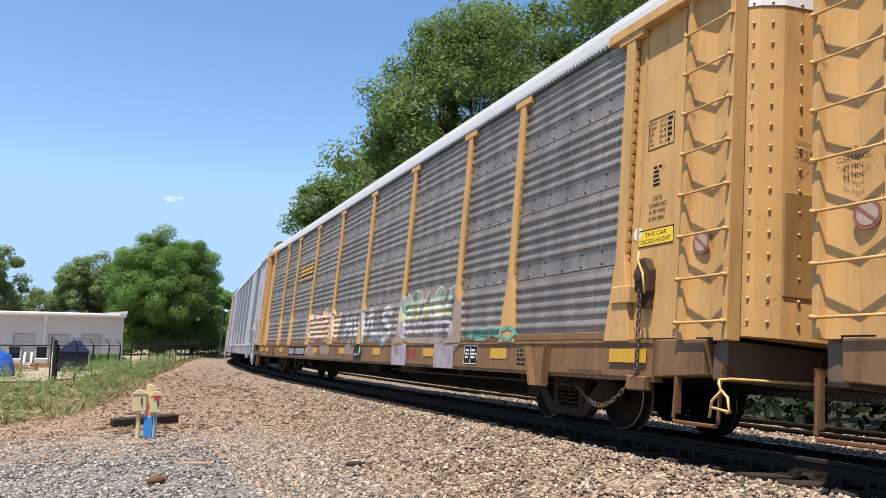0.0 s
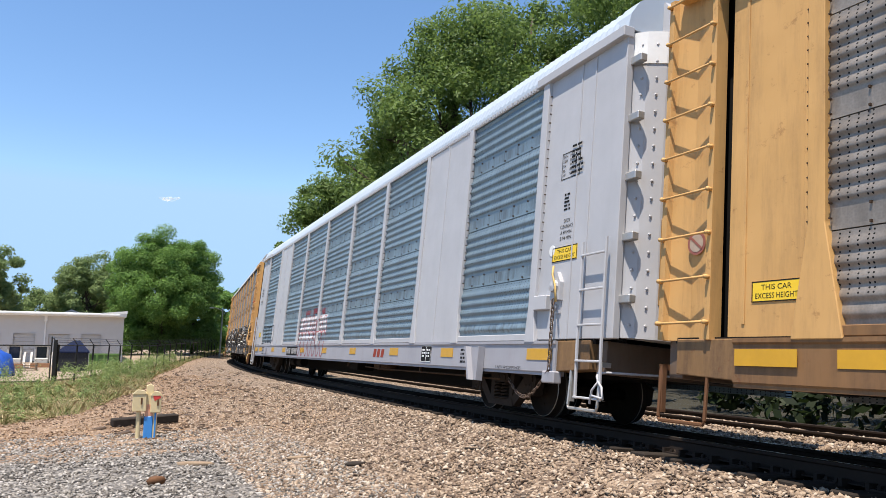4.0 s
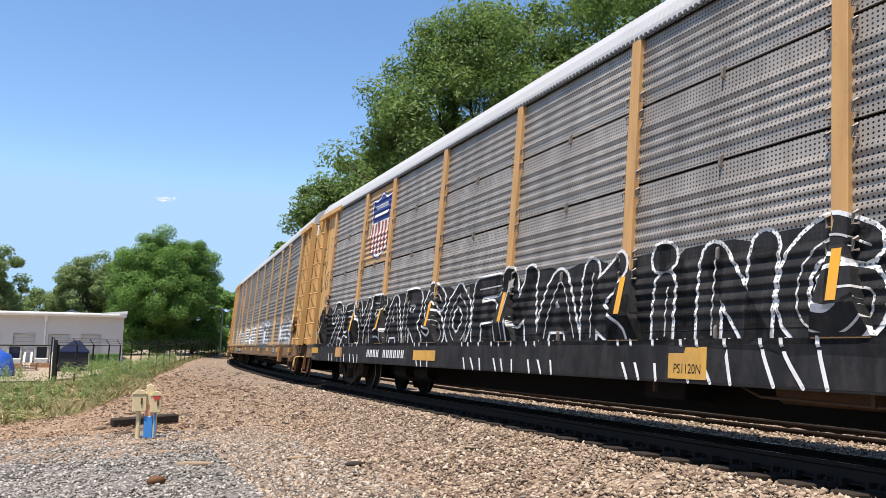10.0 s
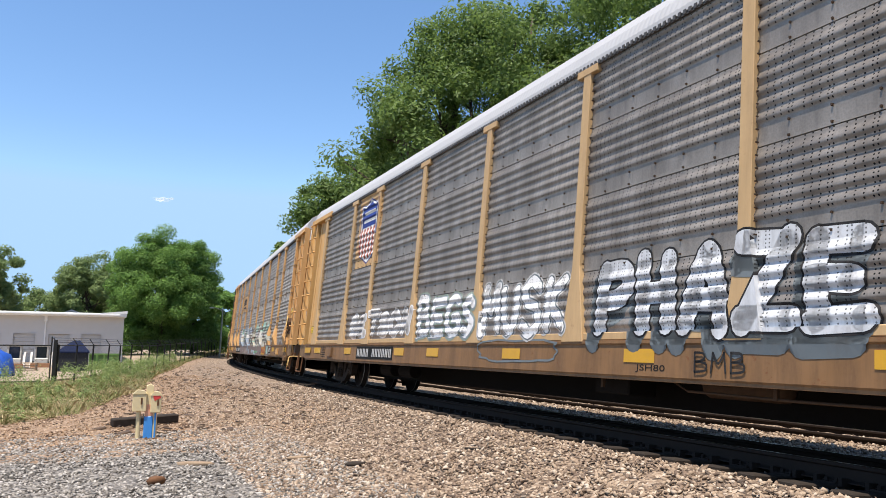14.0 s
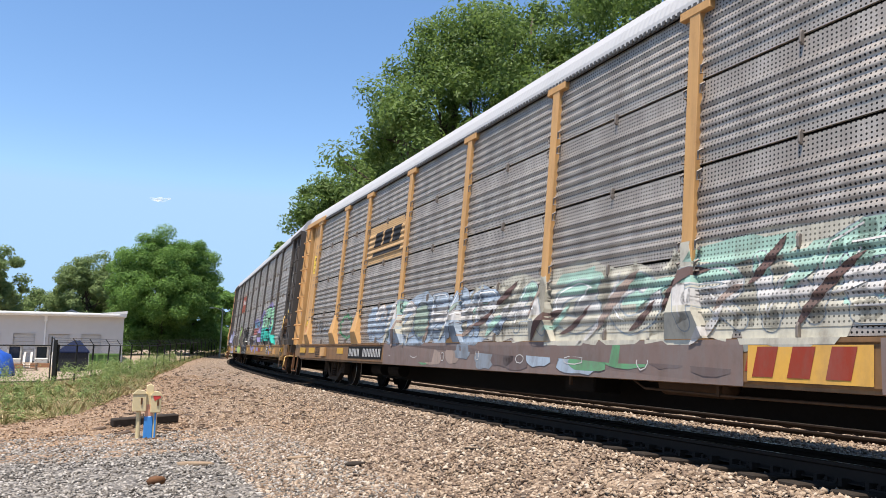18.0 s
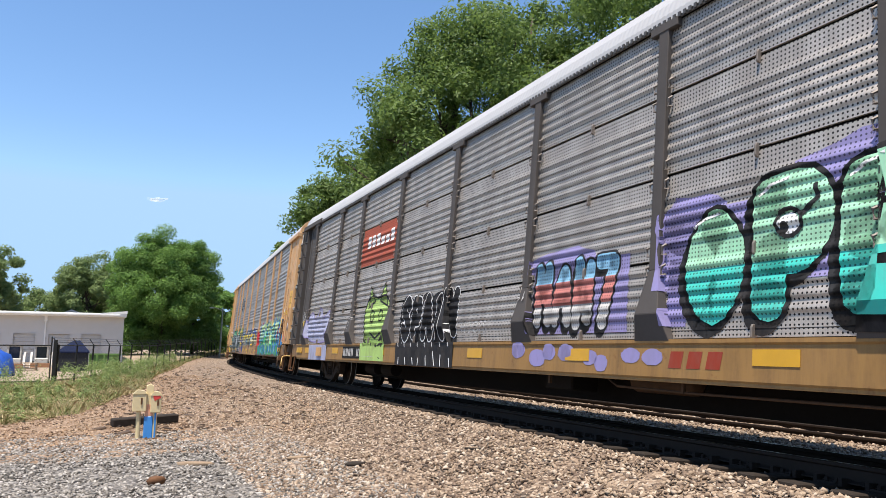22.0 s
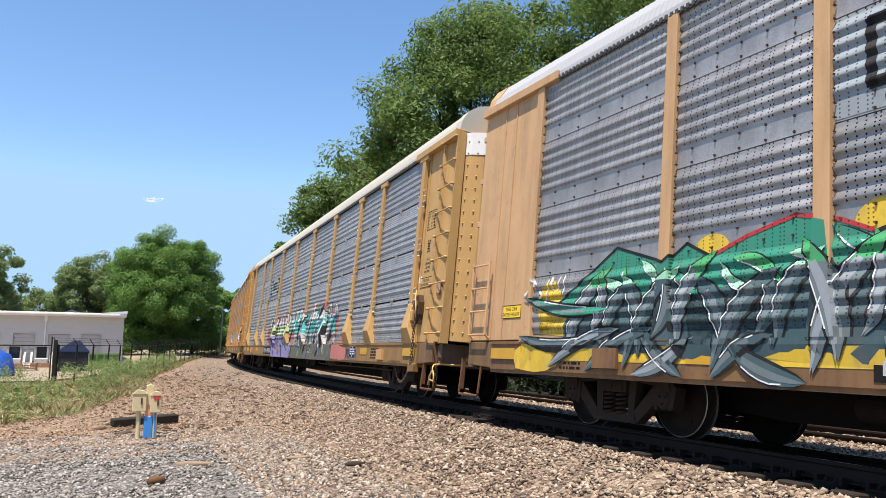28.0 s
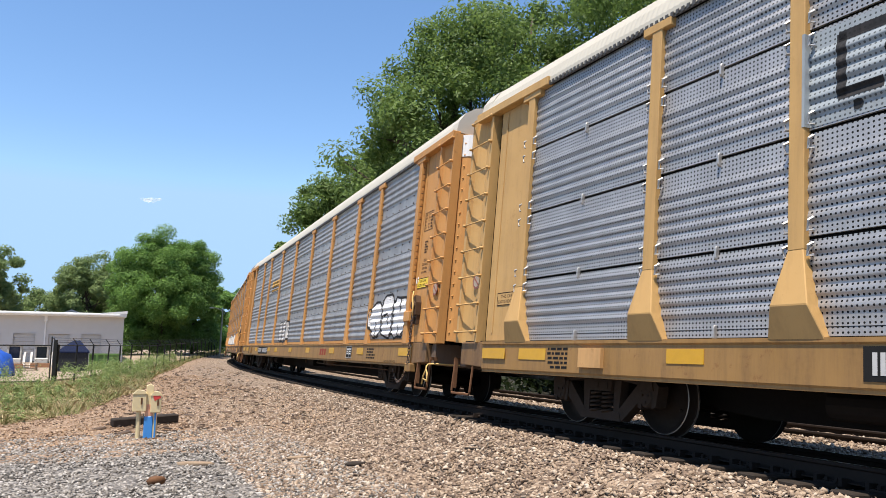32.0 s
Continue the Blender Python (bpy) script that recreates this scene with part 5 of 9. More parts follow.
    s["door_leaf"] = Geo().prism([(-13.76, y), (-13.98, y - 0.02), (-14.0, y - 0.16), (-13.78, y - 0.17)], lambda p, q, d: (p, q, d), 1.12, 5.0).mesh("door_leaf", [UNDER], bevel=0.006)
    s["leaf_band"] = Geo().prism([(-13.757, y + 0.003), (-13.984, y - 0.018), (-14.004, y - 0.163), (-13.79, y - 0.172)], lambda p, q, d: (p, q, d), 4.55, 4.92).mesh("leaf_band", [UNDER])
    g = Geo()
    for y, xo in ((1.34, -13.785), (1.20, -13.90), (0.92, -14.01), (0.70, -14.055)):
        z = 1.25
        while z < 4.9:
            g.lathe([(0.0, -0.018), (0.014, -0.014), (0.023, 0.0)], lambda a, b, o, y=y, z=z, xo=xo: (xo + o, y + a, z + b), 6)
            z += 0.22
    s["rivets"] = g.mesh("rivet_rows", [UNDER])
    g = Geo().prism([(-13.978, 1.085), (-14.052, 0.77), (-14.03, 0.765), (-13.956, 1.08)], lambda p, q, d: (p, q, d), 1.5, 2.55)
    s["hatch"] = g.mesh("door_recess", [UNDER], bevel=0.01)
    # running gear
    g = Geo().box(-0.36, 0.36, -0.95, 0.95, 0.40, 0.62).box(-0.2, 0.2, -1.0, 1.0, 0.30, 0.42)
    s["bolster"] = g.mesh("truck", [UNDER], bevel=0.03)
    flat = lambda p, q, d: (p, d, q)
    g = Geo().prism([(-0.98, 0.60), (-0.40, 0.70), (0.40, 0.70), (0.98, 0.60), (0.98, 0.53), (0.40, 0.60), (-0.40, 0.60), (-0.98, 0.53)], flat, -0.06, 0.06)   # top chord
    g.prism([(-0.42, 0.10), (0.42, 0.10), (0.38, 0.21), (-0.38, 0.21)], flat, -0.08, 0.08)   # spring seat
    for k in (-1, 1):
        g.prism([(k * 0.25, 0.20), (k * 0.36, 0.20), (k * 0.40, 0.64), (k * 0.26, 0.64)], flat, -0.055, 0.065)   # column
        g.prism([(k * 0.36, 0.10), (k * 0.42, 0.10), (k * 0.86, 0.46), (k * 0.80, 0.60), (k * 0.70, 0.56), (k * 0.36, 0.24)], flat, -0.06, 0.07)   # leg
        g.prism([(k * 0.74, 0.30), (k * 0.80, 0.28), (k * 0.80, 0.55), (k * 0.72, 0.56)], flat, -0.07, 0.085)
        g.prism([(k * 0.99, 0.29), (k * 1.06, 0.32), (k * 1.10, 0.56), (k * 1.02, 0.62), (k * 0.97, 0.58)], flat, -0.07, 0.085)
        g.prism([(k * 0.78, 0.50), (k * 1.02, 0.50), (k * 0.99, 0.61), (k * 0.80, 0.61)], flat, -0.08, 0.10)   # pedestal roof
    g.box(-0.24, 0.24, -0.05, 0.10, 0.46, 0.60).box(-0.17, -0.03, 0.10, 0.112, 0.49, 0.57).box(0.03, 0.17, 0.10, 0.112, 0.49, 0.57)   # bolster end
    for x in (-0.89, 0.89):
        g.lathe([(0.0, 0.10), (0.10, 0.10), (0.125, 0.07), (0.125, -0.05)], lambda a, b, oo, x=x: (x + a, oo, 0.42 + b), 14)
        for k in range(3):
            t = k * 2.094 + 0.5
            g.box(x + 0.055 * math.cos(t) - 0.014, x + 0.055 * math.cos(t) + 0.014, 0.1, 0.118, 0.42 + 0.055 * math.sin(t) - 0.014, 0.42 + 0.055 * math.sin(t) + 0.014)
    s["side_frame"] = g.mesh("side_frame", [UNDER], bevel=0.012)
    g = Geo()
    pts = [(0.075 * math.cos(k * 0.7), 0.075 * math.sin(k * 0.7), 0.20 + 0.27 * k / 45) for k in range(46)]
    g.tube(pts, 0.017, 5)
    s["spring"] = g.mesh("coil_spring", [UNDER], True)
    g = Geo().tube([(0, -0.78, 0), (0, 0.78, 0)], 0.085, 10)
    for sgn in (1, -1):
        def on(a, b, o, sgn=sgn):
            return (a, sgn * (0.68 + o), b)
        g.lathe([(0.08, 0.10), (0.16, 0.105), (0.20, 0.07), (0.32, 0.05), (0.355, 0.075), (0.40, 0.135)], on, 32)
        g.lathe([(0.40, 0.135), (0.412, 0.135)], on, 32)
        g.lathe([(0.412, 0.135), (0.422, 0.130)], on, 32, 1)
        g.lathe([(0.422, 0.130), (0.425, 0.03), (0.445, 0.015)], on, 32)
        g.lathe([(0.445, 0.015), (0.452, 0.0), (0.45, -0.01)], on, 32, 1)
        g.lathe([(0.45, -0.01), (0.41, -0.015)], on, 32)
        g.lathe([(0.41, -0.015), (0.33, 0.0), (0.2, 0.0), (0.08, -0.04)], on, 32)
        for k in range(3):
            t = k * 2.094
            g.lathe([(0.0, 0.075), (0.022, 0.072), (0.026, 0.055)], lambda a, b, o, t=t: on(0.25 * math.cos(t) + a, 0.25 * math.sin(t) + b, o), 6)
    s["wheelset"] = g.mesh("wheelset", [UNDER, UNDER], True)
    # underframe
    g = Geo().prism([(-13.6, 1.0), (-13.6, 0.66), (-11.6, 0.62), (-8.4, 0.30), (8.4, 0.30), (11.6, 0.62), (13.6, 0.66), (13.6, 1.0)], lambda p, q, d: (p, d, q), -0.38, 0.38)
    for x in np.arange(-13, 13.1, 1.3):
        g.box(x - 0.05, x + 0.05, -1.46, 1.46, 0.78, 1.02)
    g.box(-13.6, 13.6, -1.48, 1.48, 1.02, 1.08)
    s["underframe"] = g.mesh("underframe", [UNDER])
    g = Geo().prism([(1.40, V_SILL0), (1.53, V_SILL0), (1.53, V_SILL0 + 0.03), (1.545, V_SILL0 + 0.05), (1.545, 1.0), (Y_SILL + 0.012, 1.02), (Y_SILL + 0.012, V_SILL1), (1.40, V_SILL1)], lambda p, q, d: (d, p, q), -12.78, 12.78)
    s["sill"] = g.mesh("side_sill", [UNDER])
    g = Geo().box(-13.75, 13.75, -1.55, -1.45, V_SILL0, V_SILL1)
    for a, b in zip(POSTS[:-1], POSTS[1:]):
        g.box(a, b, -1.52, -1.48, V_SILL1, V_EAVE)
    g.box(-13.6, -12.0, -1.48, -1.44, V_SILL1, V_EAVE).box(12.0, 13.6, -1.48, -1.44, V_SILL1, V_EAVE)
    s["far_wall"] = g.mesh("far_wall", [UNDER])
    s["brake_rod"] = Geo().tube([(-10.9, 1.38, 0.50), (-9.4, 1.37, 0.51), (-5.0, 1.36, 0.50), (-3.6, 1.34, 0.52), (-3.2, 1.2, 0.62)], 0.015, 6).mesh("brake_rod", [UNDER], True)
    g = Geo()
    g.box(-0.02, 0.02, 1.345, 1.385, 0.49, 0.63)
    s["rod_hanger"] = g.mesh("rod_hanger", [UNDER])
    g = Geo().tube([(-4.65, 1.0, 0.62), (-4.6, 1.0, 0.62), (-3.6, 1.0, 0.62), (-3.55, 1.0, 0.62)], [0.08, 0.15, 0.15, 0.08], 14)
    s["reservoir"] = g.mesh("air_reservoir", [UNDER], True)
    # chain links hanging from the hand brake
    g = Geo()

    def links(pts):
        for i, (a, b) in enumerate(zip(pts[:-1], pts[1:])):
            a, b = Vector(a), Vector(b)
            d = (b - a).normalized()
            sx = d.cross(Vector((0, 1, 0) if i % 2 else (1, 0.2, 0.1))).normalized() * 0.022
            e0, e1 = a - d * 0.012, b + d * 0.012
            ring = [e0 + sx * 0.6, a + sx, b + sx, e1 + sx * 0.6, e1 - sx * 0.6, b - sx, a - sx, e0 - sx * 0.6, e0 + sx * 0.6]
            g.tube(ring, 0.008, 4)
    links([(-12.45, 1.60, 1.6 - 0.055 * k) for k in range(18)])
    links([(-12.40 + 0.08 * k, 1.58 - 0.01 * k, 0.66 - 0.30 * math.sin(math.pi * k / 18) - 0.008 * k) for k in range(19)])
    s["chain"] = g.mesh("brake_chain", [UNDER], True)
    g = Geo()
    g.prism([(-12.56, 1.60), (-12.33, 1.60), (-12.31, 1.82), (-12.38, 1.96), (-12.47, 1.98), (-12.56, 1.84)], lambda p, q, d: (p, d, q), 1.475, 1.58)
    g.lathe([(0.0, 0.06), (0.07, 0.05), (0.09, 0.0)], lambda a, b, o: (-12.43 + a, 1.58 + o, 1.78 + b), 12)
    g.prism([(-12.54, 1.42), (-12.33, 1.42), (-12.33, 1.60), (-12.54, 1.60)], lambda p, q, d: (p, d, q), 1.475, 1.54)
    g.lathe([(0.0, 0.02), (0.05, 0.02), (0.055, 0.0)], lambda a, b, o: (-12.40 + a, 1.54 + o, 1.50 + b), 10)
    s["brake_lever"] = Geo().tube([(-12.40, 1.60, 2.06), (-12.42, 1.62, 1.94), (-12.54, 1.64, 1.78), (-12.60, 1.65, 1.56)], 0.015, 6).mesh("brake_lever", [UNDER], True)
    s["hand_brake"] = g.mesh("hand_brake", [UNDER], bevel=0.008)
    s["brake_bracket"] = Geo().box(-12.25, -11.9, 1.475, 1.60, 1.48, 1.68).mesh("brake_bracket", [UNDER], bevel=0.01)
    s["chain_box"] = Geo().box(-12.58, -12.27, 1.47, 1.60, 0.50, 0.66).mesh("chain_box", [UNDER], bevel=0.015)
    # end details
    for end in (-1, 1):
        g = Geo()
        x = end * 13.45
        g.tube([(x - 0.32, 1.5, 0.78), (x - 0.32, 1.53, 0.26), (x - 0.30, 1.53, 0.22), (x + 0.30, 1.53, 0.22), (x + 0.32, 1.53, 0.26), (x + 0.32, 1.5, 0.78)], 0.02, 6)
        g.box(x + 0.29, x + 0.35, 1.46, 1.515, 0.30, 0.80)
        g.box(x - 0.35, x - 0.29, 1.38, 1.515, 0.74, 0.80).box(x + 0.29, x + 0.35, 1.38, 1.515, 0.74, 0.80)
        s["step", end] = g.mesh("sill_step", [UNDER])
        g = Geo().prism([(end * 12.78, 0.66), (end * 13.54, 0.70), (end * 13.54, V_SILL1), (end * 12.78, V_SILL1)], lambda p, q, d: (p, d, q), 1.28, 1.525)
        s["sill_end", end] = g.mesh("sill_end", [UNDER], bevel=0.01)
        g = Geo().box(min(end * 13.4, end * 14.0), max(end * 13.4, end * 14.0), -0.16, 0.16, 0.72, 0.98)
        g.prism([(end * 13.95, -0.16), (end * 14.27, -0.2), (end * 14.30, 0.0), (end * 14.18, 0.04), (end * 14.16, 0.18), (end * 13.95, 0.16)], lambda p, q, d: (p, q, d), 0.68, 1.0)
        s["coupler", end] = g.mesh("coupler", [UNDER], bevel=0.015)
        g = Geo().box(min(end * 13.55, end * 13.75), max(end * 13.55, end * 13.75), -1.42, 1.42, 0.66, 1.06)
        s["end_sill", end] = g.mesh("end_sill", [UNDER], bevel=0.01)
        g = Geo().box(min(end * 11.55, end * 13.74), max(end * 11.55, end * 13.74), 1.44, 1.60, 4.86, 5.0)
        s["eave_cap", end] = g.mesh("eave_cap", [UNDER], bevel=0.01)
        g = Geo().prism([(1.53, 4.98), (1.49, 5.19), (1.37, 5.38), (1.18, 5.51), (0.85, 5.59), (0.4, 5.64), (0, 5.655), (-0.4, 5.64), (-0.85, 5.59), (-1.18, 5.51), (-1.37, 5.38), (-1.49, 5.19), (-1.53, 4.98)], lambda p, q, d: (d, p, q), min(end * 13.4, end * 13.72), max(end * 13.4, end * 13.72))
        s["roof_end", end] = g.mesh("roof_end", [UNDER])
        e = end
        g = Geo().tube([(e * 14.12, 0.2, 0.72), (e * 14.0, 0.8, 0.70), (e * 13.82, 1.44, 0.68), (e * 13.80, 1.56, 0.66), (e * 13.84, 1.60, 0.62), (e * 13.90, 1.62, 0.56), (e * 13.78, 1.62, 0.46), (e * 13.76, 1.63, 0.30)], 0.015, 7)
        g.tube([(e * 13.90, 1.62, 0.56), (e * 13.99, 1.63, 0.50), (e * 14.02, 1.63, 0.38), (e * 13.98, 1.63, 0.36)], 0.015, 7)
        g.tube([(e * 13.76, 1.62, 0.40), (e * 14.02, 1.62, 0.37)], 0.014, 7)
        s["lever", end] = g.mesh("uncoupling_lever", [UNDER], True)
    return s


CHAIN = plain("rusty_chain_steel", (0.16, 0.11, 0.08), 0.55, 0.6, 0.3, 14)
BRAKE_DARK = plain("greasy_cast_iron", (0.085, 0.05, 0.03), 0.75, 0.0, 0.4, 9)
SHARED = shared_meshes()
WHEELS = []
WAGONS = []


def wagon(index, spec):
    """One covered car carrier with all its parts; built about its own middle."""
    car = thing("autorack_wagon", spec["label"], "railway wagon", "train of car carriers")
    S = SHARED
    du = spec.get("shift", 0.0)
    post_m, sheet = spec["post"], SHEET[spec["sheet"]]
    st = spec["style"]
    WAGONS.append((index, car))

    def put(name, key, mats, parent=car, label="", at=None):
        ob = part(name, S[key], mats, parent, label)
        if at is not None:
            ob.matrix_basis = at
        return ob
    off = pose(du, 0, 0)
    rng = random.Random(index * 7 + 1)
    put("underframe", "underframe", UNDER)
    put("side_sill", "sill", spec["sill"], label=spec.get("sill_label", ""))
    put("far_wall", "far_wall", sheet)
    put("roof", ("roof", spec.get("roof_kind", "fine")), spec["roof"], at=off, label="pale corrugated roof with a toothed eave")
    posts = spec.get("posts", POSTS)
    solid = spec.get("solid", {})
    for i, (a, b) in enumerate(zip(posts[:-1], posts[1:])):
        w = b - a - 0.10
        mid = (a + b) / 2 + du
        if i in solid:
            g = Geo().box(-w / 2 - 0.05, w / 2 + 0.05, Y_SHEET - 0.02, Y_SHEET + 0.045, V_SILL1, V_EAVE)
            ob = part("closed_panel", g, post_m, car, "smooth painted steel panel", bevel=0.006)
            ob.matrix_basis = pose(mid, 0, 0)
            part("seam_strip", Geo().box(-0.04, 0.04, Y_SHEET + 0.045, Y_SHEET + 0.054, V_SILL1, V_EAVE), post_m, ob)
            continue
        for row in range(4):
            ob = part("side_panel", panel_mesh(st, row, w), sheet, car)
            ob.matrix_basis = pose(mid, rng.uniform(-0.0015, 0.0005), SEAMS[row])
            if st == "B":
                for k in (0,):
                    clip = put("panel_clip", "clip", spec.get("clip", HOOK_STEEL), ob, at=pose(0, 0, -0.02))
        if st == "A" and spec.get("kick", True):
            g = Geo().box(-w / 2, w / 2, Y_SHEET - 0.01, Y_SHEET + 0.05, V_SILL1 + 0.006, V_PANEL)
            ob = part("lower_rail", g, spec.get("kick_m", post_m), car, bevel=0.008)
            ob.matrix_basis = pose(mid, 0, 0)
        else:
            g = Geo().box(-w / 2, w / 2, Y_SHEET - 0.03, Y_SHEET - 0.005, V_SILL1 + 0.016, V_PANEL - 0.006)
            ob = part("lower_rail", g, sheet if st == "B" else post_m, car)
            ob.matrix_basis = pose(mid, 0, 0)
    # added black boards give the end slots their unlit depth
    for end in (-1, 1):
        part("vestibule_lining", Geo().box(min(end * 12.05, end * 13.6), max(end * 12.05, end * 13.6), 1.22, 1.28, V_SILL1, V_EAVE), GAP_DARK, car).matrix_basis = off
    # added black backing: the wagon's dark inside, seen past the sheets
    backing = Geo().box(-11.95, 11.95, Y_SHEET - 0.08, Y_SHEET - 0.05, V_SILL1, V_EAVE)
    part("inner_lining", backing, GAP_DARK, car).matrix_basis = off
    for i, u in enumerate(posts):
        me, cap = S["post", spec.get("flare", "wide")]
        ob = part("post", me, post_m, car)
        ob.matrix_basis = pose(u + du, 0, 0)
        if spec.get("caps", True):
            part("post_cap", cap, post_m, ob)
    # strip whose black stands for the shade under the roof edge
    part("eave_gap_strip", Geo().box(-11.95, 11.95, Y_SHEET - 0.02, Y_SHEET + 0.03, V_EAVE - 0.012, V_EAVE + 0.03), GAP_DARK, car).matrix_basis = off
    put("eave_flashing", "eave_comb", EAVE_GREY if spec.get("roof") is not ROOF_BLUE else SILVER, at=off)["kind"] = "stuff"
    for end in (-1, 1):
        em = spec.get("end", post_m)
        put("end_sill", ("end_sill", end), SILL_DARK)
        put("sill_end", ("sill_end", end), spec.get("sill_end", SILL_GRIME), label="grimy end of the side sill")
        put("coupler", ("coupler", end), CAST)
        put("sill_step", ("step", end), spec.get("step", RUSTY))
        put("eave_cap", ("eave_cap", end), em, at=off)
        put("roof_end", ("roof_end", end), spec["roof"] if not spec.get("roof_end") else spec["roof_end"], at=off)
        if spec.get("ends") == "short":
            g = Geo().box(min(end * (abs(posts[0]) + 0.06), end * 13.72), max(end * (abs(posts[0]) + 0.06), end * 13.72), 1.42, 1.52, V_SILL1 + 0.02, V_EAVE)
            sh = part("end_sheet", g, em, car, bevel=0.008)
            sh.matrix_basis = off
            for q in (12.72, 13.05):
                part("seam_strip", Geo().box(end * q - 0.012, end * q + 0.012, 1.52, 1.532, V_SILL1 + 0.02, V_EAVE), em, sh)
            low, gap, count = (1.16, 0.37, 4) if spec.get("notice") else (0.36, 0.44, 5)
            high = low + gap * (count - 1) + 0.06
            rails = Geo()
            for q in (13.10, 13.62):
                rails.tube([(end * q, 1.535, low - 0.04), (end * q, 1.60, low), (end * q, 1.60, high)] if spec.get("notice") else [(end * q, 1.585, 0.34), (end * q, 1.60, 1.0), (end * q, 1.60, 2.3)], 0.022, 6)
            lad = part("short_ladder", rails, em, car)
            lad.matrix_basis = off
            for k in range(count):
                part("rung", Geo().tube([(end * 13.10, 1.61, low + gap * k), (end * 13.62, 1.61, low + gap * k)], 0.015, 6), em, lad)
            for k in range(5):
                part("door_hinge", Geo().box(min(end * 13.70, end * 13.92), max(end * 13.70, end * 13.92), 1.36, 1.46, 1.5 + 0.75 * k, 1.60 + 0.75 * k), GALV if end < 0 else em, car, bevel=0.01).matrix_basis = off
        else:
            cs = put("corner_sheet", "corner_sheet", em, at=pose(du + end * 12.53, 0, 0, 0, 0, 0))
            put("edge_strip", "corner_edge", em, cs)
            put("seam_strip", "corner_seam", em, cs)
            lx = -13.40 if end < 0 else 13.55
            lad = put("ladder_channel", ("ladder_back", "front" if end < 0 else "rear"), em, at=pose(lx + du, 0, 0), label="end ladder on a folded steel channel")
            z = 1.22
            while z < 4.9:
                put("rung", "rung", spec.get("rung", em), lad, at=pose(0, 0, z))
                z += 0.455
        if end < 0:
            put("uncoupling_lever", ("lever", end), spec.get("lever", LEVER), label="bent uncoupling lever")
    dm = spec.get("door", spec.get("end", post_m))
    for end in (0, 180):
        kind = spec.get("door_kind", "plain")
        # folding kind: black backing paints in the shade between the leaves
        door = put("end_door", ("door", kind), GAP_DARK if kind == "folding" else dm, at=pose(du, 0, 0, 0, 0, end))
        if kind == "folding":
            for k in range(6):
                put("door_leaf", "door_leaf", dm, door, at=pose(0, -0.235 * k, 0))
                put("leaf_band", "leaf_band", WHITE_PAINT, door, "white painted band", at=pose(0, -0.235 * k, 0))
        if kind == "plain":
            put("riveting", "rivets", dm, door)["kind"] = "stuff"
            put("door_recess", "hatch", spec.get("recess", SILL_TAN), door)
            band = Geo().prism([(-13.69, 1.425), (-13.84, 1.305), (-13.97, 1.105), (-14.06, 0.72), (-14.04, 0.70), (-13.95, 1.09), (-13.82, 1.29), (-13.68, 1.40)], lambda p, q, d: (p, q, d), 4.52, 4.94)
            part("door_band", band, WHITE_PAINT, door, "white painted band")
    put("hand_brake", "hand_brake", spec.get("brake", BRAKE_DARK), at=off, label="geared hand brake")
    put("brake_lever", "brake_lever", LEVER, at=off)
    put("brake_bracket", "brake_bracket", post_m, at=off)
    put("chain_box", "chain_box", spec["sill"], at=off)
    put("brake_chain", "chain", CHAIN, at=off)
    put("brake_rod", "brake_rod", BRAKE_DARK)
    for x in (-9.6, -7.4, -4.8, -2.1):
        put("rod_hanger", "rod_hanger", BRAKE_DARK, at=pose(x, 0, 0))
    put("air_reservoir", "reservoir", BRAKE_DARK)
    part("valve_box", Geo().box(-2.4, -1.7, 0.75, 1.2, 0.42, 0.8), UNDER, car, bevel=0.02)
    for q in (5.2, 6.4):
        part("brake_cylinder", Geo().tube([(q, 0.95, 0.5), (q + 0.7, 0.95, 0.5)], 0.14, 12), UNDER, car)
    for x, sgn in ((-TRUCK_X, 1), (TRUCK_X, -1)):
        tr = put("truck", "bolster", CAST, at=pose(x, 0, 0, 0, 0, sgn * math.degrees(TRUCK * K) * 0.5))
        for y in (1.0, -1.0):
            put("side_frame", "side_frame", SIDE_CAST, tr, at=pose(0, y, 0, 0, 0, 0 if y > 0 else 180))
            for dx in (-0.115, 0.115):
                put("coil_spring", "spring", SIDE_CAST, tr, at=pose(dx, y + (0.04 if y > 0 else -0.04), 0))
        for dx in (-0.89, 0.89):
            w = put("wheelset", "wheelset", [WHEEL, TREAD], tr, at=pose(dx, 0, 0.425))
            WHEELS.append((index, w, dx))
    return car


g = Geo().prism([(Y_SHEET - 0.01, 0.06), (Y_SHEET + 0.03, 0.06), (Y_SHEET + 0.045, 0.03), (Y_SHEET + 0.045, -0.07), (Y_SHEET + 0.02, -0.09), (Y_SHEET - 0.01, -0.09)], lambda p, q, d: (d, p, q), -0.014, 0.014)
SHARED["clip"] = g.mesh("panel_clip", [UNDER], bevel=0.005)

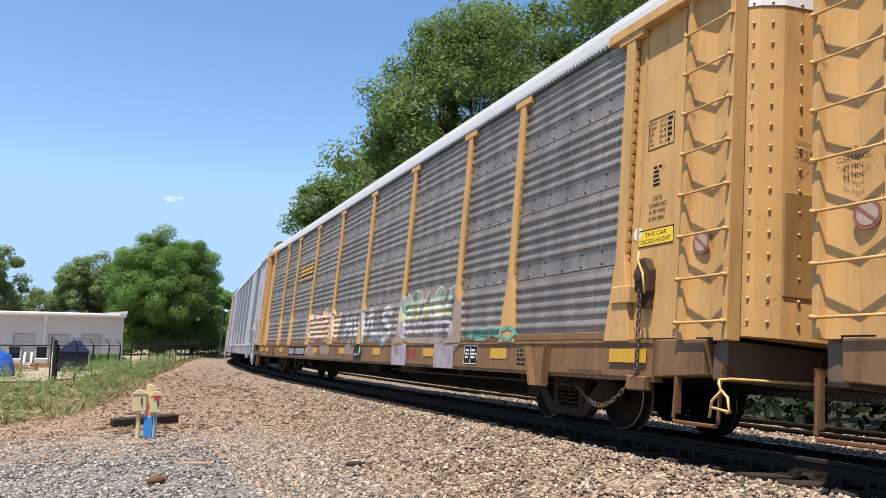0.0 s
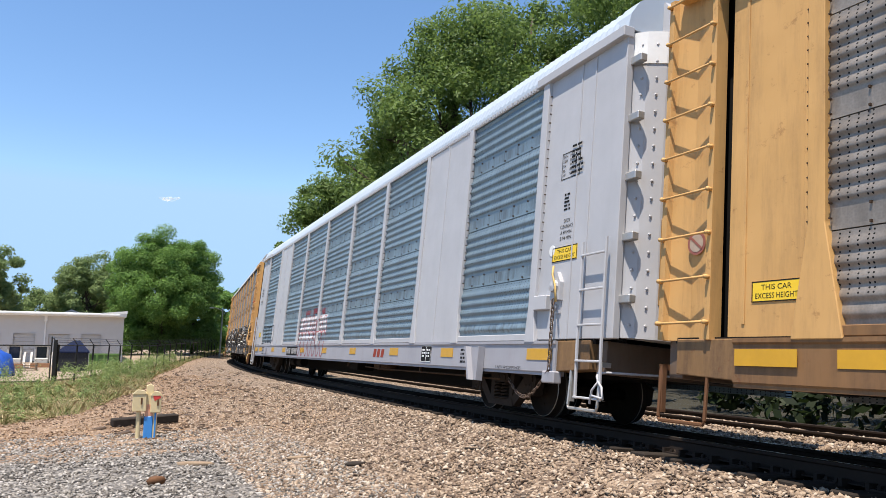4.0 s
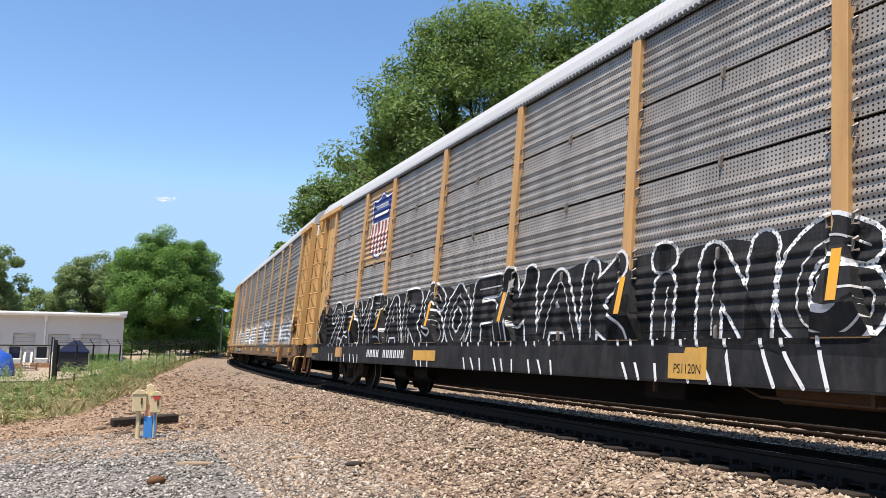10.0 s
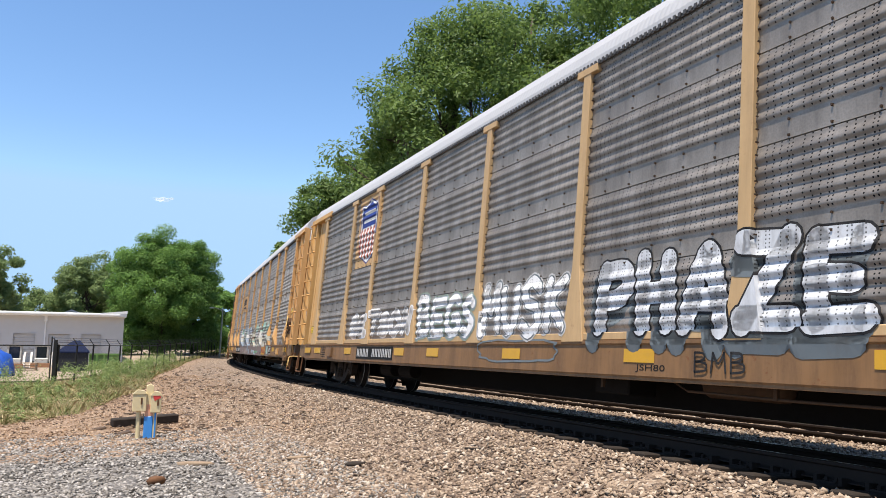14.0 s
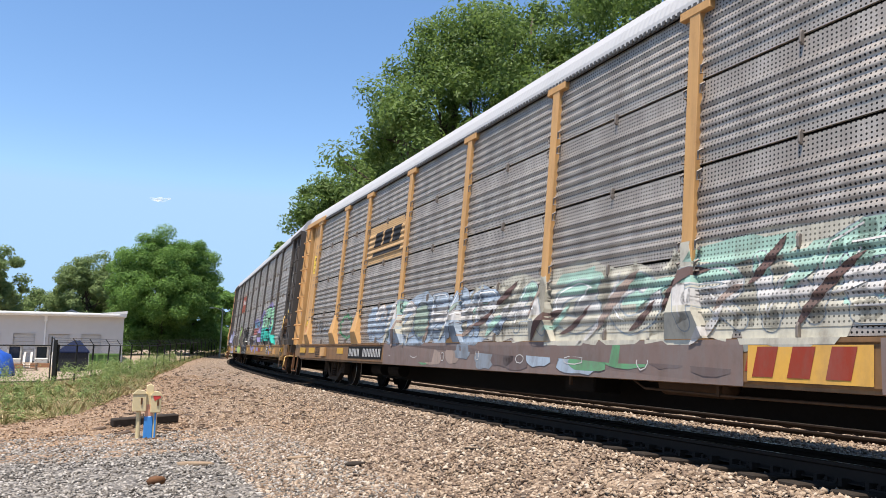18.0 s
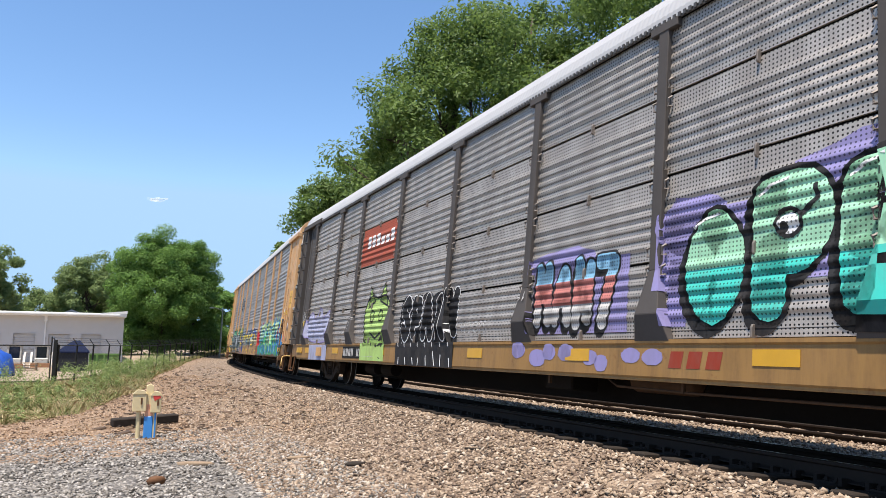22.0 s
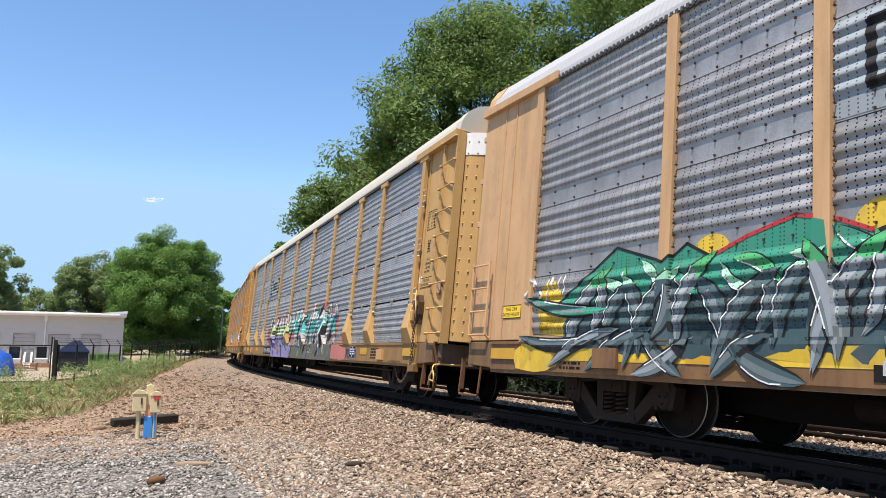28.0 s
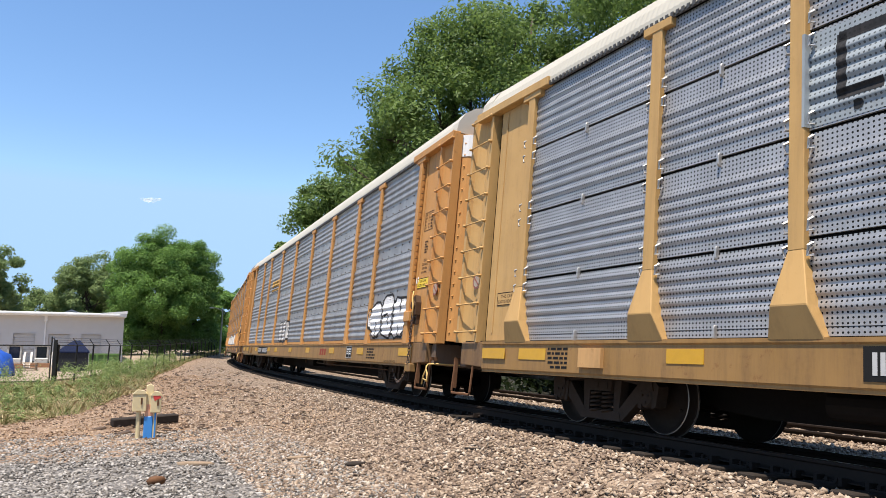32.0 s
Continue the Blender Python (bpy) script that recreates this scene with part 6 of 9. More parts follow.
SPECS = [
    dict(label="yellow car-carrier wagon with brown-grey ribbed sheets", post=YELLOW, sheet="brown_a", style="A", sill=SILL_BROWN, roof=ROOF_WHITE, shift=-0.12),
    dict(label="yellow car-carrier wagon with grimy ribbed sheets and white graffiti", post=YELLOW, sheet="brown_a", style="A", sill=SILL_BROWN, roof=ROOF_WHITE, shift=-0.12, kick_m=SILL_BROWN, number_at=(6.95, 4.45)),
    dict(label="silver car-carrier wagon with blue-grey ribbed sheets and red graffiti", post=SILVER, sheet="blue_a", style="A", sill=SILL_SILVER, roof=ROOF_BLUE, flare="short", caps=False,
         shift=-0.27, posts=[-11.8, -9.12, -7.02, -4.33, -1.47, 1.47, 4.33, 7.02, 9.12, 11.8], solid={1: 1, 7: 1}, number_at=(5.55, 3.75), ends="short", step=GALV, lever=SILVER, brake=SILVER, roof_kind="coarse"),
    dict(label="tan car-carrier wagon with black lettered graffiti along its base", post=TAN, sheet="brown_b", style="B", sill=DARK_PAINT, roof=ROOF_WHITE, flare="boot", shift=-0.24, door_kind="folding", end=YELLOW, caps=False),
    dict(label="yellow car-carrier wagon with grey ribbed sheets and white graffiti", post=BLEACHED, end=YELLOW, sheet="brown_a", style="A", sill=SILL_BROWN, roof=ROOF_WHITE, shift=-0.16, badge=False),
    dict(label="tan car-carrier wagon with faded colourful graffiti along its base", post=TAN, sheet="brown_b", style="B", sill=SILL_BROWN, roof=ROOF_WHITE, flare="boot", shift=-0.08),
    dict(label="dark brown car-carrier wagon with grey sheets and green graffiti", post=DARK_PAINT, sheet="grey_b", style="B", sill=SILL_TAN, roof=ROOF_WHITE, flare="boot", shift=-0.08, end=DARK_PAINT, door=DARK_PAINT, recess=UNDER),
    dict(label="faded orange car-carrier wagon covered low down in blue and green graffiti", post=FADED, sheet="grey_a", style="A", sill=SILL_BROWN, roof=ROOF_WHITE, flare="short", shift=-0.17, kick=False, door=DOOR_CREAM, caps=False, roof_end=FADED, ends="short", notice=True, number_at=(6.6, 4.2)),
    dict(label="tan car-carrier wagon with clean blue-grey sheets and teal graffiti", post=YELLOW_PALE, sheet="blue_b", style="B", sill=SILL_TAN, roof=ROOF_CREAM, flare="boot", shift=-0.20, number_at=(6.4, 4.55), hook=GALV, clip=GALV, sign=YELLOW_PALE),
    dict(label="orange car-carrier wagon with grey ribbed sheets and white graffiti", post=ORANGE, sheet="grey_a", style="A", sill=SILL_TAN, roof=ROOF_CREAM, flare="short", kick=False, shift=-0.35),
    dict(label="orange car-carrier wagon far back in the train", post=ORANGE, sheet="brown_b", style="B", sill=SILL_BROWN, roof=ROOF_WHITE, flare="boot"),
    dict(label="yellow car-carrier wagon far back in the train", post=YELLOW, sheet="grey_a", style="A", sill=SILL_BROWN, roof=ROOF_WHITE),
]
CARS = [wagon(i, sp) for i, sp in enumerate(SPECS)]


# ---- lettering, signs and graffiti on the wagons ----
def spray(name, base, worn=0.25):
    """Matt spray paint for the two kinds of punched sheet."""
    return {style: spray_on(name, base, worn, style) for style in "AB"}


def spray_on(name, base, worn, style):
    m, nt, b = nodes_of(name)
    co = texco(nt)
    f = noise_tex(nt, mapped(nt, co, (5, 5, 1.4)), 1.2, 5, 0.7)
    g = noise_tex(nt, co, 26, 4, 0.7)
    dust = tuple(c * 0.55 + 0.09 for c in base)
    c = mix(nt, maths(nt, "MULTIPLY", ramp(nt, f, (0.42, 0.0), (0.72, 1.0)), worn * 2), base, dust)
    c = mix(nt, maths(nt, "MULTIPLY", g, 0.25), c, tuple(x * 0.6 for x in base))
    grime = ramp(nt, noise_tex(nt, mapped(nt, co, (3.0, 3.0, 1.6)), 1.6, 6, 0.68), (0.48, 0.0), (0.74, 1.0))
    c = mix(nt, maths(nt, "MULTIPLY", grime, min(0.6, 0.12 + worn)), c, (0.13, 0.10, 0.08))
    hole = dotted(nt, co, *(HOLES_A if style == "A" else HOLES_B), 1.165)
    sep = nt.nodes.new("ShaderNodeSeparateXYZ")
    link(nt, co, sep.inputs[0])
    hole = maths(nt, "MULTIPLY", hole, maths(nt, "LESS_THAN", sep.outputs[1], 1.564))
    # the uncut holes' dark inside is coloured over the paint too
    c = mix(nt, maths(nt, "MULTIPLY", hole, 0.75), c, (0.01, 0.01, 0.01))
    link(nt, c, b.inputs["Base Color"])
    b.inputs["Roughness"].default_value = 0.75
    b.inputs["Specular IOR Level"].default_value = 0.25
    return m


INK = {
    "black": spray("spray_black", (0.014, 0.014, 0.015), 0.12),
    "white": spray("spray_white", (0.84, 0.83, 0.81), 0.15),
    "dull_white": spray("spray_dull_white", (0.60, 0.58, 0.55), 0.35),
    "red": spray("spray_red", (0.50, 0.035, 0.04)),
    "teal": spray("spray_teal", (0.03, 0.52, 0.43)),
    "green": spray("spray_green", (0.05, 0.36, 0.13)),
    "lime": spray("spray_lime", (0.42, 0.62, 0.18)),
    "oxide": spray("badge_oxide_red", (0.28, 0.04, 0.02), 0.2),
    "mauve": spray("spray_faded_mauve", (0.21, 0.15, 0.13), 0.5),
    "mauve_dark": spray("spray_dark_mauve", (0.13, 0.095, 0.09), 0.5),
    "slate_blue": spray("spray_slate_blue", (0.24, 0.28, 0.32), 0.5),
    "azure": spray("spray_azure", (0.025, 0.24, 0.52)),
    "slate": spray("spray_slate_teal", (0.055, 0.105, 0.115), 0.2),
    "smoke": spray("spray_smoke_grey", (0.15, 0.19, 0.20), 0.2),
    "blue": spray("spray_blue", (0.04, 0.16, 0.50)),
    "sky": spray("spray_sky_blue", (0.22, 0.48, 0.68)),
    "lilac": spray("spray_lilac", (0.28, 0.25, 0.48)),
    "yellow": spray("spray_yellow", (0.75, 0.58, 0.06)),
    "orange": spray("spray_orange", (0.72, 0.34, 0.03)),
    "grey": spray("spray_grey", (0.16, 0.19, 0.20)),
    "steel": spray("spray_steel_grey", (0.30, 0.34, 0.36)),
    "tan": spray("spray_tan", (0.57, 0.36, 0.17), 0.2),
    "gold": spray("spray_gold", (0.66, 0.36, 0.07), 0.2),
    "brick": spray("panel_brick_red", (0.40, 0.085, 0.045), 0.15),
    "lilac_faded": spray("spray_faded_lilac", (0.42, 0.36, 0.40), 0.4),
    "teal_faded": spray("spray_faded_teal", (0.14, 0.36, 0.32), 0.4),
    "cream_faded": spray("spray_faded_cream", (0.56, 0.53, 0.43), 0.4),
    "mint_faded": spray("spray_faded_mint", (0.36, 0.56, 0.46), 0.4),
    "green_faded": spray("spray_faded_green", (0.12, 0.32, 0.16), 0.4),
    "green_deep": spray("spray_deep_green", (0.03, 0.26, 0.17), 0.2),
    "brown_dark": spray("spray_dark_brown", (0.12, 0.07, 0.06), 0.3),
    "salmon": spray("spray_salmon", (0.58, 0.20, 0.17), 0.2),
    "white_thin": spray("spray_thin_white", (0.62, 0.64, 0.66), 0.5),
    "red_dark": spray("spray_dark_red", (0.36, 0.02, 0.035), 0.1),
    "lilac_pale": spray("spray_pale_lilac", (0.38, 0.40, 0.55), 0.4),
    "navy": spray("shield_navy", (0.02, 0.05, 0.24), 0.1),
    "rust": spray("spray_rust", (0.42, 0.23, 0.11), 0.4),
    "peach": spray("spray_peach", (0.36, 0.27, 0.22), 0.5),
    "peach_light": spray("spray_light_peach", (0.76, 0.54, 0.37), 0.1),
    "pale_green": spray("spray_pale_green", (0.30, 0.38, 0.30), 0.5),
    "sky_faded": spray("spray_faded_blue", (0.36, 0.44, 0.52), 0.5),
    "mint": spray("spray_mint", (0.36, 0.72, 0.47)),
    "cream": spray("spray_cream", (0.66, 0.62, 0.40)),
    "lime_pale": spray("spray_pale_lime", (0.50, 0.66, 0.30)),
    "teal_bright": spray("spray_bright_teal", (0.05, 0.50, 0.48)),
    "grey_warm": spray("spray_warm_grey", (0.135, 0.135, 0.115)),
    "gold_sun": spray("spray_sun_yellow", (0.76, 0.50, 0.05)),
    "olive": spray("spray_olive", (0.26, 0.30, 0.08)),
}


def relief(spec, u, v):
    """How far the wagon's side stands out at a place."""
    du = spec.get("shift", 0.0)
    if abs(u - du) > 12.09:
        return 1.563 if v < V_SILL1 else (1.523 if spec.get("ends") == "short" else 1.478)
    if v < 1.0:
        return 1.5455
    if v < V_SILL1:
        return 1.5625
    flare = spec.get("flare", "wide")
    for p in spec.get("posts", POSTS):
        d = abs(u - du - p)
        if flare == "boot":
            w = 0.085 if v > 1.85 else (0.085 + (1.85 - v) * 0.2255 if v > 1.34 else 0.20 + (1.34 - v) * 0.333)
            y = Y_POST if v > 1.85 else (Y_POST + (1.85 - v) * 0.1765 if v > 1.34 else Y_POST + 0.09 - (1.34 - v) * 0.333)
        elif flare == "wide":
            w = 0.085 if v > 2.05 else 0.085 + (2.05 - v) * 0.1634
            y = Y_POST
        else:
            w = 0.085 if v > 1.55 else 0.085 + (1.55 - v) * 0.108
            y = Y_POST
        if d <= w + 0.004:
            return y
    posts = spec.get("posts", POSTS)
    for i in spec.get("solid", {}):
        if posts[i] <= u - du <= posts[i + 1]:
            return Y_SHEET + 0.054
    if v < V_PANEL:
        return Y_SHEET + (0.05 if spec["style"] == "A" and spec.get("kick", True) else -0.005)
    for row in range(4):
        if SEAMS[row] <= v <= SEAMS[row + 1]:
            pr = PROFILES[spec["style"], row]
            return Y_SHEET + float(np.interp(v - SEAMS[row], [a for a, _ in pr], [b for _, b in pr]))
    return Y_SHEET


GUSSET = {"wide": [(0.085, 2.05, 0.25, 1.04)], "boot": [(0.085, 1.85, 0.20, 1.34), (0.20, 1.34, 0.30, 1.04)], "short": [(0.085, 1.55, 0.14, 1.04)]}


def drape(name, polys, mat, car, spec, lift=0.004, label=""):
    """Lays flat outlines (u, v) over the ribs and posts of the side as a skin of paint."""
    bm = bmesh.new()
    us, vs_ = [], []
    for poly in polys:
        vs = [bm.verts.new((p, 0, q)) for p, q in poly]
        us += [p for p, _ in poly]
        vs_ += [q for _, q in poly]
        if len(vs) > 2:
            try:
                bm.faces.new(vs)
            except ValueError:
                pass
    bmesh.ops.triangulate(bm, faces=bm.faces)
    lo, hi, l0, l1 = min(us), max(us), min(vs_), max(vs_)
    cuts = [(1.0, "z"), (1.002, "z"), (V_SILL1, "z"), (V_SILL1 + 0.002, "z"), (V_PANEL, "z"), (V_PANEL + 0.002, "z"), (1.34, "z"), (1.85, "z")]
    for row in range(4):
        cuts += [(SEAMS[row] + a, "z") for a, _ in PROFILES[spec["style"], row]]
    du = spec.get("shift", 0.0)
    slants = []
    for p in spec.get("posts", POSTS):
        for e in (-0.094, -0.089, 0.089, 0.094):
            cuts.append((p + du + e, "x"))
        for w0, z0, w1, z1 in GUSSET[spec.get("flare", "wide")]:
            for sgn in (-1, 1):
                for e in (0.003, 0.008):
                    slants.append((p + du + sgn * (w0 + e), z0, p + du + sgn * (w1 + e), z1))
    for at, ax in cuts:
        if ax == "z" and l0 + 1e-3 < at < l1 - 1e-3:
            bmesh.ops.bisect_plane(bm, geom=bm.verts[:] + bm.edges[:] + bm.faces[:], plane_co=(0, 0, at), plane_no=(0, 0, 1))
        if ax == "x" and lo + 1e-3 < at < hi - 1e-3:
            bmesh.ops.bisect_plane(bm, geom=bm.verts[:] + bm.edges[:] + bm.faces[:], plane_co=(at, 0, 0), plane_no=(1, 0, 0))
    for xa, za, xb, zb in slants:
        if lo < max(xa, xb) and hi > min(xa, xb) and l0 < za:
            bmesh.ops.bisect_plane(bm, geom=bm.verts[:] + bm.edges[:] + bm.faces[:], plane_co=(xa, 0, za), plane_no=(zb - za, 0, xa - xb))
    for v in bm.verts:
        v.co.y = relief(spec, v.co.x, v.co.z) + lift
    for f in bm.faces:
        f.normal_update()
        if f.normal.y < 0:
            f.normal_flip()
    me = bpy.data.meshes.new(name)
    bm.to_mesh(me)
    bm.free()
    me.materials.append(mat[spec["style"]])
    ob = new(name, me)
    ob.parent = car
    if label:
        ob["label"] = label
    if len(polys) > 1:
        ob["kind"] = "stuff"
    return ob


GLYPHS = {}


def text_polys(text, offset=0.0):
    """Outlines of a word in the built-in font as triangles in a unit box."""
    key = (text, offset)
    if key not in GLYPHS:
        cu = bpy.data.curves.new("word", "FONT")
        cu.body = text
        cu.offset = offset
        cu.resolution_u = 3
        ob = bpy.data.objects.new("word", cu)
        me = bpy.data.meshes.new_from_object(ob)
        co = np.array([v.co[:2] for v in me.vertices])
        GLYPHS[key] = (co, [tuple(p.vertices) for p in me.polygons])
        bpy.data.objects.remove(ob)
        bpy.data.meshes.remove(me)
        bpy.data.curves.remove(cu)
    return GLYPHS[key]


def word(text, u0, u1, v0, v1, offset=0.0, slant=0.0):
    """Triangles of a word that reads from u0 (rear) to u1 (front) between two heights."""
    base, _ = text_polys(text, 0.0)
    co, faces = text_polys(text, offset)
    lo, hi = base.min(0), base.max(0)
    q = (co - lo) / (hi - lo)
    u = u0 + (u1 - u0) * (q[:, 0] + slant * q[:, 1] * 0.1)
    v = v0 + (v1 - v0) * q[:, 1]
    return [[(u[i], v[i]) for i in f] for f in faces]


def blob(cx, cy, rx, ry, rng, n=18, power=2.6, rough=0.1):
    out = []
    for k in range(n):
        t = 2 * math.pi * k / n
        c, s = math.cos(t), math.sin(t)
        r = 1 + rng.uniform(-rough, rough)
        out.append((cx + math.copysign(abs(c) ** (2 / power), c) * rx * r, cy + math.copysign(abs(s) ** (2 / power), s) * ry * r))
    return out


def stroke(pts, w):
    """A brush line of even width as quads."""
    out = []
    for (a, b), (c, d) in zip(pts[:-1], pts[1:]):
        L = math.hypot(c - a, d - b) or 1
        nx, ny = -(d - b) / L * w / 2, (c - a) / L * w / 2
        ex, ey = (c - a) / L * w * 0.3, (d - b) / L * w * 0.3
        out.append([(a - ex + nx, b - ey + ny), (c + ex + nx, d + ey + ny), (c + ex - nx, d + ey - ny), (a - ex - nx, b - ey - ny)])
    return out


def loop(poly, w):
    return stroke(poly + poly[:1], w)


def bubble_piece(car, spec, u0, u1, v0, v1, count, fill, line, seed, inner=None, w=0.045, rough=0.09):
    """A row of fat rounded throw-up forms: filled, outlined, each with a cut inside."""
    rng = random.Random(seed)
    fills, lines, ins = [], [], []
    step = (u1 - u0) / count
    for k in range(count):
        cx = u0 + step * (k + 0.5)
        h = (v1 - v0) * rng.uniform(0.82, 1.0)
        cy = v0 + h / 2 + rng.uniform(0, 0.08)
        p = blob(cx, cy, abs(step) * 0.56, h / 2, rng, 20, rng.uniform(2.2, 4), rough)
        fills.append(p)
        lines += loop(p, w)
        a = cx + rng.uniform(-0.1, 0.1) * step
        kind = rng.randrange(4)
        if kind == 0:
            ins += stroke([(a, cy - h * 0.5), (a, cy - h * 0.1)], w * 1.3)
        elif kind == 1:
            lines += loop(blob(a, cy + h * 0.12, abs(step) * 0.13, h * 0.12, rng, 10), w)
        elif kind == 2:
            ins += stroke([(a - step * 0.3, cy), (a + step * 0.05, cy + h * 0.04), (a + step * 0.1, cy - h * 0.2)], w)
        else:
            ins += stroke([(a, cy + h * 0.5), (a + step * 0.04, cy + h * 0.15)], w * 1.2) + stroke([(a, cy - h * 0.5), (a - step * 0.05, cy - h * 0.2)], w)
    if fill:
        drape("graffiti_fill", fills, INK[fill], car, spec, 0.004)
    drape("graffiti_outline", lines, INK[line], car, spec, 0.0075)
    drape("graffiti_detail", ins, INK[inner or line], car, spec, 0.0085)


STROKES = {
    "D": [[(0.1, 0.0), (0.1, 1.0)], [(0.1, 1.0), (0.7, 0.9), (0.95, 0.5), (0.7, 0.1), (0.1, 0.0)]],
    "H": [[(0.1, 0.0), (0.1, 1.0)], [(0.1, 0.5), (0.9, 0.5)], [(0.9, 0.0), (0.9, 1.0)]],
    "T": [[(0.0, 1.0), (1.0, 1.0)], [(0.5, 1.0), (0.48, 0.0)]],
    "V": [[(0.0, 1.0), (0.45, 0.0)], [(0.45, 0.0), (0.95, 1.0)]],
    "Z": [[(0.05, 1.0), (0.95, 0.98)], [(0.95, 0.98), (0.05, 0.02)], [(0.05, 0.02), (1.0, 0.0)]],
    "7": [[(0.05, 1.0), (0.95, 0.98)], [(0.95, 0.98), (0.4, 0.0)]],
    "A": [[(0.0, 0.0), (0.2, 0.55), (0.5, 1.0), (0.8, 0.55), (1.0, 0.0)], [(0.2, 0.36), (0.8, 0.36)]],
    "B": [[(0.1, 0.0), (0.08, 1.0)], [(0.08, 1.0), (0.7, 0.95), (0.75, 0.65), (0.15, 0.52)], [(0.15, 0.52), (0.85, 0.45), (0.88, 0.1), (0.1, 0.0)]],
    "C": [[(0.95, 0.82), (0.55, 1.0), (0.12, 0.75), (0.08, 0.3), (0.5, 0.0), (0.95, 0.15)]],
    "E": [[(0.95, 1.0), (0.1, 0.97)], [(0.1, 0.97), (0.05, 0.5), (0.1, 0.02)], [(0.1, 0.5), (0.75, 0.52)], [(0.1, 0.02), (0.98, 0.0)]],
    "F": [[(0.98, 1.0), (0.1, 0.97)], [(0.1, 0.97), (0.12, 0.0)], [(0.1, 0.5), (0.75, 0.52)]],
    "G": [[(0.92, 0.85), (0.5, 1.0), (0.08, 0.7), (0.1, 0.2), (0.55, 0.0), (0.95, 0.2), (0.92, 0.45), (0.55, 0.45)]],
    "I": [[(0.5, 0.0), (0.5, 1.0)], [(0.2, 1.0), (0.8, 1.0)], [(0.2, 0.0), (0.8, 0.0)]],
    "i": [[(0.5, 0.0), (0.52, 0.66)], [(0.46, 0.98), (0.54, 0.99)]],
    "K": [[(0.1, 0.0), (0.1, 1.0)], [(0.9, 1.0), (0.25, 0.5), (1.0, 0.0)]],
    "L": [[(0.1, 1.0), (0.08, 0.05)], [(0.08, 0.05), (0.95, 0.0)]],
    "M": [[(0.0, 0.0), (0.12, 1.0)], [(0.12, 1.0), (0.5, 0.45), (0.88, 1.0)], [(0.88, 1.0), (1.0, 0.0)]],
    "N": [[(0.05, 0.0), (0.1, 1.0)], [(0.1, 1.0), (0.88, 0.05)], [(0.88, 0.05), (0.95, 1.0)]],
    "O": [[(0.5, 1.0), (0.1, 0.72), (0.1, 0.28), (0.5, 0.0), (0.9, 0.28), (0.9, 0.72), (0.5, 1.0)]],
    "P": [[(0.12, 0.0), (0.1, 1.0)], [(0.1, 1.0), (0.75, 1.0), (0.95, 0.75), (0.7, 0.46), (0.15, 0.45)]],
    "R": [[(0.12, 0.0), (0.1, 1.0)], [(0.1, 1.0), (0.75, 0.98), (0.85, 0.72), (0.6, 0.5), (0.2, 0.5)], [(0.45, 0.5), (0.98, 0.0)]],
    "S": [[(0.92, 0.85), (0.5, 1.0), (0.1, 0.8), (0.3, 0.56), (0.75, 0.44), (0.92, 0.2), (0.5, 0.0), (0.05, 0.14)]],
    "U": [[(0.08, 1.0), (0.08, 0.35), (0.5, 0.0), (0.92, 0.35), (0.92, 1.0)]],
    "W": [[(0.0, 1.0), (0.22, 0.0)], [(0.22, 0.0), (0.5, 0.6), (0.78, 0.0)], [(0.78, 0.0), (1.0, 1.0)]],
    "Y": [[(0.02, 1.0), (0.5, 0.5), (0.98, 1.0)], [(0.5, 0.5), (0.46, 0.0)]],
    "2": [[(0.08, 0.75), (0.35, 1.0), (0.8, 0.92), (0.85, 0.6), (0.45, 0.3), (0.08, 0.04)], [(0.08, 0.04), (0.95, 0.0)]],
    "5": [[(0.9, 1.0), (0.18, 0.97)], [(0.18, 0.97), (0.12, 0.58)], [(0.12, 0.58), (0.6, 0.62), (0.92, 0.36), (0.6, 0.02), (0.06, 0.08)]],
}


def smooth_path(pts, n=4):
    """A curve through the points."""
    if len(pts) < 3:
        return list(pts)
    out = []
    p = [pts[0]] + list(pts) + [pts[-1]]
    for k in range(1, len(p) - 2):
        a, b, c, d = p[k - 1], p[k], p[k + 1], p[k + 2]
        for i in range(n):
            t = i / n
            out.append(tuple(0.5 * (2 * b[q] + (c[q] - a[q]) * t + (2 * a[q] - 5 * b[q] + 4 * c[q] - d[q]) * t * t + (3 * b[q] - a[q] - 3 * c[q] + d[q]) * t ** 3) for q in (0, 1)))
    return out + [pts[-1]]


def painted_letter(ch, u0, u1, v0, v1, rng=None, jitter=0.0, lean=0.0):
    """Centre lines of a hand-painted letter between two places and heights."""
    out = []
    for path in STROKES[ch]:
        pts = []
        for x, y in path:
            if rng:
                x, y = x + rng.uniform(-jitter, jitter), y + rng.uniform(-jitter, jitter)
            pts.append((u0 + (u1 - u0) * (x + lean * y), v0 + (v1 - v0) * y))
        out.append(smooth_path(pts))
    return out


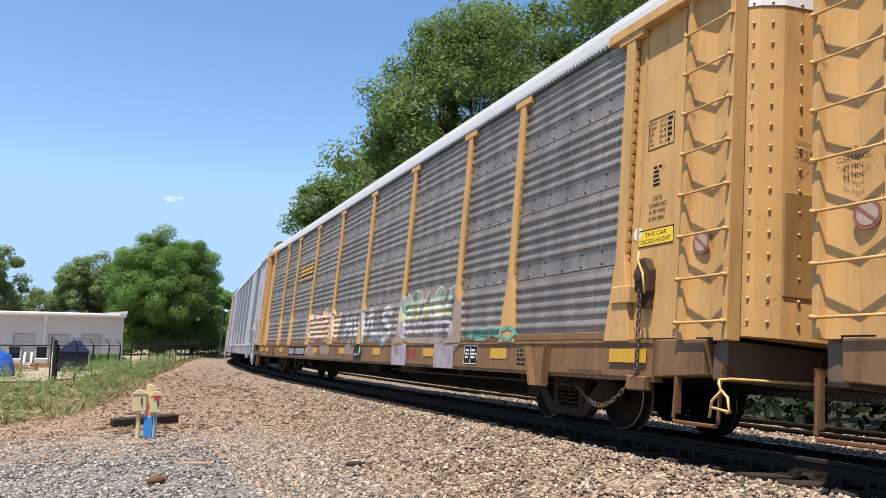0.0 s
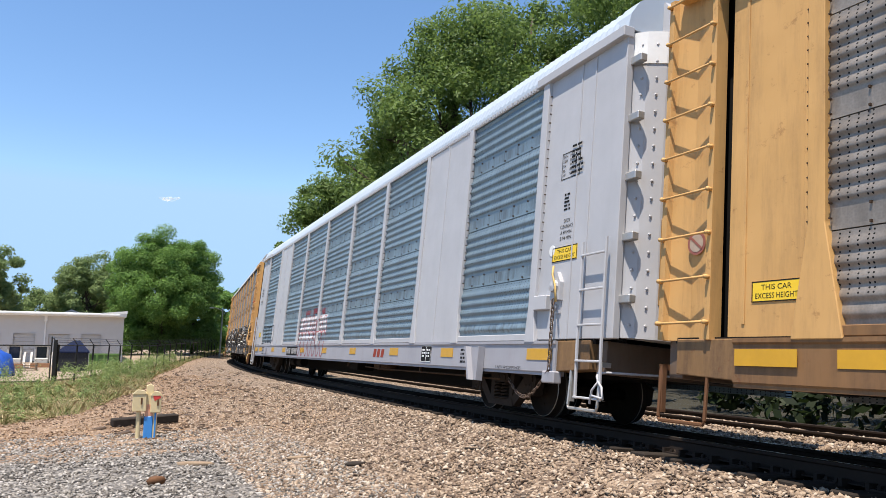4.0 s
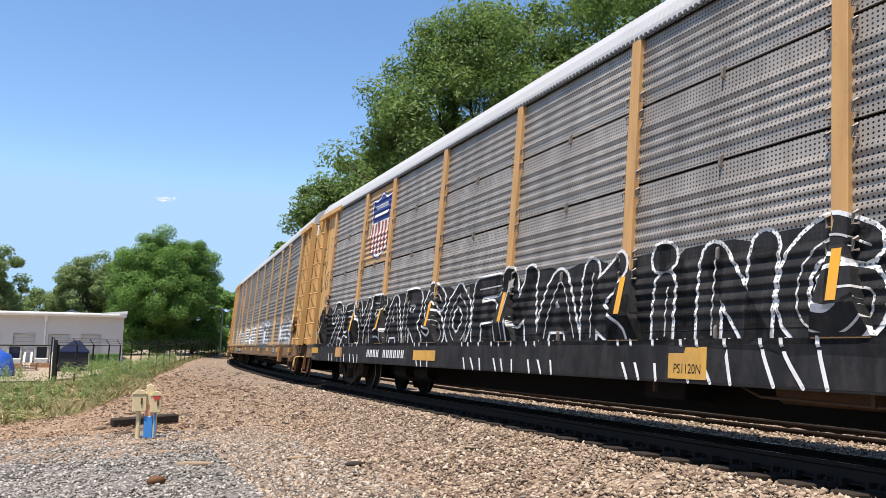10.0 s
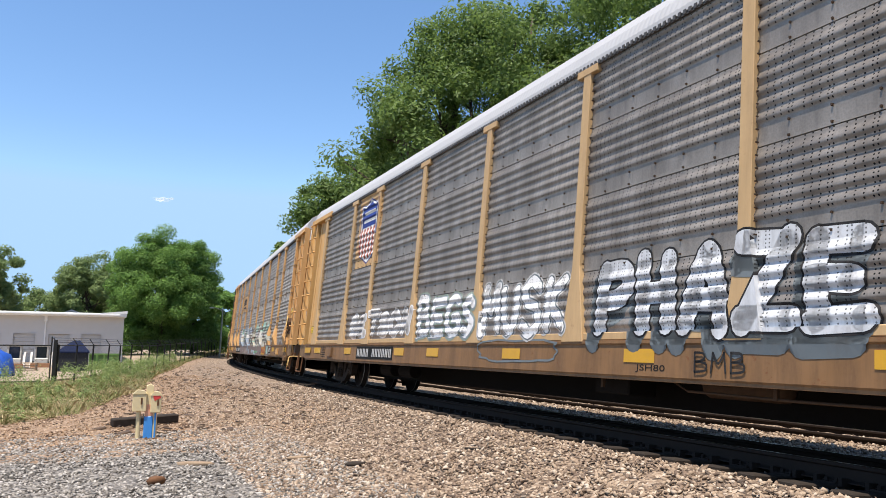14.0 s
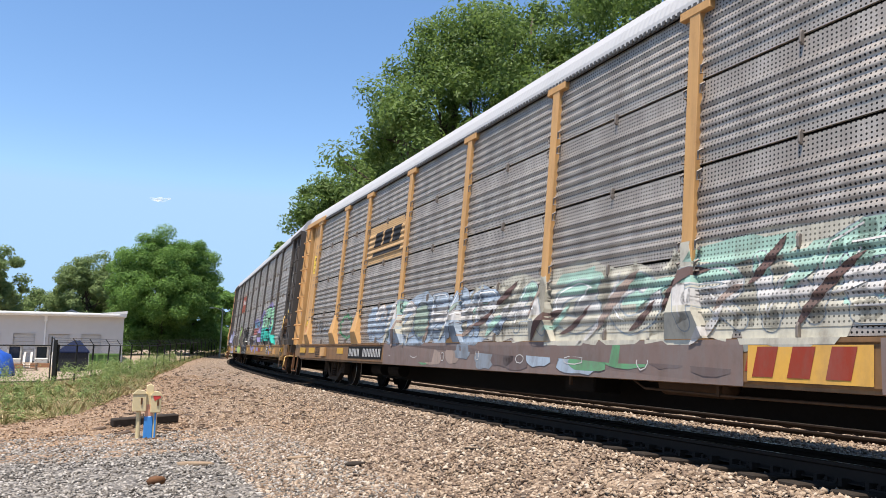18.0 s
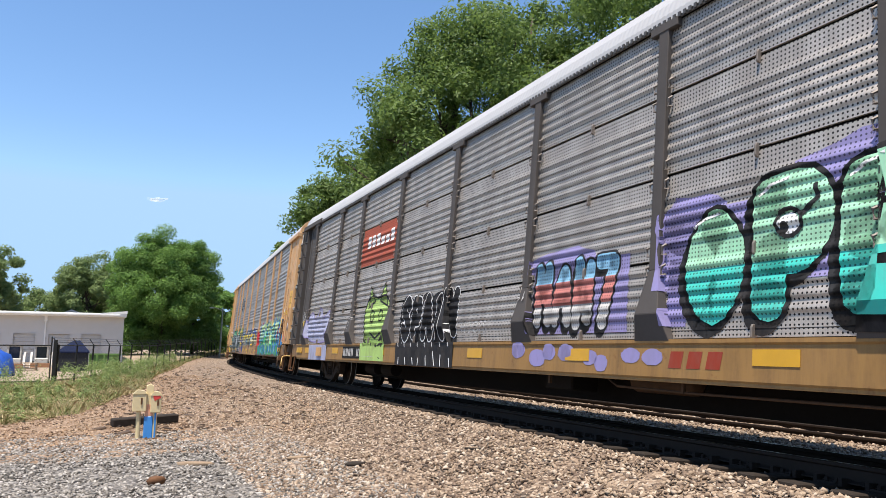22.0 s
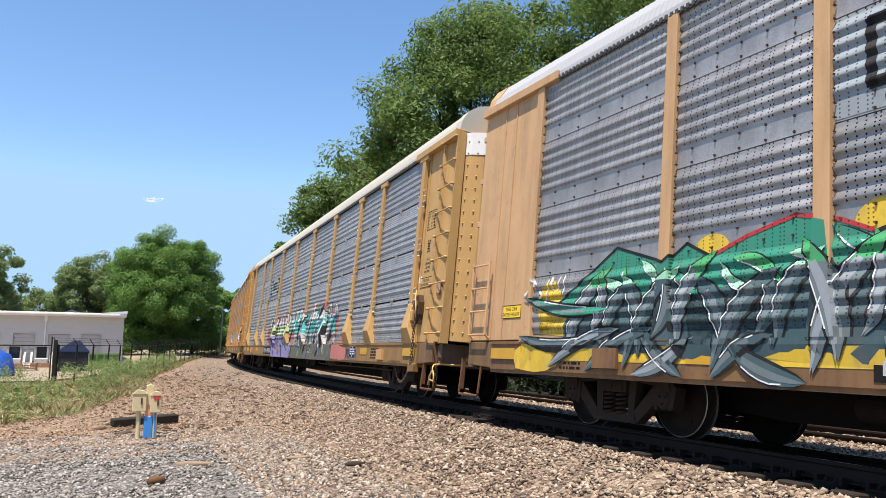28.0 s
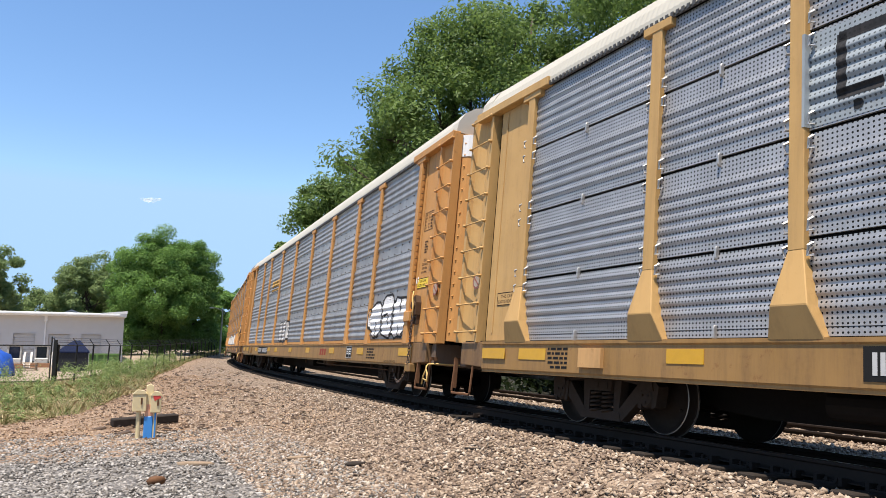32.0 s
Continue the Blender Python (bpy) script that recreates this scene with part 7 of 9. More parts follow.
def fat(paths, w):
    """Round-ended brush strokes of one width along centre lines, with clean joined edges."""
    out = []
    for pts in paths:
        pts = [p for k, p in enumerate(pts) if k == 0 or math.dist(p, pts[k - 1]) > 1e-4]
        if len(pts) < 2:
            continue
        dirs = [((c - a) / math.hypot(c - a, d - b), (d - b) / math.hypot(c - a, d - b)) for (a, b), (c, d) in zip(pts[:-1], pts[1:])]
        side, round_at = [], [0, len(pts) - 1]
        for k in range(len(pts)):
            a, b = dirs[max(k - 1, 0)], dirs[min(k, len(dirs) - 1)]
            dot = a[0] * b[0] + a[1] * b[1]
            nx, nz = -(a[1] + b[1]), a[0] + b[0]
            L = math.hypot(nx, nz)
            if dot < 0.55 or L < 1e-6:
                round_at.append(k)
                nx, nz, L = -b[1], b[0], 1.0
            grow = 1 / max(L / 2, 0.8) if L > 1e-6 and dot >= 0.55 else 1.0
            side.append((nx / L * w / 2 * grow, nz / L * w / 2 * grow))
        for k in range(len(pts) - 1):
            (a, b), (c, d) = pts[k], pts[k + 1]
            n0, n1 = side[k], side[k + 1]
            if k + 1 in round_at:
                n1 = (-dirs[k][1] * w / 2, dirs[k][0] * w / 2)
            out.append([(a + n0[0], b + n0[1]), (c + n1[0], d + n1[1]), (c - n1[0], d - n1[1]), (a - n0[0], b - n0[1])])
        n = 12 if w > 0.1 else 6
        for k in set(round_at):
            out.append([(pts[k][0] + w / 2 * math.cos(6.2832 * t / n), pts[k][1] + w / 2 * math.sin(6.2832 * t / n)) for t in range(n)])
    return out


def clip_at(polys, v, upper):
    """The part of convex outlines above or below a height."""
    out = []
    for poly in polys:
        res = []
        for (a, b), (c, d) in zip(poly, poly[1:] + poly[:1]):
            ia, ic = (b >= v) == upper, (d >= v) == upper
            if ia:
                res.append((a, b))
            if ia != ic and d != b:
                f = (v - b) / (d - b)
                res.append((a + (c - a) * f, v))
        if len(res) > 2:
            out.append(res)
    return out


def wild_piece(car, spec, u0, u1, v0, v1, count, colours, line, seed, back=None, rim=0.10, glints="white"):
    """An angular mural piece: interlocked bars in two or three tones, outlined, on a painted ground."""
    rng = random.Random(seed)
    step = (u1 - u0) / count
    H = v1 - v0
    if back:
        pts = []
        for k in range(count):
            cx = u0 + step * (k + 0.5)
            pts.append(blob(cx, v0 + H * 0.42, abs(step) * 0.62, H * rng.uniform(0.42, 0.6), rng, 16, 2.6, 0.12))
        drape("graffiti_ground", pts, INK[back], car, spec, 0.003)
    polys, lines, shine = [], [], []
    for k in range(count):
        ch = "SRKENAGWBMCPO"[rng.randrange(13)]
        w = min(abs(step) * 0.27, H * 0.24)
        a, b = u0 + step * (k + 0.10), u0 + step * (k + 0.92)
        top = v1 - rng.uniform(0, 0.16) * H - w / 2
        paths = painted_letter(ch, a, b, v0 + w / 2, top, rng, 0.07, rng.uniform(-0.08, 0.14))
        if rng.random() < 0.6:   # arrow thrown off the letter
            x, z = paths[-1][-1]
            dx, dz = step * rng.uniform(0.1, 0.35), H * rng.uniform(-0.05, 0.3)
            tip = (x + dx, min(z + dz, v1 + 0.12))
            paths.append([(x, z), tip])
            polys.append([(p, min(q, v1 + 0.12)) for p, q in ((tip[0] - dz * 0.4, tip[1] + dx * 0.4), (tip[0] + dx * 0.8, tip[1] + dz * 0.8), (tip[0] + dz * 0.4, tip[1] - dx * 0.4))])
            lines += loop(polys[-1], rim * 0.8)
        polys += fat(paths, w)
        lines += fat(paths, w + rim * 1.5)
        for pts in paths:
            off = [(x - step * 0.03, z + w * 0.28) for x, z in pts]
            shine += stroke(off[:max(2, len(off) // 2)], 0.02)
    drape("graffiti_outline", lines, INK[line], car, spec, 0.0055)
    tones = len(colours)
    rest = polys
    for i, c in enumerate(colours):
        if i < tones - 1:
            cut = v0 + H * (i + 1) / tones * 0.95
            drape("graffiti_fill", clip_at(rest, cut, False), INK[c], car, spec, 0.0085)
            rest = clip_at(rest, cut, True)
        else:
            drape("graffiti_fill", rest, INK[c], car, spec, 0.0085)
    drape("graffiti_highlight", shine, INK[glints], car, spec, 0.0115)["kind"] = "stuff"


def throw_up(car, spec, text, u0, u1, v0, v1, w, fill, line, seed, rim=0.05, shadow=None, drop=(0.10, -0.2), bands=None, second=None, base=0.0):
    """Fat hand-painted letters: cast block, outline, fill in one or more tones."""
    rng = random.Random(seed)
    step = (u1 - u0) / len(text)
    paths = []
    for k, ch in enumerate(text):
        a = u0 + step * k - math.copysign(w / 2 + 0.02, u0 - u1)
        b = u0 + step * (k + 1) + math.copysign(w / 2 - 0.04, u0 - u1)
        paths += painted_letter(ch, a, b, v0 + w / 2 + rng.uniform(0, 0.05), v1 - w / 2 - rng.uniform(0, 0.10), rng, 0.05, rng.uniform(-0.05, 0.1))
    if shadow:
        cast = []
        for f in (0.35, 0.7, 1.0):
            cast += fat([[(x + drop[0] * f, max(z + drop[1] * f, 0.63 + w / 2)) for x, z in p] for p in paths], w + rim)
        drape("graffiti_shadow", cast, INK[shadow], car, spec, base + 0.0035, "block shade of the letters")
    if second:
        drape("graffiti_halo", fat(paths, w + rim * 4.2), INK[second], car, spec, base + 0.0045)
    drape("graffiti_outline", fat(paths, w + rim * 2), INK[line], car, spec, base + 0.006)
    body = fat(paths, w)
    tones = bands or [fill]
    for i, c in enumerate(tones):
        if i < len(tones) - 1:
            cut = v0 + (v1 - v0) * (i + 1) / len(tones)
            drape("graffiti_fill", clip_at(body, cut, False), INK[c], car, spec, base + 0.0095)
            body = clip_at(body, cut, True)
        else:
            drape("graffiti_fill", body, INK[c], car, spec, base + 0.0095)


def spikes(u0, u1, v, h, n, rng):
    out = []
    step = (u1 - u0) / n
    for k in range(n):
        a = u0 + step * (k + rng.uniform(0, 0.2))
        b = a + step * rng.uniform(0.45, 0.75)
        out.append([(a, v - 0.25), (b, v - 0.25), (a + step * rng.uniform(0.1, 0.7), v + h * rng.uniform(0.35, 1.0))])
    return out


def shards(u0, u1, v0, v1, n, rng, long=0.6):
    """Slanting leaf-shaped slivers of paint."""
    out = []
    for _ in range(n):
        a, z = rng.uniform(u1, u0), rng.uniform(v0, v1)
        L, t = rng.uniform(0.3, 1.0) * long, rng.uniform(-1.1, 1.1)
        dx, dz = math.cos(t) * L / 2, math.sin(t) * L / 2
        k = rng.uniform(0.12, 0.3)
        p = [(a - dx, z - dz), (a + dz * k, z - dx * k), (a + dx, z + dz), (a - dz * k * 1.6, z + dx * k * 1.6)]
        out.append([(x, min(max(y, 0.63), v1 + 0.05)) for x, y in p])
    return out


def swoosh(a, b, bend, w, n=8):
    """A curved blade, tapered at both ends, from a to b; bend: how far its middle bows out."""
    (x0, z0), (x1, z1) = a, b
    L = math.hypot(x1 - x0, z1 - z0) or 1
    nx, nz = -(z1 - z0) / L, (x1 - x0) / L
    up, low = [], []
    for k in range(n + 1):
        t = k / n
        m = 4 * t * (1 - t)
        x, z = x0 + (x1 - x0) * t + nx * bend * m, z0 + (z1 - z0) * t + nz * bend * m
        h = w / 2 * (m ** 0.7)
        up.append((x + nx * h, z + nz * h))
        low.append((x - nx * h, z - nz * h))
    return [(x, min(max(z, 0.63), 2.35)) for x, z in up + low[-2:0:-1]], up


def blades(car, spec, u0, u1, v0, v1, n, inks, line, seed, long=1.5, wide=0.2, slope=-0.5, edge=0.03, glint=None):
    """A thicket of curved blades, each rimmed in a dark line and lit along one edge."""
    rng = random.Random(seed)
    for k in range(n):
        x = u0 + (u1 - u0) * (k + rng.uniform(0.1, 0.9)) / n
        z = rng.uniform(v0, v1)
        L = long * rng.uniform(0.55, 1.15)
        sl = slope * rng.uniform(0.3, 1.5)
        a, b = (x + L / 2, z - sl * L / 2), (x - L / 2, z + sl * L / 2)
        bend, w = rng.uniform(-0.22, 0.22) * L, wide * rng.uniform(0.6, 1.3)
        lift = 0.0125 + 0.0007 * (k % 7)
        poly, up = swoosh(a, b, bend, w)
        if line:
            drape("graffiti_outline", [swoosh(a, b, bend, w + 2 * edge)[0]], INK[line], car, spec, lift - 0.0015)
        drape("graffiti_blade", [poly], INK[inks[k % len(inks)]], car, spec, lift)
        if glint:
            drape("graffiti_highlight", stroke([(p, min(max(q, 0.64), 2.33)) for p, q in up[1:-1]], 0.016), INK[glint], car, spec, lift + 0.0012)


def swept_leg(car, spec, a, b, bend, w, lift, low="slate", high="green", at=1.72, edge=0.034):
    """One swept limb of a mural letter: dark rim, two tones, a smoky core and a bright edge."""
    def quads(width, shift=0.0, t0=0, t1=8):
        poly, up = swoosh((a[0] + shift, a[1]), (b[0] + shift, b[1]), bend, width)
        down = [up[0]] + poly[:8:-1] + [up[-1]]
        return [[up[k], up[k + 1], down[k + 1], down[k]] for k in range(t0, t1)], up
    rim, _ = quads(w + 2 * edge)
    body, up = quads(w)
    core, _ = quads(w * 0.42, 0.025, 2, 8)
    drape("graffiti_outline", rim, INK["black"], car, spec, lift)
    two_tone("graffiti_limb", body, at, low, high, car, spec, lift + 0.0022)
    drape("graffiti_core", core, INK["steel" if low == "smoke" else "smoke"], car, spec, lift + 0.0038)
    drape("graffiti_highlight", stroke([(p, min(max(q, 0.64), 2.33)) for p, q in up[2:7]], 0.014), INK["white"], car, spec, lift + 0.0050)


def two_tone(name, polys, v, low, high, car, spec, lift):
    for ink, upper in ((low, False), (high, True)):
        piece = clip_at(polys, v, upper)
        if piece:
            drape(name, piece, INK[ink], car, spec, lift)


def scribble(car, spec, u0, u1, v0, v1, n, ink, seed, w=0.02):
    rng = random.Random(seed)
    polys = []
    step = (u1 - u0) / n
    for k in range(n):
        x = u0 + step * k
        pts = [(x + step * rng.uniform(0, 0.9), v0 + (v1 - v0) * rng.random()) for _ in range(rng.randint(3, 5))]
        polys += stroke(pts, w)
    drape("graffiti_tag", polys, INK[ink], car, spec, 0.0155)["kind"] = "stuff"


def rect(u0, u1, v0, v1):
    return [(u0, v0), (u1, v0), (u1, v1), (u0, v1)]


def bars(u0, u1, v0, v1, rows, seed, fill=0.55):
    """Lettering too small to read: plain bars."""
    rng = random.Random(seed)
    out = []
    h = (v1 - v0) / rows
    d = 1 if u1 > u0 else -1
    for r in range(rows):
        u = u0
        end = u1 - d * abs(u1 - u0) * rng.uniform(0, 0.3)
        while (end - u) * d > 0.03:
            L = min(rng.uniform(0.04, 0.14), abs(end - u))
            out.append(rect(u, u + d * L, v1 - h * (r + 1) + h * (1 - fill) / 2, v1 - h * r - h * (1 - fill) / 2))
            u += d * (L + 0.025)
    return out


def plate(name, car, spec, u0, u1, v0, v1, mat, lift=0.004, label="", thick=True):
    y = relief(spec, (u0 + u1) / 2, (v0 + v1) / 2)
    g = Geo().box(min(u0, u1), max(u0, u1), y + 0.001, y + lift + 0.004, v0, v1)
    return part(name, g, mat, car, label)


def lettered(car, spec, host, polys, mat, y, name="lettering", label=""):
    """Flat paint lettering on a plane facing the camera's side."""
    g = Geo()
    for p in polys:
        g.add([(a, y, b) for a, b in p], [tuple(range(len(p)))])
    me = bpy.data.meshes.new(name)
    me.from_pydata(g.v, [], g.f)
    me.materials.append(mat)
    bm = bmesh.new()
    bm.from_mesh(me)
    for f in bm.faces:
        f.normal_update()
        if f.normal.y < 0:
            f.normal_flip()
    bm.to_mesh(me)
    bm.free()
    ob = new(name, me)
    ob.parent = host
    if len(polys) > 1:
        ob["kind"] = "stuff"
    if label:
        ob["label"] = label
    return ob


def stencils(index, car, spec):
    """Signs, stencils, reflectors and small fittings that every wagon carries."""
    du = spec.get("shift", 0.0)
    rng = random.Random(100 + index)
    dark = spec["post"] is DARK_PAINT
    ink = WHITE_PAINT if dark else BLACK_PAINT
    y0 = 1.520 if spec.get("ends") == "short" else 1.475
    y = y0 + 0.0035
    a, b = du - 12.10, du - 13.0
    up = spec.get("sign_up", 0.0)
    # dimension table
    t0, t1, z0, z1 = a - 0.22, a - 0.68, 3.28 + up, 3.66 + up
    fr = [rect(t0, t1, z1 - 0.012, z1), rect(t0, t1, z0, z0 + 0.012), rect(t0, t0 - 0.012, z0, z1), rect(t1 + 0.012, t1, z0, z1)]
    for k, row in enumerate(("EXH", "EXW", "EW", "IL", "IW")):
        zz = z1 - 0.075 - k * 0.066
        fr += word(row, t0 - 0.03, t0 - 0.03 - 0.036 * len(row), zz, zz + 0.042)
        fr += word(("19-0", "10-8", "9-9", "89-9", "9-1")[k], t0 - 0.20, t0 - 0.31, zz, zz + 0.042)
    fr += bars(t0 - 0.34, t1 + 0.03, z0 + 0.03, z1 - 0.03, 5, index, 0.6)
    lettered(car, spec, car, fr, ink, y, "dimension_table", "boxed table of stencilled dimensions")
    lettered(car, spec, car, bars(a - 0.34, a - 0.52, 2.82, 3.08, 5, index + 40), ink, y, "builder_stencil")
    dk = word("DECK", a - 0.36, a - 0.52, 2.66, 2.71) + word("CLEARANCE", a - 0.28, a - 0.60, 2.58, 2.63) + word("A 89 MIN.", a - 0.29, a - 0.58, 2.50, 2.55) + word("B 94 MIN.", a - 0.29, a - 0.58, 2.42, 2.47)
    if spec.get("notice"):
        # gold clearance panel, warning disc and door notice on the plain end sheets
        dk = []
        for k, text in enumerate(("CLOSE", "AND LOCK", "DOORS", "BEFORE", "MOVING", "CAR")):
            w = 0.019 * len(text)
            dk += word(text, a - 0.45 + w, a - 0.45 - w, 2.74 - k * 0.075, 2.79 - k * 0.075)
        m = du - 13.38
        gold = part("clearance_panel", Geo().box(m - 0.28, m + 0.28, 1.520, 1.5245, 2.34, 2.96), PANEL_GOLD, car, "fresh gold painted panel")
        rows = []
        for k, text in enumerate(("DECK", "CLEARANCE", "A. 87 IN", "B. 93-1/4 IN")):
            w = 0.0195 * len(text)
            rows += word(text, m + w, m - w, 2.80 - k * 0.11, 2.87 - k * 0.11)
        lettered(car, spec, gold, rows, BLACK_PAINT, 1.528, "panel_lettering")
        dsc = lettered(car, spec, car, [blob(m, 1.72, 0.15, 0.15, random.Random(1), 22, 2, 0.0)], SIGN_RED, 1.5235, "warning_disc", "red and white warning disc")
        lettered(car, spec, dsc, [blob(m, 1.72, 0.115, 0.115, random.Random(1), 22, 2, 0.0)], WHITE_PAINT, 1.5265, "disc_centre")
        lettered(car, spec, dsc, stroke([(m + 0.085, 1.80), (m - 0.085, 1.64)], 0.03), SIGN_RED, 1.5295, "disc_bar")
    lettered(car, spec, car, dk, ink, y, "clearance_stencil", "stencilled notice")
    # excess height sign
    for s0, s1, q0 in ((a - 0.12, a - 0.74, 2.13), (du + 12.75, du + 12.20, 1.40 if spec["style"] == "A" else 1.62)):
        sg = part("height_sign", Geo().box(s1, s0, y0 + 0.001, y0 + 0.0055, q0, q0 + 0.20), spec.get("sign", SIGN_YELLOW), car, "painted excess height sign")
        pl = [rect(s0, s1, q0, q0 + 0.012), rect(s0, s1, q0 + 0.188, q0 + 0.2), rect(s0, s0 - 0.012, q0, q0 + 0.2), rect(s1 + 0.012, s1, q0, q0 + 0.2)]
        w = s0 - s1
        pl += word("THIS CAR", s0 - w * 0.2, s1 + w * 0.2, q0 + 0.115, q0 + 0.165) + word("EXCESS HEIGHT", s0 - w * 0.08, s1 + w * 0.08, q0 + 0.035, q0 + 0.085)
        lettered(car, spec, sg, pl, BLACK_PAINT, y0 + 0.007, "sign_lettering")
    if spec.get("disc", True):
        g = Geo().lathe([(0.0, 0.004), (0.075, 0.004), (0.08, 0.0)], lambda p, q, o: (a - 0.10 + p, y0 + 0.002 + o, 2.30 + q), 18)
        part("round_badge", g, WHITE_PAINT, car, "small round white badge")
    # no-entry disc on the ladder plate
    for lx in (du - 13.30, du + 13.45):
        if spec.get("ends") == "short":
            continue
        ring = [blob(lx, 2.06, 0.125, 0.125, random.Random(1), 20, 2, 0.0)]
        dsc = lettered(car, spec, car, ring, SIGN_RED, 1.502, "warning_disc", "faded red and white warning disc")
        dsc2 = [blob(lx, 2.06, 0.095, 0.095, random.Random(1), 20, 2, 0.0)]
        lettered(car, spec, dsc, dsc2, DISC, 1.505, "disc_centre")
        lettered(car, spec, dsc, stroke([(lx + 0.07, 2.12), (lx - 0.07, 2.0)], 0.025), SIGN_RED, 1.508, "disc_bar")
    # front end door lettering, facing down the line
    door = [word("CLOSE & LOCK", 1.02, 0.66, 3.02, 3.07), word("DOORS BEFORE", 1.02, 0.66, 2.94, 2.99), word("MOVING CAR", 1.02, 0.72, 2.86, 2.91)]
    g = Geo()
    for polys in door:
        for p in polys:
            g.add([(du - 14.047, q, z) for q, z in p], [tuple(range(len(p)))])
    me = g.mesh("door_stencil", [ink])
    new("door_stencil", me).parent = car
    # reflectors along the sill
    for u in (-12.35, -9.1, -6.2, -3.0, 0.0, 3.0, 6.1, 8.4, 11.35, 12.4):
        L = 0.27 if abs(u) < 11 else 0.34
        n0, n1 = spec.get("number_at", (7.65, 5.13))
        if n1 - L < u < n0 + L:
            u = n1 - L - 0.1
        plate("reflector", car, spec, u - L, u + L, 0.80, 0.955, REFLECT, 0.003, "yellow reflective strip")
    # consolidated stencil board and placard boards
    p = plate("stencil_board", car, spec, -8.35, -7.85, 0.70, 1.0, BLACK_PAINT, 0.003, "black stencil board ruled in white")
    yy = 1.5545
    lettered(car, spec, p, [rect(-8.35, -7.85, 0.99, 1.0), rect(-8.35, -7.85, 0.70, 0.71), rect(-8.35, -8.34, 0.7, 1.0), rect(-7.86, -7.85, 0.7, 1.0), rect(-8.11, -8.09, 0.72, 0.98)] + bars(-7.9, -8.08, 0.78, 0.95, 3, index) + bars(-8.13, -8.32, 0.78, 0.95, 3, index + 7), WHITE_PAINT, yy, "board_ruling")
    if spec["style"] == "A" and spec.get("kick", True):
        br = part("jack_bracket", Geo().prism([(-10.62, 0.97), (-10.10, 0.97), (-10.30, 0.46), (-10.60, 0.46)], lambda p, q, d: (p, d, q), 1.548, 1.57), spec["sill"], car, "slanted jacking bracket below the sill")
        part("flange", Geo().prism([(-10.64, 0.98), (-10.60, 0.98), (-10.58, 0.45), (-10.62, 0.45)], lambda p, q, d: (p, d, q), 1.55, 1.66), spec["sill"], br)
        part("flange", Geo().prism([(-10.14, 0.98), (-10.08, 0.98), (-10.28, 0.45), (-10.34, 0.45)], lambda p, q, d: (p, d, q), 1.55, 1.66), spec["sill"], br)
    elif spec["style"] == "B":
        plate("placard_holder", car, spec, -10.70, -10.30, 0.70, 0.92, TAN, 0.05)
    b2 = plate("placard_holder", car, spec, 9.75, 10.2, 0.72, 0.96, TAN if spec["style"] == "B" else spec["sill"], 0.05)
    # running number, as plain bars on its panel
    n0, n1 = spec.get("number_at", (7.65, 5.13))
    dkp = plate("number_panel", car, spec, n0, n1, 0.70, 0.985, BLACK_PAINT if spec.get("number", "black") == "black" else spec["sill"], 0.002, "dark number panel")
    col = DULL_WHITE if spec.get("number", "black") == "black" or dark else BLACK_PAINT
    k = []
    step = (n0 - n1 - 0.1) / 11
    for i in (0, 1, 2, 3, 5, 6, 7, 8, 9, 10):
        q = n0 - 0.08 - i * step
        k += [rect(q, q - step * 0.27, 0.75, 0.935), rect(q - step * 0.43, q - step * 0.70, 0.75, 0.935)]
    lettered(car, spec, dkp, k, col, 1.5545, "number_marking")["kind"] = "stuff"
    # sill lettering
    lettered(car, spec, car, bars(-9.7, -10.4, 0.70, 0.96, 4, index + 3), BLACK_PAINT, 1.5475, "sill_stencil")
    lettered(car, spec, car, bars(10.5, 11.0, 0.68, 0.98, 5, index + 5), BLACK_PAINT, 1.5475, "sill_stencil")
    lettered(car, spec, car, word("1 INCH HP COMP SHOES", -11.05, -11.85, 0.655, 0.70), BLACK_PAINT, 1.5475, "sill_stencil")
    # maker's badge on the sill, plain block form
    if spec.get("badge", True):
        lettered(car, spec, car, [[(a, 0.75), (a - 0.20, 0.75), (a - 0.24, 0.93), (a - 0.04, 0.93)] for a in (-4.75, -5.03, -5.31)], INK["oxide"]["A"], 1.548, "maker_badge", "row of plain brick-red blocks")["kind"] = "stuff"
    # bolts along sheet seams
    g = Geo()
    if spec["style"] == "A":
        for z in (1.98, 2.98, 3.98):
            for i, (p0, p1) in enumerate(zip(spec.get("posts", POSTS)[:-1], spec.get("posts", POSTS)[1:])):
                if i in spec.get("solid", {}):
                    continue
                n = 5
                for k in range(1, n + 1):
                    u = du + p0 + (p1 - p0) * k / (n + 1)
                    for dz in (0.03, 0.19):
                        g.box(u - 0.009, u + 0.009, Y_SHEET, Y_SHEET + 0.02, z + dz - 0.011, z + dz + 0.011)
        for p0 in spec.get("posts", POSTS):
            for k in range(21):
                for sgn in (-1, 1):
                    u, z = du + p0 + sgn * 0.108, 2.08 + 0.135 * k
                    if z < V_EAVE - 0.15:
                        g.box(u - 0.007, u + 0.007, Y_SHEET + 0.01, Y_SHEET + 0.045, z - 0.007, z + 0.007)
        part("seam_riveting", g, RIVET, car)["kind"] = "stuff"
    else:
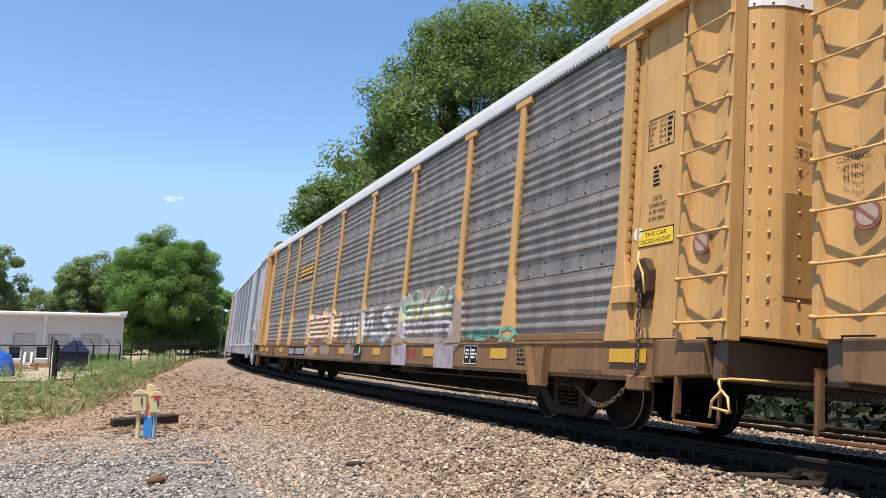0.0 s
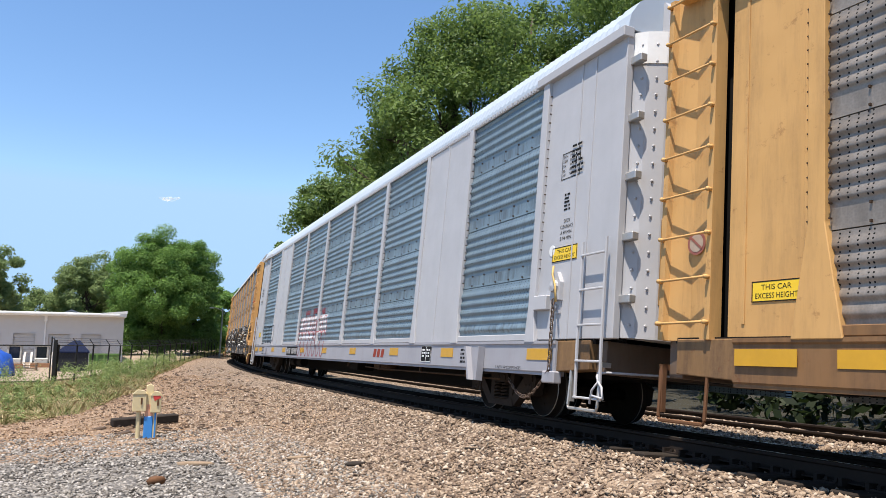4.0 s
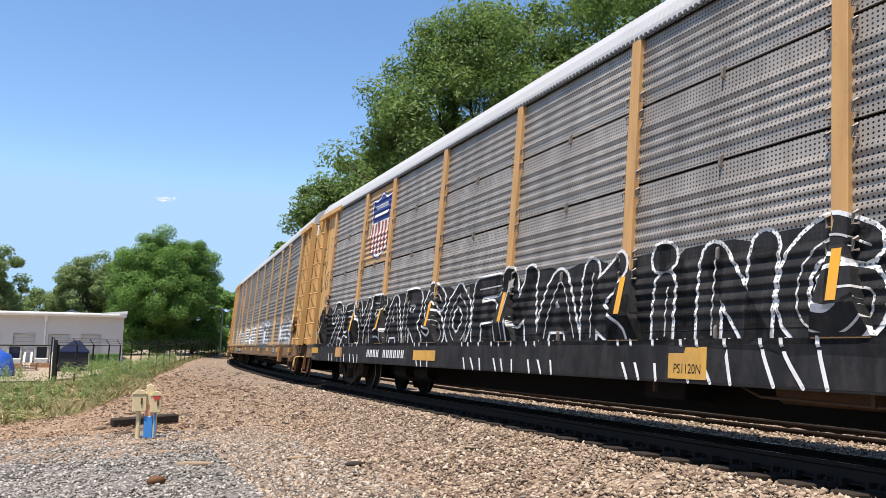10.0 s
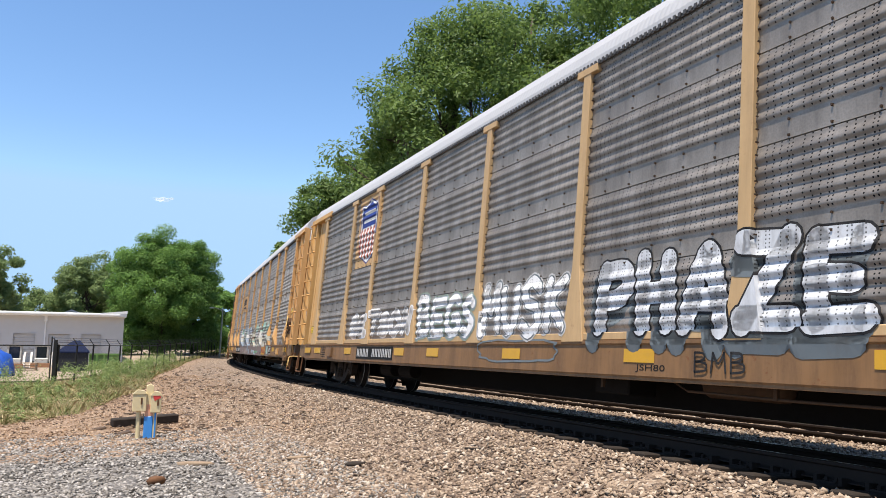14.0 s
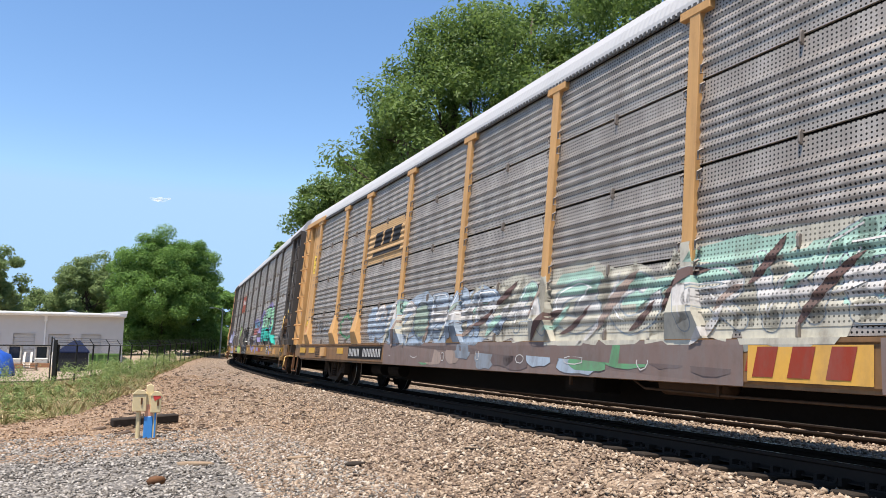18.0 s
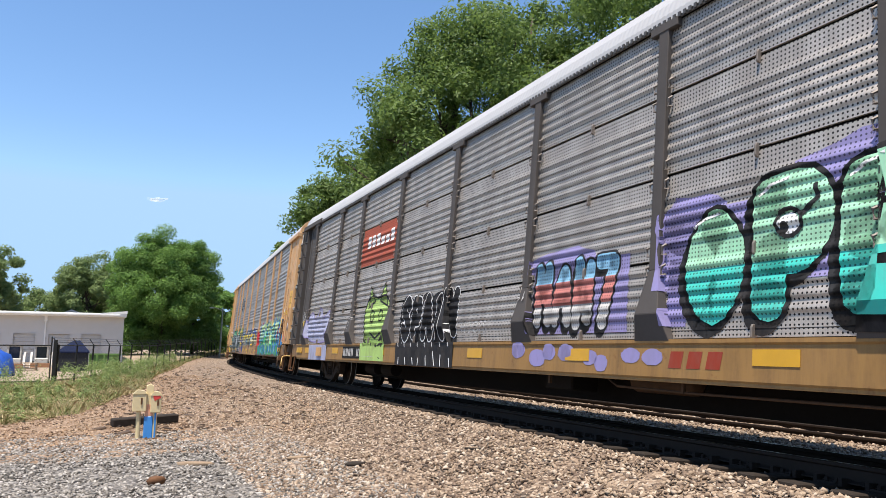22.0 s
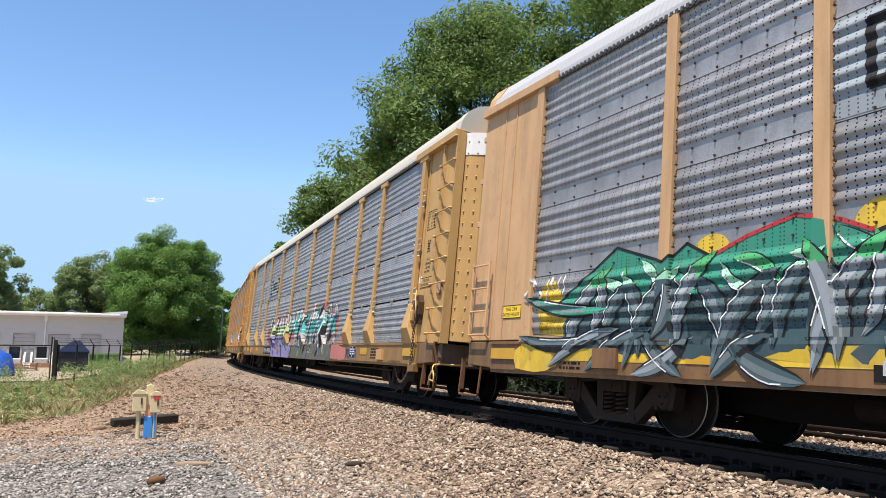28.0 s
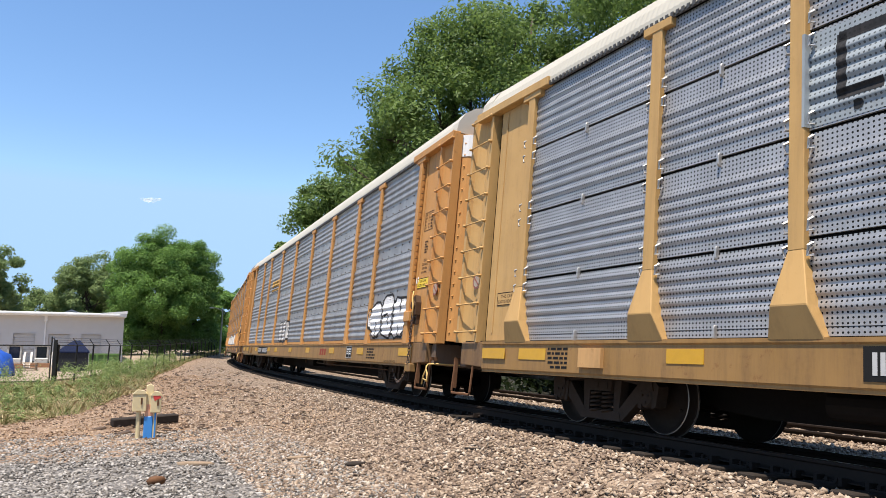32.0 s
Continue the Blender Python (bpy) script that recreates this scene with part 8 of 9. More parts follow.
        # torn sheet ends and hooks along the posts
        for p0 in spec.get("posts", POSTS):
            for z in SEAMS[1:4]:
                for sgn in (-1, 1):
                    for dz in (-0.13, 0.10):
                        h = part("sheet_hook", HOOKS[sgn], spec.get("hook", HOOK_STEEL), car)
                        h.matrix_basis = pose(du + p0 + sgn * 0.125, 0, z + dz)


HOOKS = {q: Geo().tube([(-0.03, Y_SHEET + 0.02, -0.05), (0, Y_SHEET + 0.065, -0.06), (0.012 * q, Y_SHEET + 0.07, 0.03), (-0.03, Y_SHEET + 0.03, 0.06)], 0.016, 5).mesh("sheet_hook", [UNDER]) for q in (-1, 1)}
SIGN_RED = plain("sign_faded_red", (0.30, 0.10, 0.07), 0.5, 0, 0.3, 20, 0)
DISC = plain("sign_faded_centre", (0.42, 0.32, 0.24), 0.5, 0, 0.3, 20, 0)


def shield(car, spec, u0, u1):
    """A striped shield on a painted background: plain shapes only."""
    drape("logo_ground", [rect(u0, u1, 2.99, 4.86)], INK["tan"], car, spec, 0.003, "tan painted ground")
    w = u0 - u1
    m = (u0 + u1) / 2
    s = w * 0.36
    out = lambda e: [(m + s + e, 4.60 + e * 0.6), (m + s * 0.55, 4.52 + e), (m, 4.66 + e), (m - s * 0.55, 4.52 + e), (m - s - e, 4.60 + e * 0.6), (m - s * 0.92 - e, 4.1), (m - s * 1.02 - e, 3.7), (m - s * 0.75 - e, 3.32 - e * 0.5), (m, 3.14 - e), (m + s * 0.75 + e, 3.32 - e * 0.5), (m + s * 1.02 + e, 3.7), (m + s * 0.92 + e, 4.1)]
    drape("shield_rim", [out(0.09)], INK["navy"], car, spec, 0.0045, "navy shield rim")
    drape("shield_ground", [out(0.055)], INK["white"], car, spec, 0.006, "white shield edge")
    drape("shield_top", [[(m + s, 4.60), (m + s * 0.55, 4.52), (m, 4.66), (m - s * 0.55, 4.52), (m - s, 4.60), (m - s * 0.93, 4.02), (m + s * 0.93, 4.02)]], INK["navy"], car, spec, 0.008, "navy shield top")
    red = []
    for k in range(0, 11, 2):
        a, b = m + s - 2 * s * k / 11, m + s - 2 * s * (k + 1) / 11
        drop = 3.18 + 0.17 * (abs((a + b) / 2 - m) / s) ** 1.6
        red.append([(a, 3.99), (b, 3.99), (b, drop), (a, drop)])
    drape("shield_stripe", red, INK["brick"], car, spec, 0.008, "red stripes")
    drape("shield_band", [rect(m + s * 0.66, m - s * 0.66, 4.34, 4.42), rect(m + s * 0.74, m - s * 0.74, 4.14, 4.22)], INK["white"], car, spec, 0.0105, "pale bars")


def block_logo(car, spec, u0, u1, v0, v1, ground, ink):
    """A railway emblem drawn as plain block forms on its ground."""
    if ground:
        drape("logo_ground", [rect(u0, u1, v0, v1)], INK[ground], car, spec, 0.003, "painted logo ground")
    w, h = u0 - u1, v1 - v0
    x = lambda f: u0 - w * f
    z = lambda f: v0 + h * f
    p = [[(x(c), z(0.42)), (x(c + 0.19), z(0.42)), (x(c + 0.23), z(0.80)), (x(c + 0.04), z(0.80))] for c in (0.16, 0.40, 0.64)]
    p.append(rect(x(0.14), x(0.86), z(0.18), z(0.28)))
    if not ground:
        drape("emblem_shadow", [[(a - 0.05, b - 0.045) for a, b in q] for q in p], INK["black"], car, spec, 0.0045, "dark emblem edge")
    drape("emblem", p, INK[ink], car, spec, 0.007, "plain block emblem")


def bracket_logo(car, spec, u0, u1, v0, v1, ink="grey"):
    w, h = u0 - u1, v1 - v0
    drape("logo_ground", [rect(u0, u1, v0, v1)], INK["steel"], car, spec, 0.003, "grey painted ground")
    x = lambda f: u0 - w * f
    z = lambda f: v0 + h * f
    p = stroke([(x(0.3), z(0.85)), (x(0.14), z(0.85)), (x(0.14), z(0.25)), (x(0.28), z(0.25))], 0.1)
    p += stroke([(x(0.72), z(0.85)), (x(0.87), z(0.85)), (x(0.87), z(0.25)), (x(0.74), z(0.25))], 0.1)
    for k in range(3):
        c = 0.36 + 0.14 * k
        p += loop(blob(x(c), z(0.56), w * 0.05, h * 0.16, random.Random(k), 8, 3, 0), 0.07)
    for c in (0.2, 0.4, 0.6, 0.8):
        p.append(blob(x(c), z(0.1), 0.05, 0.05, random.Random(3), 8))
    drape("emblem", p, INK["black"], car, spec, 0.007, "plain bracketed emblem")


def decorate():
    for i, (car, sp) in enumerate(zip(CARS, SPECS)):
        stencils(i, car, sp)
    c, s = CARS[1], SPECS[1]
    block_logo(c, s, 6.9, 4.4, 3.05, 3.9, None, "gold")
    rng = random.Random(44)
    drape("graffiti_ground", [blob(3.2, 1.5, 1.1, 0.36, rng, 22, 3, 0.12), blob(1.5, 1.5, 0.9, 0.36, rng, 20, 3, 0.12)], INK["peach_light"], c, s, 0.003, "faded peach overspray")
    drape("graffiti_detail", shards(4.4, 0.6, 1.5, 2.2, 14, rng, 0.5), INK["peach_light"], c, s, 0.004)
    throw_up(c, s, "REPEN", 4.5, 0.5, 1.18, 2.05, 0.20, "peach_light", "grey_warm", 3, 0.022)
    curls = []
    for k in range(9):
        x = 4.3 - 0.5 * k
        curls += fat([smooth_path([(x, 1.02), (x - 0.12, 0.86), (x - 0.3, 0.72), (x - 0.42, 0.82)], 3)], 0.02)
    drape("graffiti_tag", curls, INK["brown_dark"], c, s, 0.006, "thin dark curls running over the sill")["kind"] = "stuff"
    drape("graffiti_ground", [blob(3.6, 0.86, 0.7, 0.16, rng, 18, 3, 0.2), blob(1.9, 0.88, 0.6, 0.13, rng, 18, 3, 0.2), blob(-0.6, 0.9, 0.5, 0.12, rng, 18, 3, 0.25)], INK["peach"], c, s, 0.003, "pale brown overspray on the sill")
    drape("graffiti_ground", [blob(-1.51, 0.84, 0.34, 0.2, rng, 20, 2, 0.04)], INK["black"], c, s, 0.022, "black painted disc on the sill")
    throw_up(c, s, "ASP", -1.26, -1.78, 0.74, 0.98, 0.06, "mint", "teal_bright", 12, 0.008, base=0.02)
    throw_up(c, s, "MVVLS", 0.1, -3.8, 1.10, 1.92, 0.15, "dull_white", "black", 5, 0.016, "slate_blue", (0.06, -0.08), None, "dull_white")
    drape("graffiti_ground", [blob(-5.8, 1.55, 1.45, 0.55, rng, 22, 3, 0.1), blob(-4.35, 1.3, 0.35, 0.5, rng, 16), blob(-7.25, 1.35, 0.45, 0.5, rng, 16)], INK["peach"], c, s, 0.003, "faded cream and pink overspray")
    throw_up(c, s, "GRASE", -4.4, -7.2, 1.2, 2.12, 0.2, None, "dull_white", 8, 0.04, None, (0, 0), ["lilac_faded", "cream", "pale_green"])
    drape("graffiti_detail", shards(-4.4, -7.3, 1.2, 2.15, 12, rng, 0.35), INK["teal_faded"], c, s, 0.0125)
    drape("graffiti_ground", [rect(-4.1, -5.0, 0.605, 1.04), rect(-6.5, -7.4, 0.605, 1.04)], INK["lilac_faded"], c, s, 0.003, "lilac overpaint on the sill")
    throw_up(c, s, "NEKO", -7.7, -9.6, 1.06, 1.3, 0.05, "teal_faded", "teal_faded", 9, 0.004)
    scribble(c, s, 8.9, 7.3, 1.3, 1.7, 3, "black", 3)
    c, s = CARS[2], SPECS[2]
    rng = random.Random(13)
    drape("graffiti_fill", [rect(3.76, 1.50, 1.18, 1.94), rect(1.1, 0.17, 1.34, 1.95)], INK["white_thin"], c, s, 0.004, "thin patch of white paint")
    tag = []
    n = 7
    for k in range(n):
        a, b = 3.87 - 3.76 * k / n, 3.87 - 3.76 * (k + 0.92) / n
        m, top = (a + b) / 2, 1.9 + rng.uniform(0, 0.1)
        tag += stroke(smooth_path([(a, 1.2), (a + 0.03, 1.6), (m, top), (b - 0.02, 1.6), (b, 1.2)]), 0.03)
        tag += stroke(smooth_path([(a + 0.05, 1.36), (m, 1.48), (b + 0.02, 1.34)]), 0.03)
        tag += stroke(smooth_path([(a, 1.25), (a - 0.05, 0.95), (m, 0.70), (b + 0.05, 0.85), (b, 1.2)]), 0.028)
        if k % 2:
            tag += stroke(smooth_path([(m + 0.08, 1.7), (m, 1.55), (m - 0.08, 1.72)]), 0.03)
    for text, a, b, z in (("WAHU", 3.2, 2.55, 2.0), ("ADREY", 2.12, 1.5, 2.02), ("HBG", 0.97, 0.55, 1.98)):
        step = (a - b) / len(text)
        for k, ch in enumerate(text):
            tag += fat(painted_letter(ch, a - step * k, a - step * (k + 0.8), z, z + 0.15), 0.028)
    drape("graffiti_tag", tag, INK["red_dark"], c, s, 0.007, "looping dark red spray lines")
    lettered(c, s, c, bars(-12.85, -13.15, 3.3, 3.75, 6, 21, 0.45) + bars(12.9, 12.5, 3.2, 3.6, 6, 22, 0.45) + bars(12.9, 12.5, 2.85, 3.05, 3, 23, 0.45), BLACK_PAINT, 1.5335, "ownership_stencil")
    bubble_piece(c, s, 11.3, 8.7, 1.12, 1.85, 4, None, "black", 15, None, 0.034, 0.05)
    c, s = CARS[3], SPECS[3]
    shield(c, s, 8.75, 6.95)
    drape("graffiti_ground", [blob(12.1, 1.5, 0.6, 0.55, random.Random(2), 20, 3), rect(12.3, -11.6, 0.62, 1.6)] + [blob(11.8 - 1.15 * k, 1.5, 0.74, 0.60, random.Random(k), 18, 3.0, 0.05) for k in range(21)], INK["black"], c, s, 0.003, "band of black spray paint")
    rng = random.Random(12)
    for k, ch in enumerate("25YEARSOFMAKiNGCULOOK"):
        u0 = 11.12 - k * 1.078
        low, top = 1.0 + 0.04 * ((k * 7) % 3), 2.02 - 0.05 * ((k * 5) % 3)
        e = 0.0014 * (k % 2)
        paths = painted_letter(ch, u0 - 0.10, u0 - 0.90, low, top, rng, 0.03, 0.05)
        for name, w, ink, lift in (("graffiti_letter", 0.402, "white", 0.0075), ("graffiti_letter_fill", 0.318, "black", 0.0105)):
            drape(name, clip_at(fat(paths, w), 1.064, True), INK[ink], c, s, lift + e)
        inner = [[(x - 0.05, z - 0.02) for x, z in smooth_path(p, 2)] for p in paths[:1]]
        drape("graffiti_echo_line", clip_at(fat(inner, 0.022), 1.1, True), INK["dull_white"], c, s, 0.0140 + e)
        tails = []
        for q, dq in ((0.06, 0.13), (0.45, 0.05), (0.90, 0.10)):
            if (k + int(q * 10)) % 4 != 3 and not 5.17 < u0 - q < 7.94:
                a = u0 - q
                tails += fat([smooth_path([(a, 1.055), (a - dq * 0.3, 0.9), (a - dq * (1.2 + 0.3 * (k % 3)), 0.615)], 3)], 0.042)
        if tails:
            drape("graffiti_tail", tails, INK["white"], c, s, 0.0110, "thin white lines running over the sill")["kind"] = "stuff"
    digit = [rect(7.74 - q, 7.74 - q - 0.055, 0.745, 0.93) for k in (0, 1, 2, 3, 5, 6, 7, 8, 9, 10) for q in (0.220 * k, 0.220 * k + 0.09)]
    drape("number_marking", digit, INK["white"], c, s, 0.016, "running number as plain white bars")["kind"] = "stuff"
    drape("sill_patch", [rect(-2.53, -3.10, 0.64, 0.985), rect(4.87, 3.79, 0.72, 0.985)], INK["gold"], c, s, 0.016, "gold stencil patches left bare on the black sill")
    lettered(c, s, c, word("PS1120N", -2.62, -3.02, 0.70, 0.80), BLACK_PAINT, 1.5635, "sill_stencil")
    tag = []
    for k, ch in enumerate("VEYOR"):
        a, z = 13.25 - 0.27 * k, 3.95 - 0.40 * k
        tag += fat(painted_letter(ch, a, a - 0.26, z - 0.1, z + 0.36), 0.028)
    for k, ch in enumerate("RICHET"):
        a = 12.25 - 0.16 * k
        tag += fat(painted_letter(ch, a, a - 0.11, 2.2 - 0.01 * k, 2.42), 0.022)
    tag += stroke([(12.95, 3.05), (12.75, 2.6), (12.86, 2.7)], 0.025) + stroke([(12.75, 2.6), (12.68, 2.74)], 0.025)
    drape("graffiti_tag", tag, INK["black"], c, s, 0.004, "thin black marker tag")
    drape("graffiti_ground", [blob(12.35, 1.5, 0.45, 0.35, random.Random(4), 16, 2, 0.15)], INK["dull_white"], c, s, 0.002, "pale overspray on the corner")
    drape("graffiti_tag", word("ESC", -9.7, -10.4, 2.16, 2.38), INK["black"], c, s, 0.006)
    for u in POSTS[1:-1]:
        drape("paint_flash", [rect(u + s["shift"] - 0.045, u + s["shift"] + 0.055, 1.36, 1.82)], INK["orange"], c, s, 0.017)
    tag = word("SPACE", -12.25, -12.86, 3.1, 3.36, 0.0, 1.0) + word("1993", -12.34, -12.84, 2.76, 3.0, 0.0, 1.0)
    drape("graffiti_tag", tag, INK["brick"], c, s, 0.006, "small dark red tag")
    c, s = CARS[4], SPECS[4]
    shield(c, s, 8.7, 6.9)
    throw_up(c, s, "GETSON", 8.5, 4.2, 1.18, 1.85, 0.17, "dull_white", "white", 21, 0.03)
    throw_up(c, s, "BEGS", 4.0, 1.3, 1.10, 2.0, 0.16, "white", "steel", 22, 0.025, None, (0, 0), None, "pale_green")
    throw_up(c, s, "MUSK", 1.15, -1.4, 1.12, 2.02, 0.16, "white", "grey", 26, 0.022, None, (0, 0), None, "dull_white")
    drape("graffiti_tag", loop(blob(-0.1, 0.92, 1.2, 0.16, random.Random(5), 24, 3, 0.1), 0.03), INK["grey"], c, s, 0.004)
    throw_up(c, s, "PHAZE", -2.0, -5.95, 1.06, 2.16, 0.25, "white_thin", "black", 23, 0.026, "grey", (0.10, -0.2))
    throw_up(c, s, "DHCSG", -9.45, -12.3, 1.06, 1.92, 0.20, "white_thin", "grey", 24, 0.03)
    scribble(c, s, -9.9, -11.9, 1.88, 2.0, 5, "dull_white", 25, 0.04)
    lettered(c, s, c, word("JSH80", -2.95, -3.45, 0.69, 0.78), BLACK_PAINT, 1.5478, "sill_stencil")
    drape("graffiti_tag", fat(painted_letter("B", -3.9, -4.1, 0.72, 0.92) + painted_letter("M", -4.15, -4.35, 0.72, 0.92) + painted_letter("B", -4.4, -4.6, 0.72, 0.92), 0.025), INK["black"], c, s, 0.0135)
    c, s = CARS[5], SPECS[5]
    block_logo(c, s, 6.98, 4.38, 2.99, 3.93, "tan", "black")
    sign = part("yellow_sign", Geo().box(12.12, 12.62, 1.476, 1.482, 3.28, 3.86), SIGN_YELLOW, c, "yellow sign with black lettering")
    lettered(c, s, sign, [rect(12.48, 12.26, 3.68, 3.78)] + word("Quality", 12.52, 12.22, 3.50, 3.63) + word("Auto Rack", 12.57, 12.17, 3.35, 3.46), BLACK_PAINT, 1.4835, "sign_lettering")
    rng = random.Random(77)
    drape("graffiti_ground", [blob(5.6 - 1.2 * k, 1.5, 0.85, 0.42 + 0.06 * (k % 3), random.Random(k + 60), 18, 3, 0.12) for k in range(5)], INK["sky_faded"], c, s, 0.003, "faded pale blue overspray")
    drape("graffiti_ground", [blob(0.2 - 1.2 * k, 1.52, 0.85, 0.45 + 0.07 * (k % 3), random.Random(k + 70), 22, 3.0, 0.2) for k in range(6)] + spikes(0.8, -6.8, 1.9, 0.22, 11, rng), INK["cream_faded"], c, s, 0.0035, "faded cream overspray")
    drape("graffiti_ground", [blob(x, z, r, 0.13, rng, 18, 2, 0.25) for x, z, r in ((4.2, 1.8, 0.4), (0.6, 1.7, 0.4), (-2.4, 1.9, 0.5), (-3.6, 1.6, 0.5), (-5.2, 1.95, 0.7), (-6.4, 1.8, 0.6), (-6.9, 1.4, 0.5))], INK["mint_faded"], c, s, 0.0045, "mint highlights")
    wild_piece(c, s, 6.0, 3.3, 1.16, 2.0, 3, ["sky_faded", "dull_white"], "rust", 31, None, 0.014, "white")
    drape("graffiti_fill", [blob(3.05, 1.5, 0.35, 0.32, rng, 18, 2.4, 0.05)], INK["pale_green"], c, s, 0.010)
    drape("graffiti_fill", [blob(3.9, 1.45, 0.4, 0.22, rng, 18, 2.4, 0.1)], INK["cream_faded"], c, s, 0.009)
    drape("graffiti_outline", loop(blob(3.05, 1.5, 0.37, 0.36, rng, 18, 2.4, 0.05), 0.035), INK["grey"], c, s, 0.012)
    wild_piece(c, s, 2.6, -0.2, 1.16, 2.05, 3, ["sky_faded", "dull_white", "sky_faded"], "brown_dark", 35, None, 0.012, "white")
    wild_piece(c, s, -0.6, -4.1, 1.16, 1.98, 3, ["cream_faded", "dull_white", "mint_faded"], "steel", 36, None, 0.03, "white")
    wild_piece(c, s, -4.3, -7.4, 1.16, 1.95, 3, ["cream_faded", "dull_white", "mint_faded"], "steel", 32, None, 0.02, "dull_white")
    blades(c, s, 5.8, 0.8, 1.2, 1.8, 12, ["sky_faded", "cream_faded", "pale_green", "peach"], "brown_dark", 33, 0.5, 0.10, 1.2, 0.008)
    blades(c, s, 0.6, -7.3, 1.2, 1.85, 20, ["brown_dark", "mint_faded", "brown_dark", "dull_white", "peach"], None, 38, 0.75, 0.13, 0.9)
    drape("graffiti_ground", [rect(5.0, -5.3, 0.605, 1.05), rect(-6.72, -7.75, 0.605, 1.05)], INK["mauve"], c, s, 0.003, "faded mauve overpaint on the sill")
    for k, ink in enumerate(("slate_blue", "green_faded", "peach", "slate_blue", "mauve_dark", "sky_faded", "green_faded", "mauve_dark")):
        drape("graffiti_patch", [blob(4.6 - 1.24 * k - 0.7 * q + rng.uniform(-0.2, 0.2), 0.84 + rng.uniform(-0.06, 0.06), rng.uniform(0.25, 0.5), rng.uniform(0.10, 0.17), rng, 18, 2.6, 0.12) for q in range(2)], INK[ink], c, s, 0.0055 + 0.0006 * k)
    rings = []
    for k in range(7):
        rings += loop(blob(4.6 - 1.4 * k, rng.uniform(0.78, 0.92), rng.uniform(0.05, 0.22), rng.uniform(0.05, 0.12), rng, 14, 2.2, 0.1), 0.014)
    drape("graffiti_tag", rings, INK["dull_white"], c, s, 0.0115, "thin pale looping lines on the sill")
    drape("graffiti_fill", [blob(-7.3, 0.85, 0.32, 0.17, rng, 16, 2.4, 0.2)], INK["mint_faded"], c, s, 0.008)
    drape("badge_ground", [rect(-5.36, -6.66, 0.66, 0.995)], INK["gold"], c, s, 0.018, "gold painted badge ground")
    drape("badge_mark", [[(q, 0.70), (q - 0.24, 0.70), (q - 0.30, 0.98), (q - 0.06, 0.98)] for q in (-5.42, -5.82, -6.22)], INK["oxide"], c, s, 0.022, "row of plain brick-red blocks")
    scribble(c, s, 11.6, 9.4, 1.3, 1.85, 7, "black", 34, 0.028)
    scribble(c, s, 11.2, 9.8, 1.3, 1.6, 4, "sky_faded", 37, 0.04)
    drape("graffiti_tag", loop(blob(8.2, 1.5, 0.5, 0.3, rng, 18, 2, 0.2), 0.07), INK["green_faded"], c, s, 0.004)
    drape("graffiti_tag", fat([p for k, ch in enumerate("GNCH") for p in painted_letter(ch, 12.55 - 0.15 * k, 12.43 - 0.15 * k, 1.42, 1.58)], 0.022), INK["red"], c, s, 0.004, "small red tag")
    scribble(c, s, -12.1, -12.9, 1.3, 1.9, 5, "dull_white", 99, 0.02)
    c, s = CARS[6], SPECS[6]
    drape("logo_ground", [rect(7.0, 4.36, 2.99, 3.94)], INK["brick"], c, s, 0.003, "brick-red painted panel")
    drape("emblem", [rect(6.55 - 0.33 * k, 6.32 - 0.33 * k, 3.42, 3.42 + (0.2 if k in (3, 4) else 0.3)) for k in range(6)], INK["white"], c, s, 0.007, "row of plain white blocks")
    rng = random.Random(5)
    body = blob(5.35, 1.55, 0.85, 0.62, random.Random(5), 24, 3.2, 0.08)
    ears = [[(6.0, 1.9), (5.9, 2.42), (5.55, 2.05)], [(5.2, 2.05), (4.9, 2.46), (4.65, 1.9)]]
    drape("graffiti_fill", [body, rect(6.2, 4.5, 0.66, 1.3)] + ears, INK["lime"], c, s, 0.004, "large lime-green painted shape")
    drape("graffiti_outline", loop(body, 0.05) + loop(ears[0], 0.04) + loop(ears[1], 0.04) + stroke([(5.7, 1.3), (5.35, 1.18), (5.0, 1.3)], 0.05) + loop(blob(5.65, 1.7, 0.13, 0.13, rng, 12, 2), 0.04) + loop(blob(5.05, 1.7, 0.13, 0.13, rng, 12, 2), 0.04) + shards(6.1, 4.6, 0.7, 1.2, 8, rng, 0.4), INK["black"], c, s, 0.0085)
    drape("graffiti_ground", [rect(3.75, 0.85, 0.605, 1.3)] + [blob(3.4 - 0.54 * k, 1.55, 0.36, 0.5, random.Random(k + 3), 18, 3.0, 0.04) for k in range(5)], INK["black"], c, s, 0.003, "black spray ground")
    throw_up(c, s, "SPAiN", 3.72, 0.88, 1.08, 2.1, 0.24, "black", "white", 63, 0.024)
    drape("graffiti_tail", [p for k in range(8) for p in fat([smooth_path([(3.6 - 0.36 * k, 1.05), (3.56 - 0.36 * k, 0.88), (3.54 - 0.36 * k - 0.05 * (k % 3), 0.63)], 3)], 0.03)], INK["white"], c, s, 0.010, "thin white lines running over the sill")["kind"] = "stuff"
    drape("graffiti_tag", word("HOOPS", 0.69, -0.27, 1.22, 1.42), INK["dull_white"], c, s, 0.006)
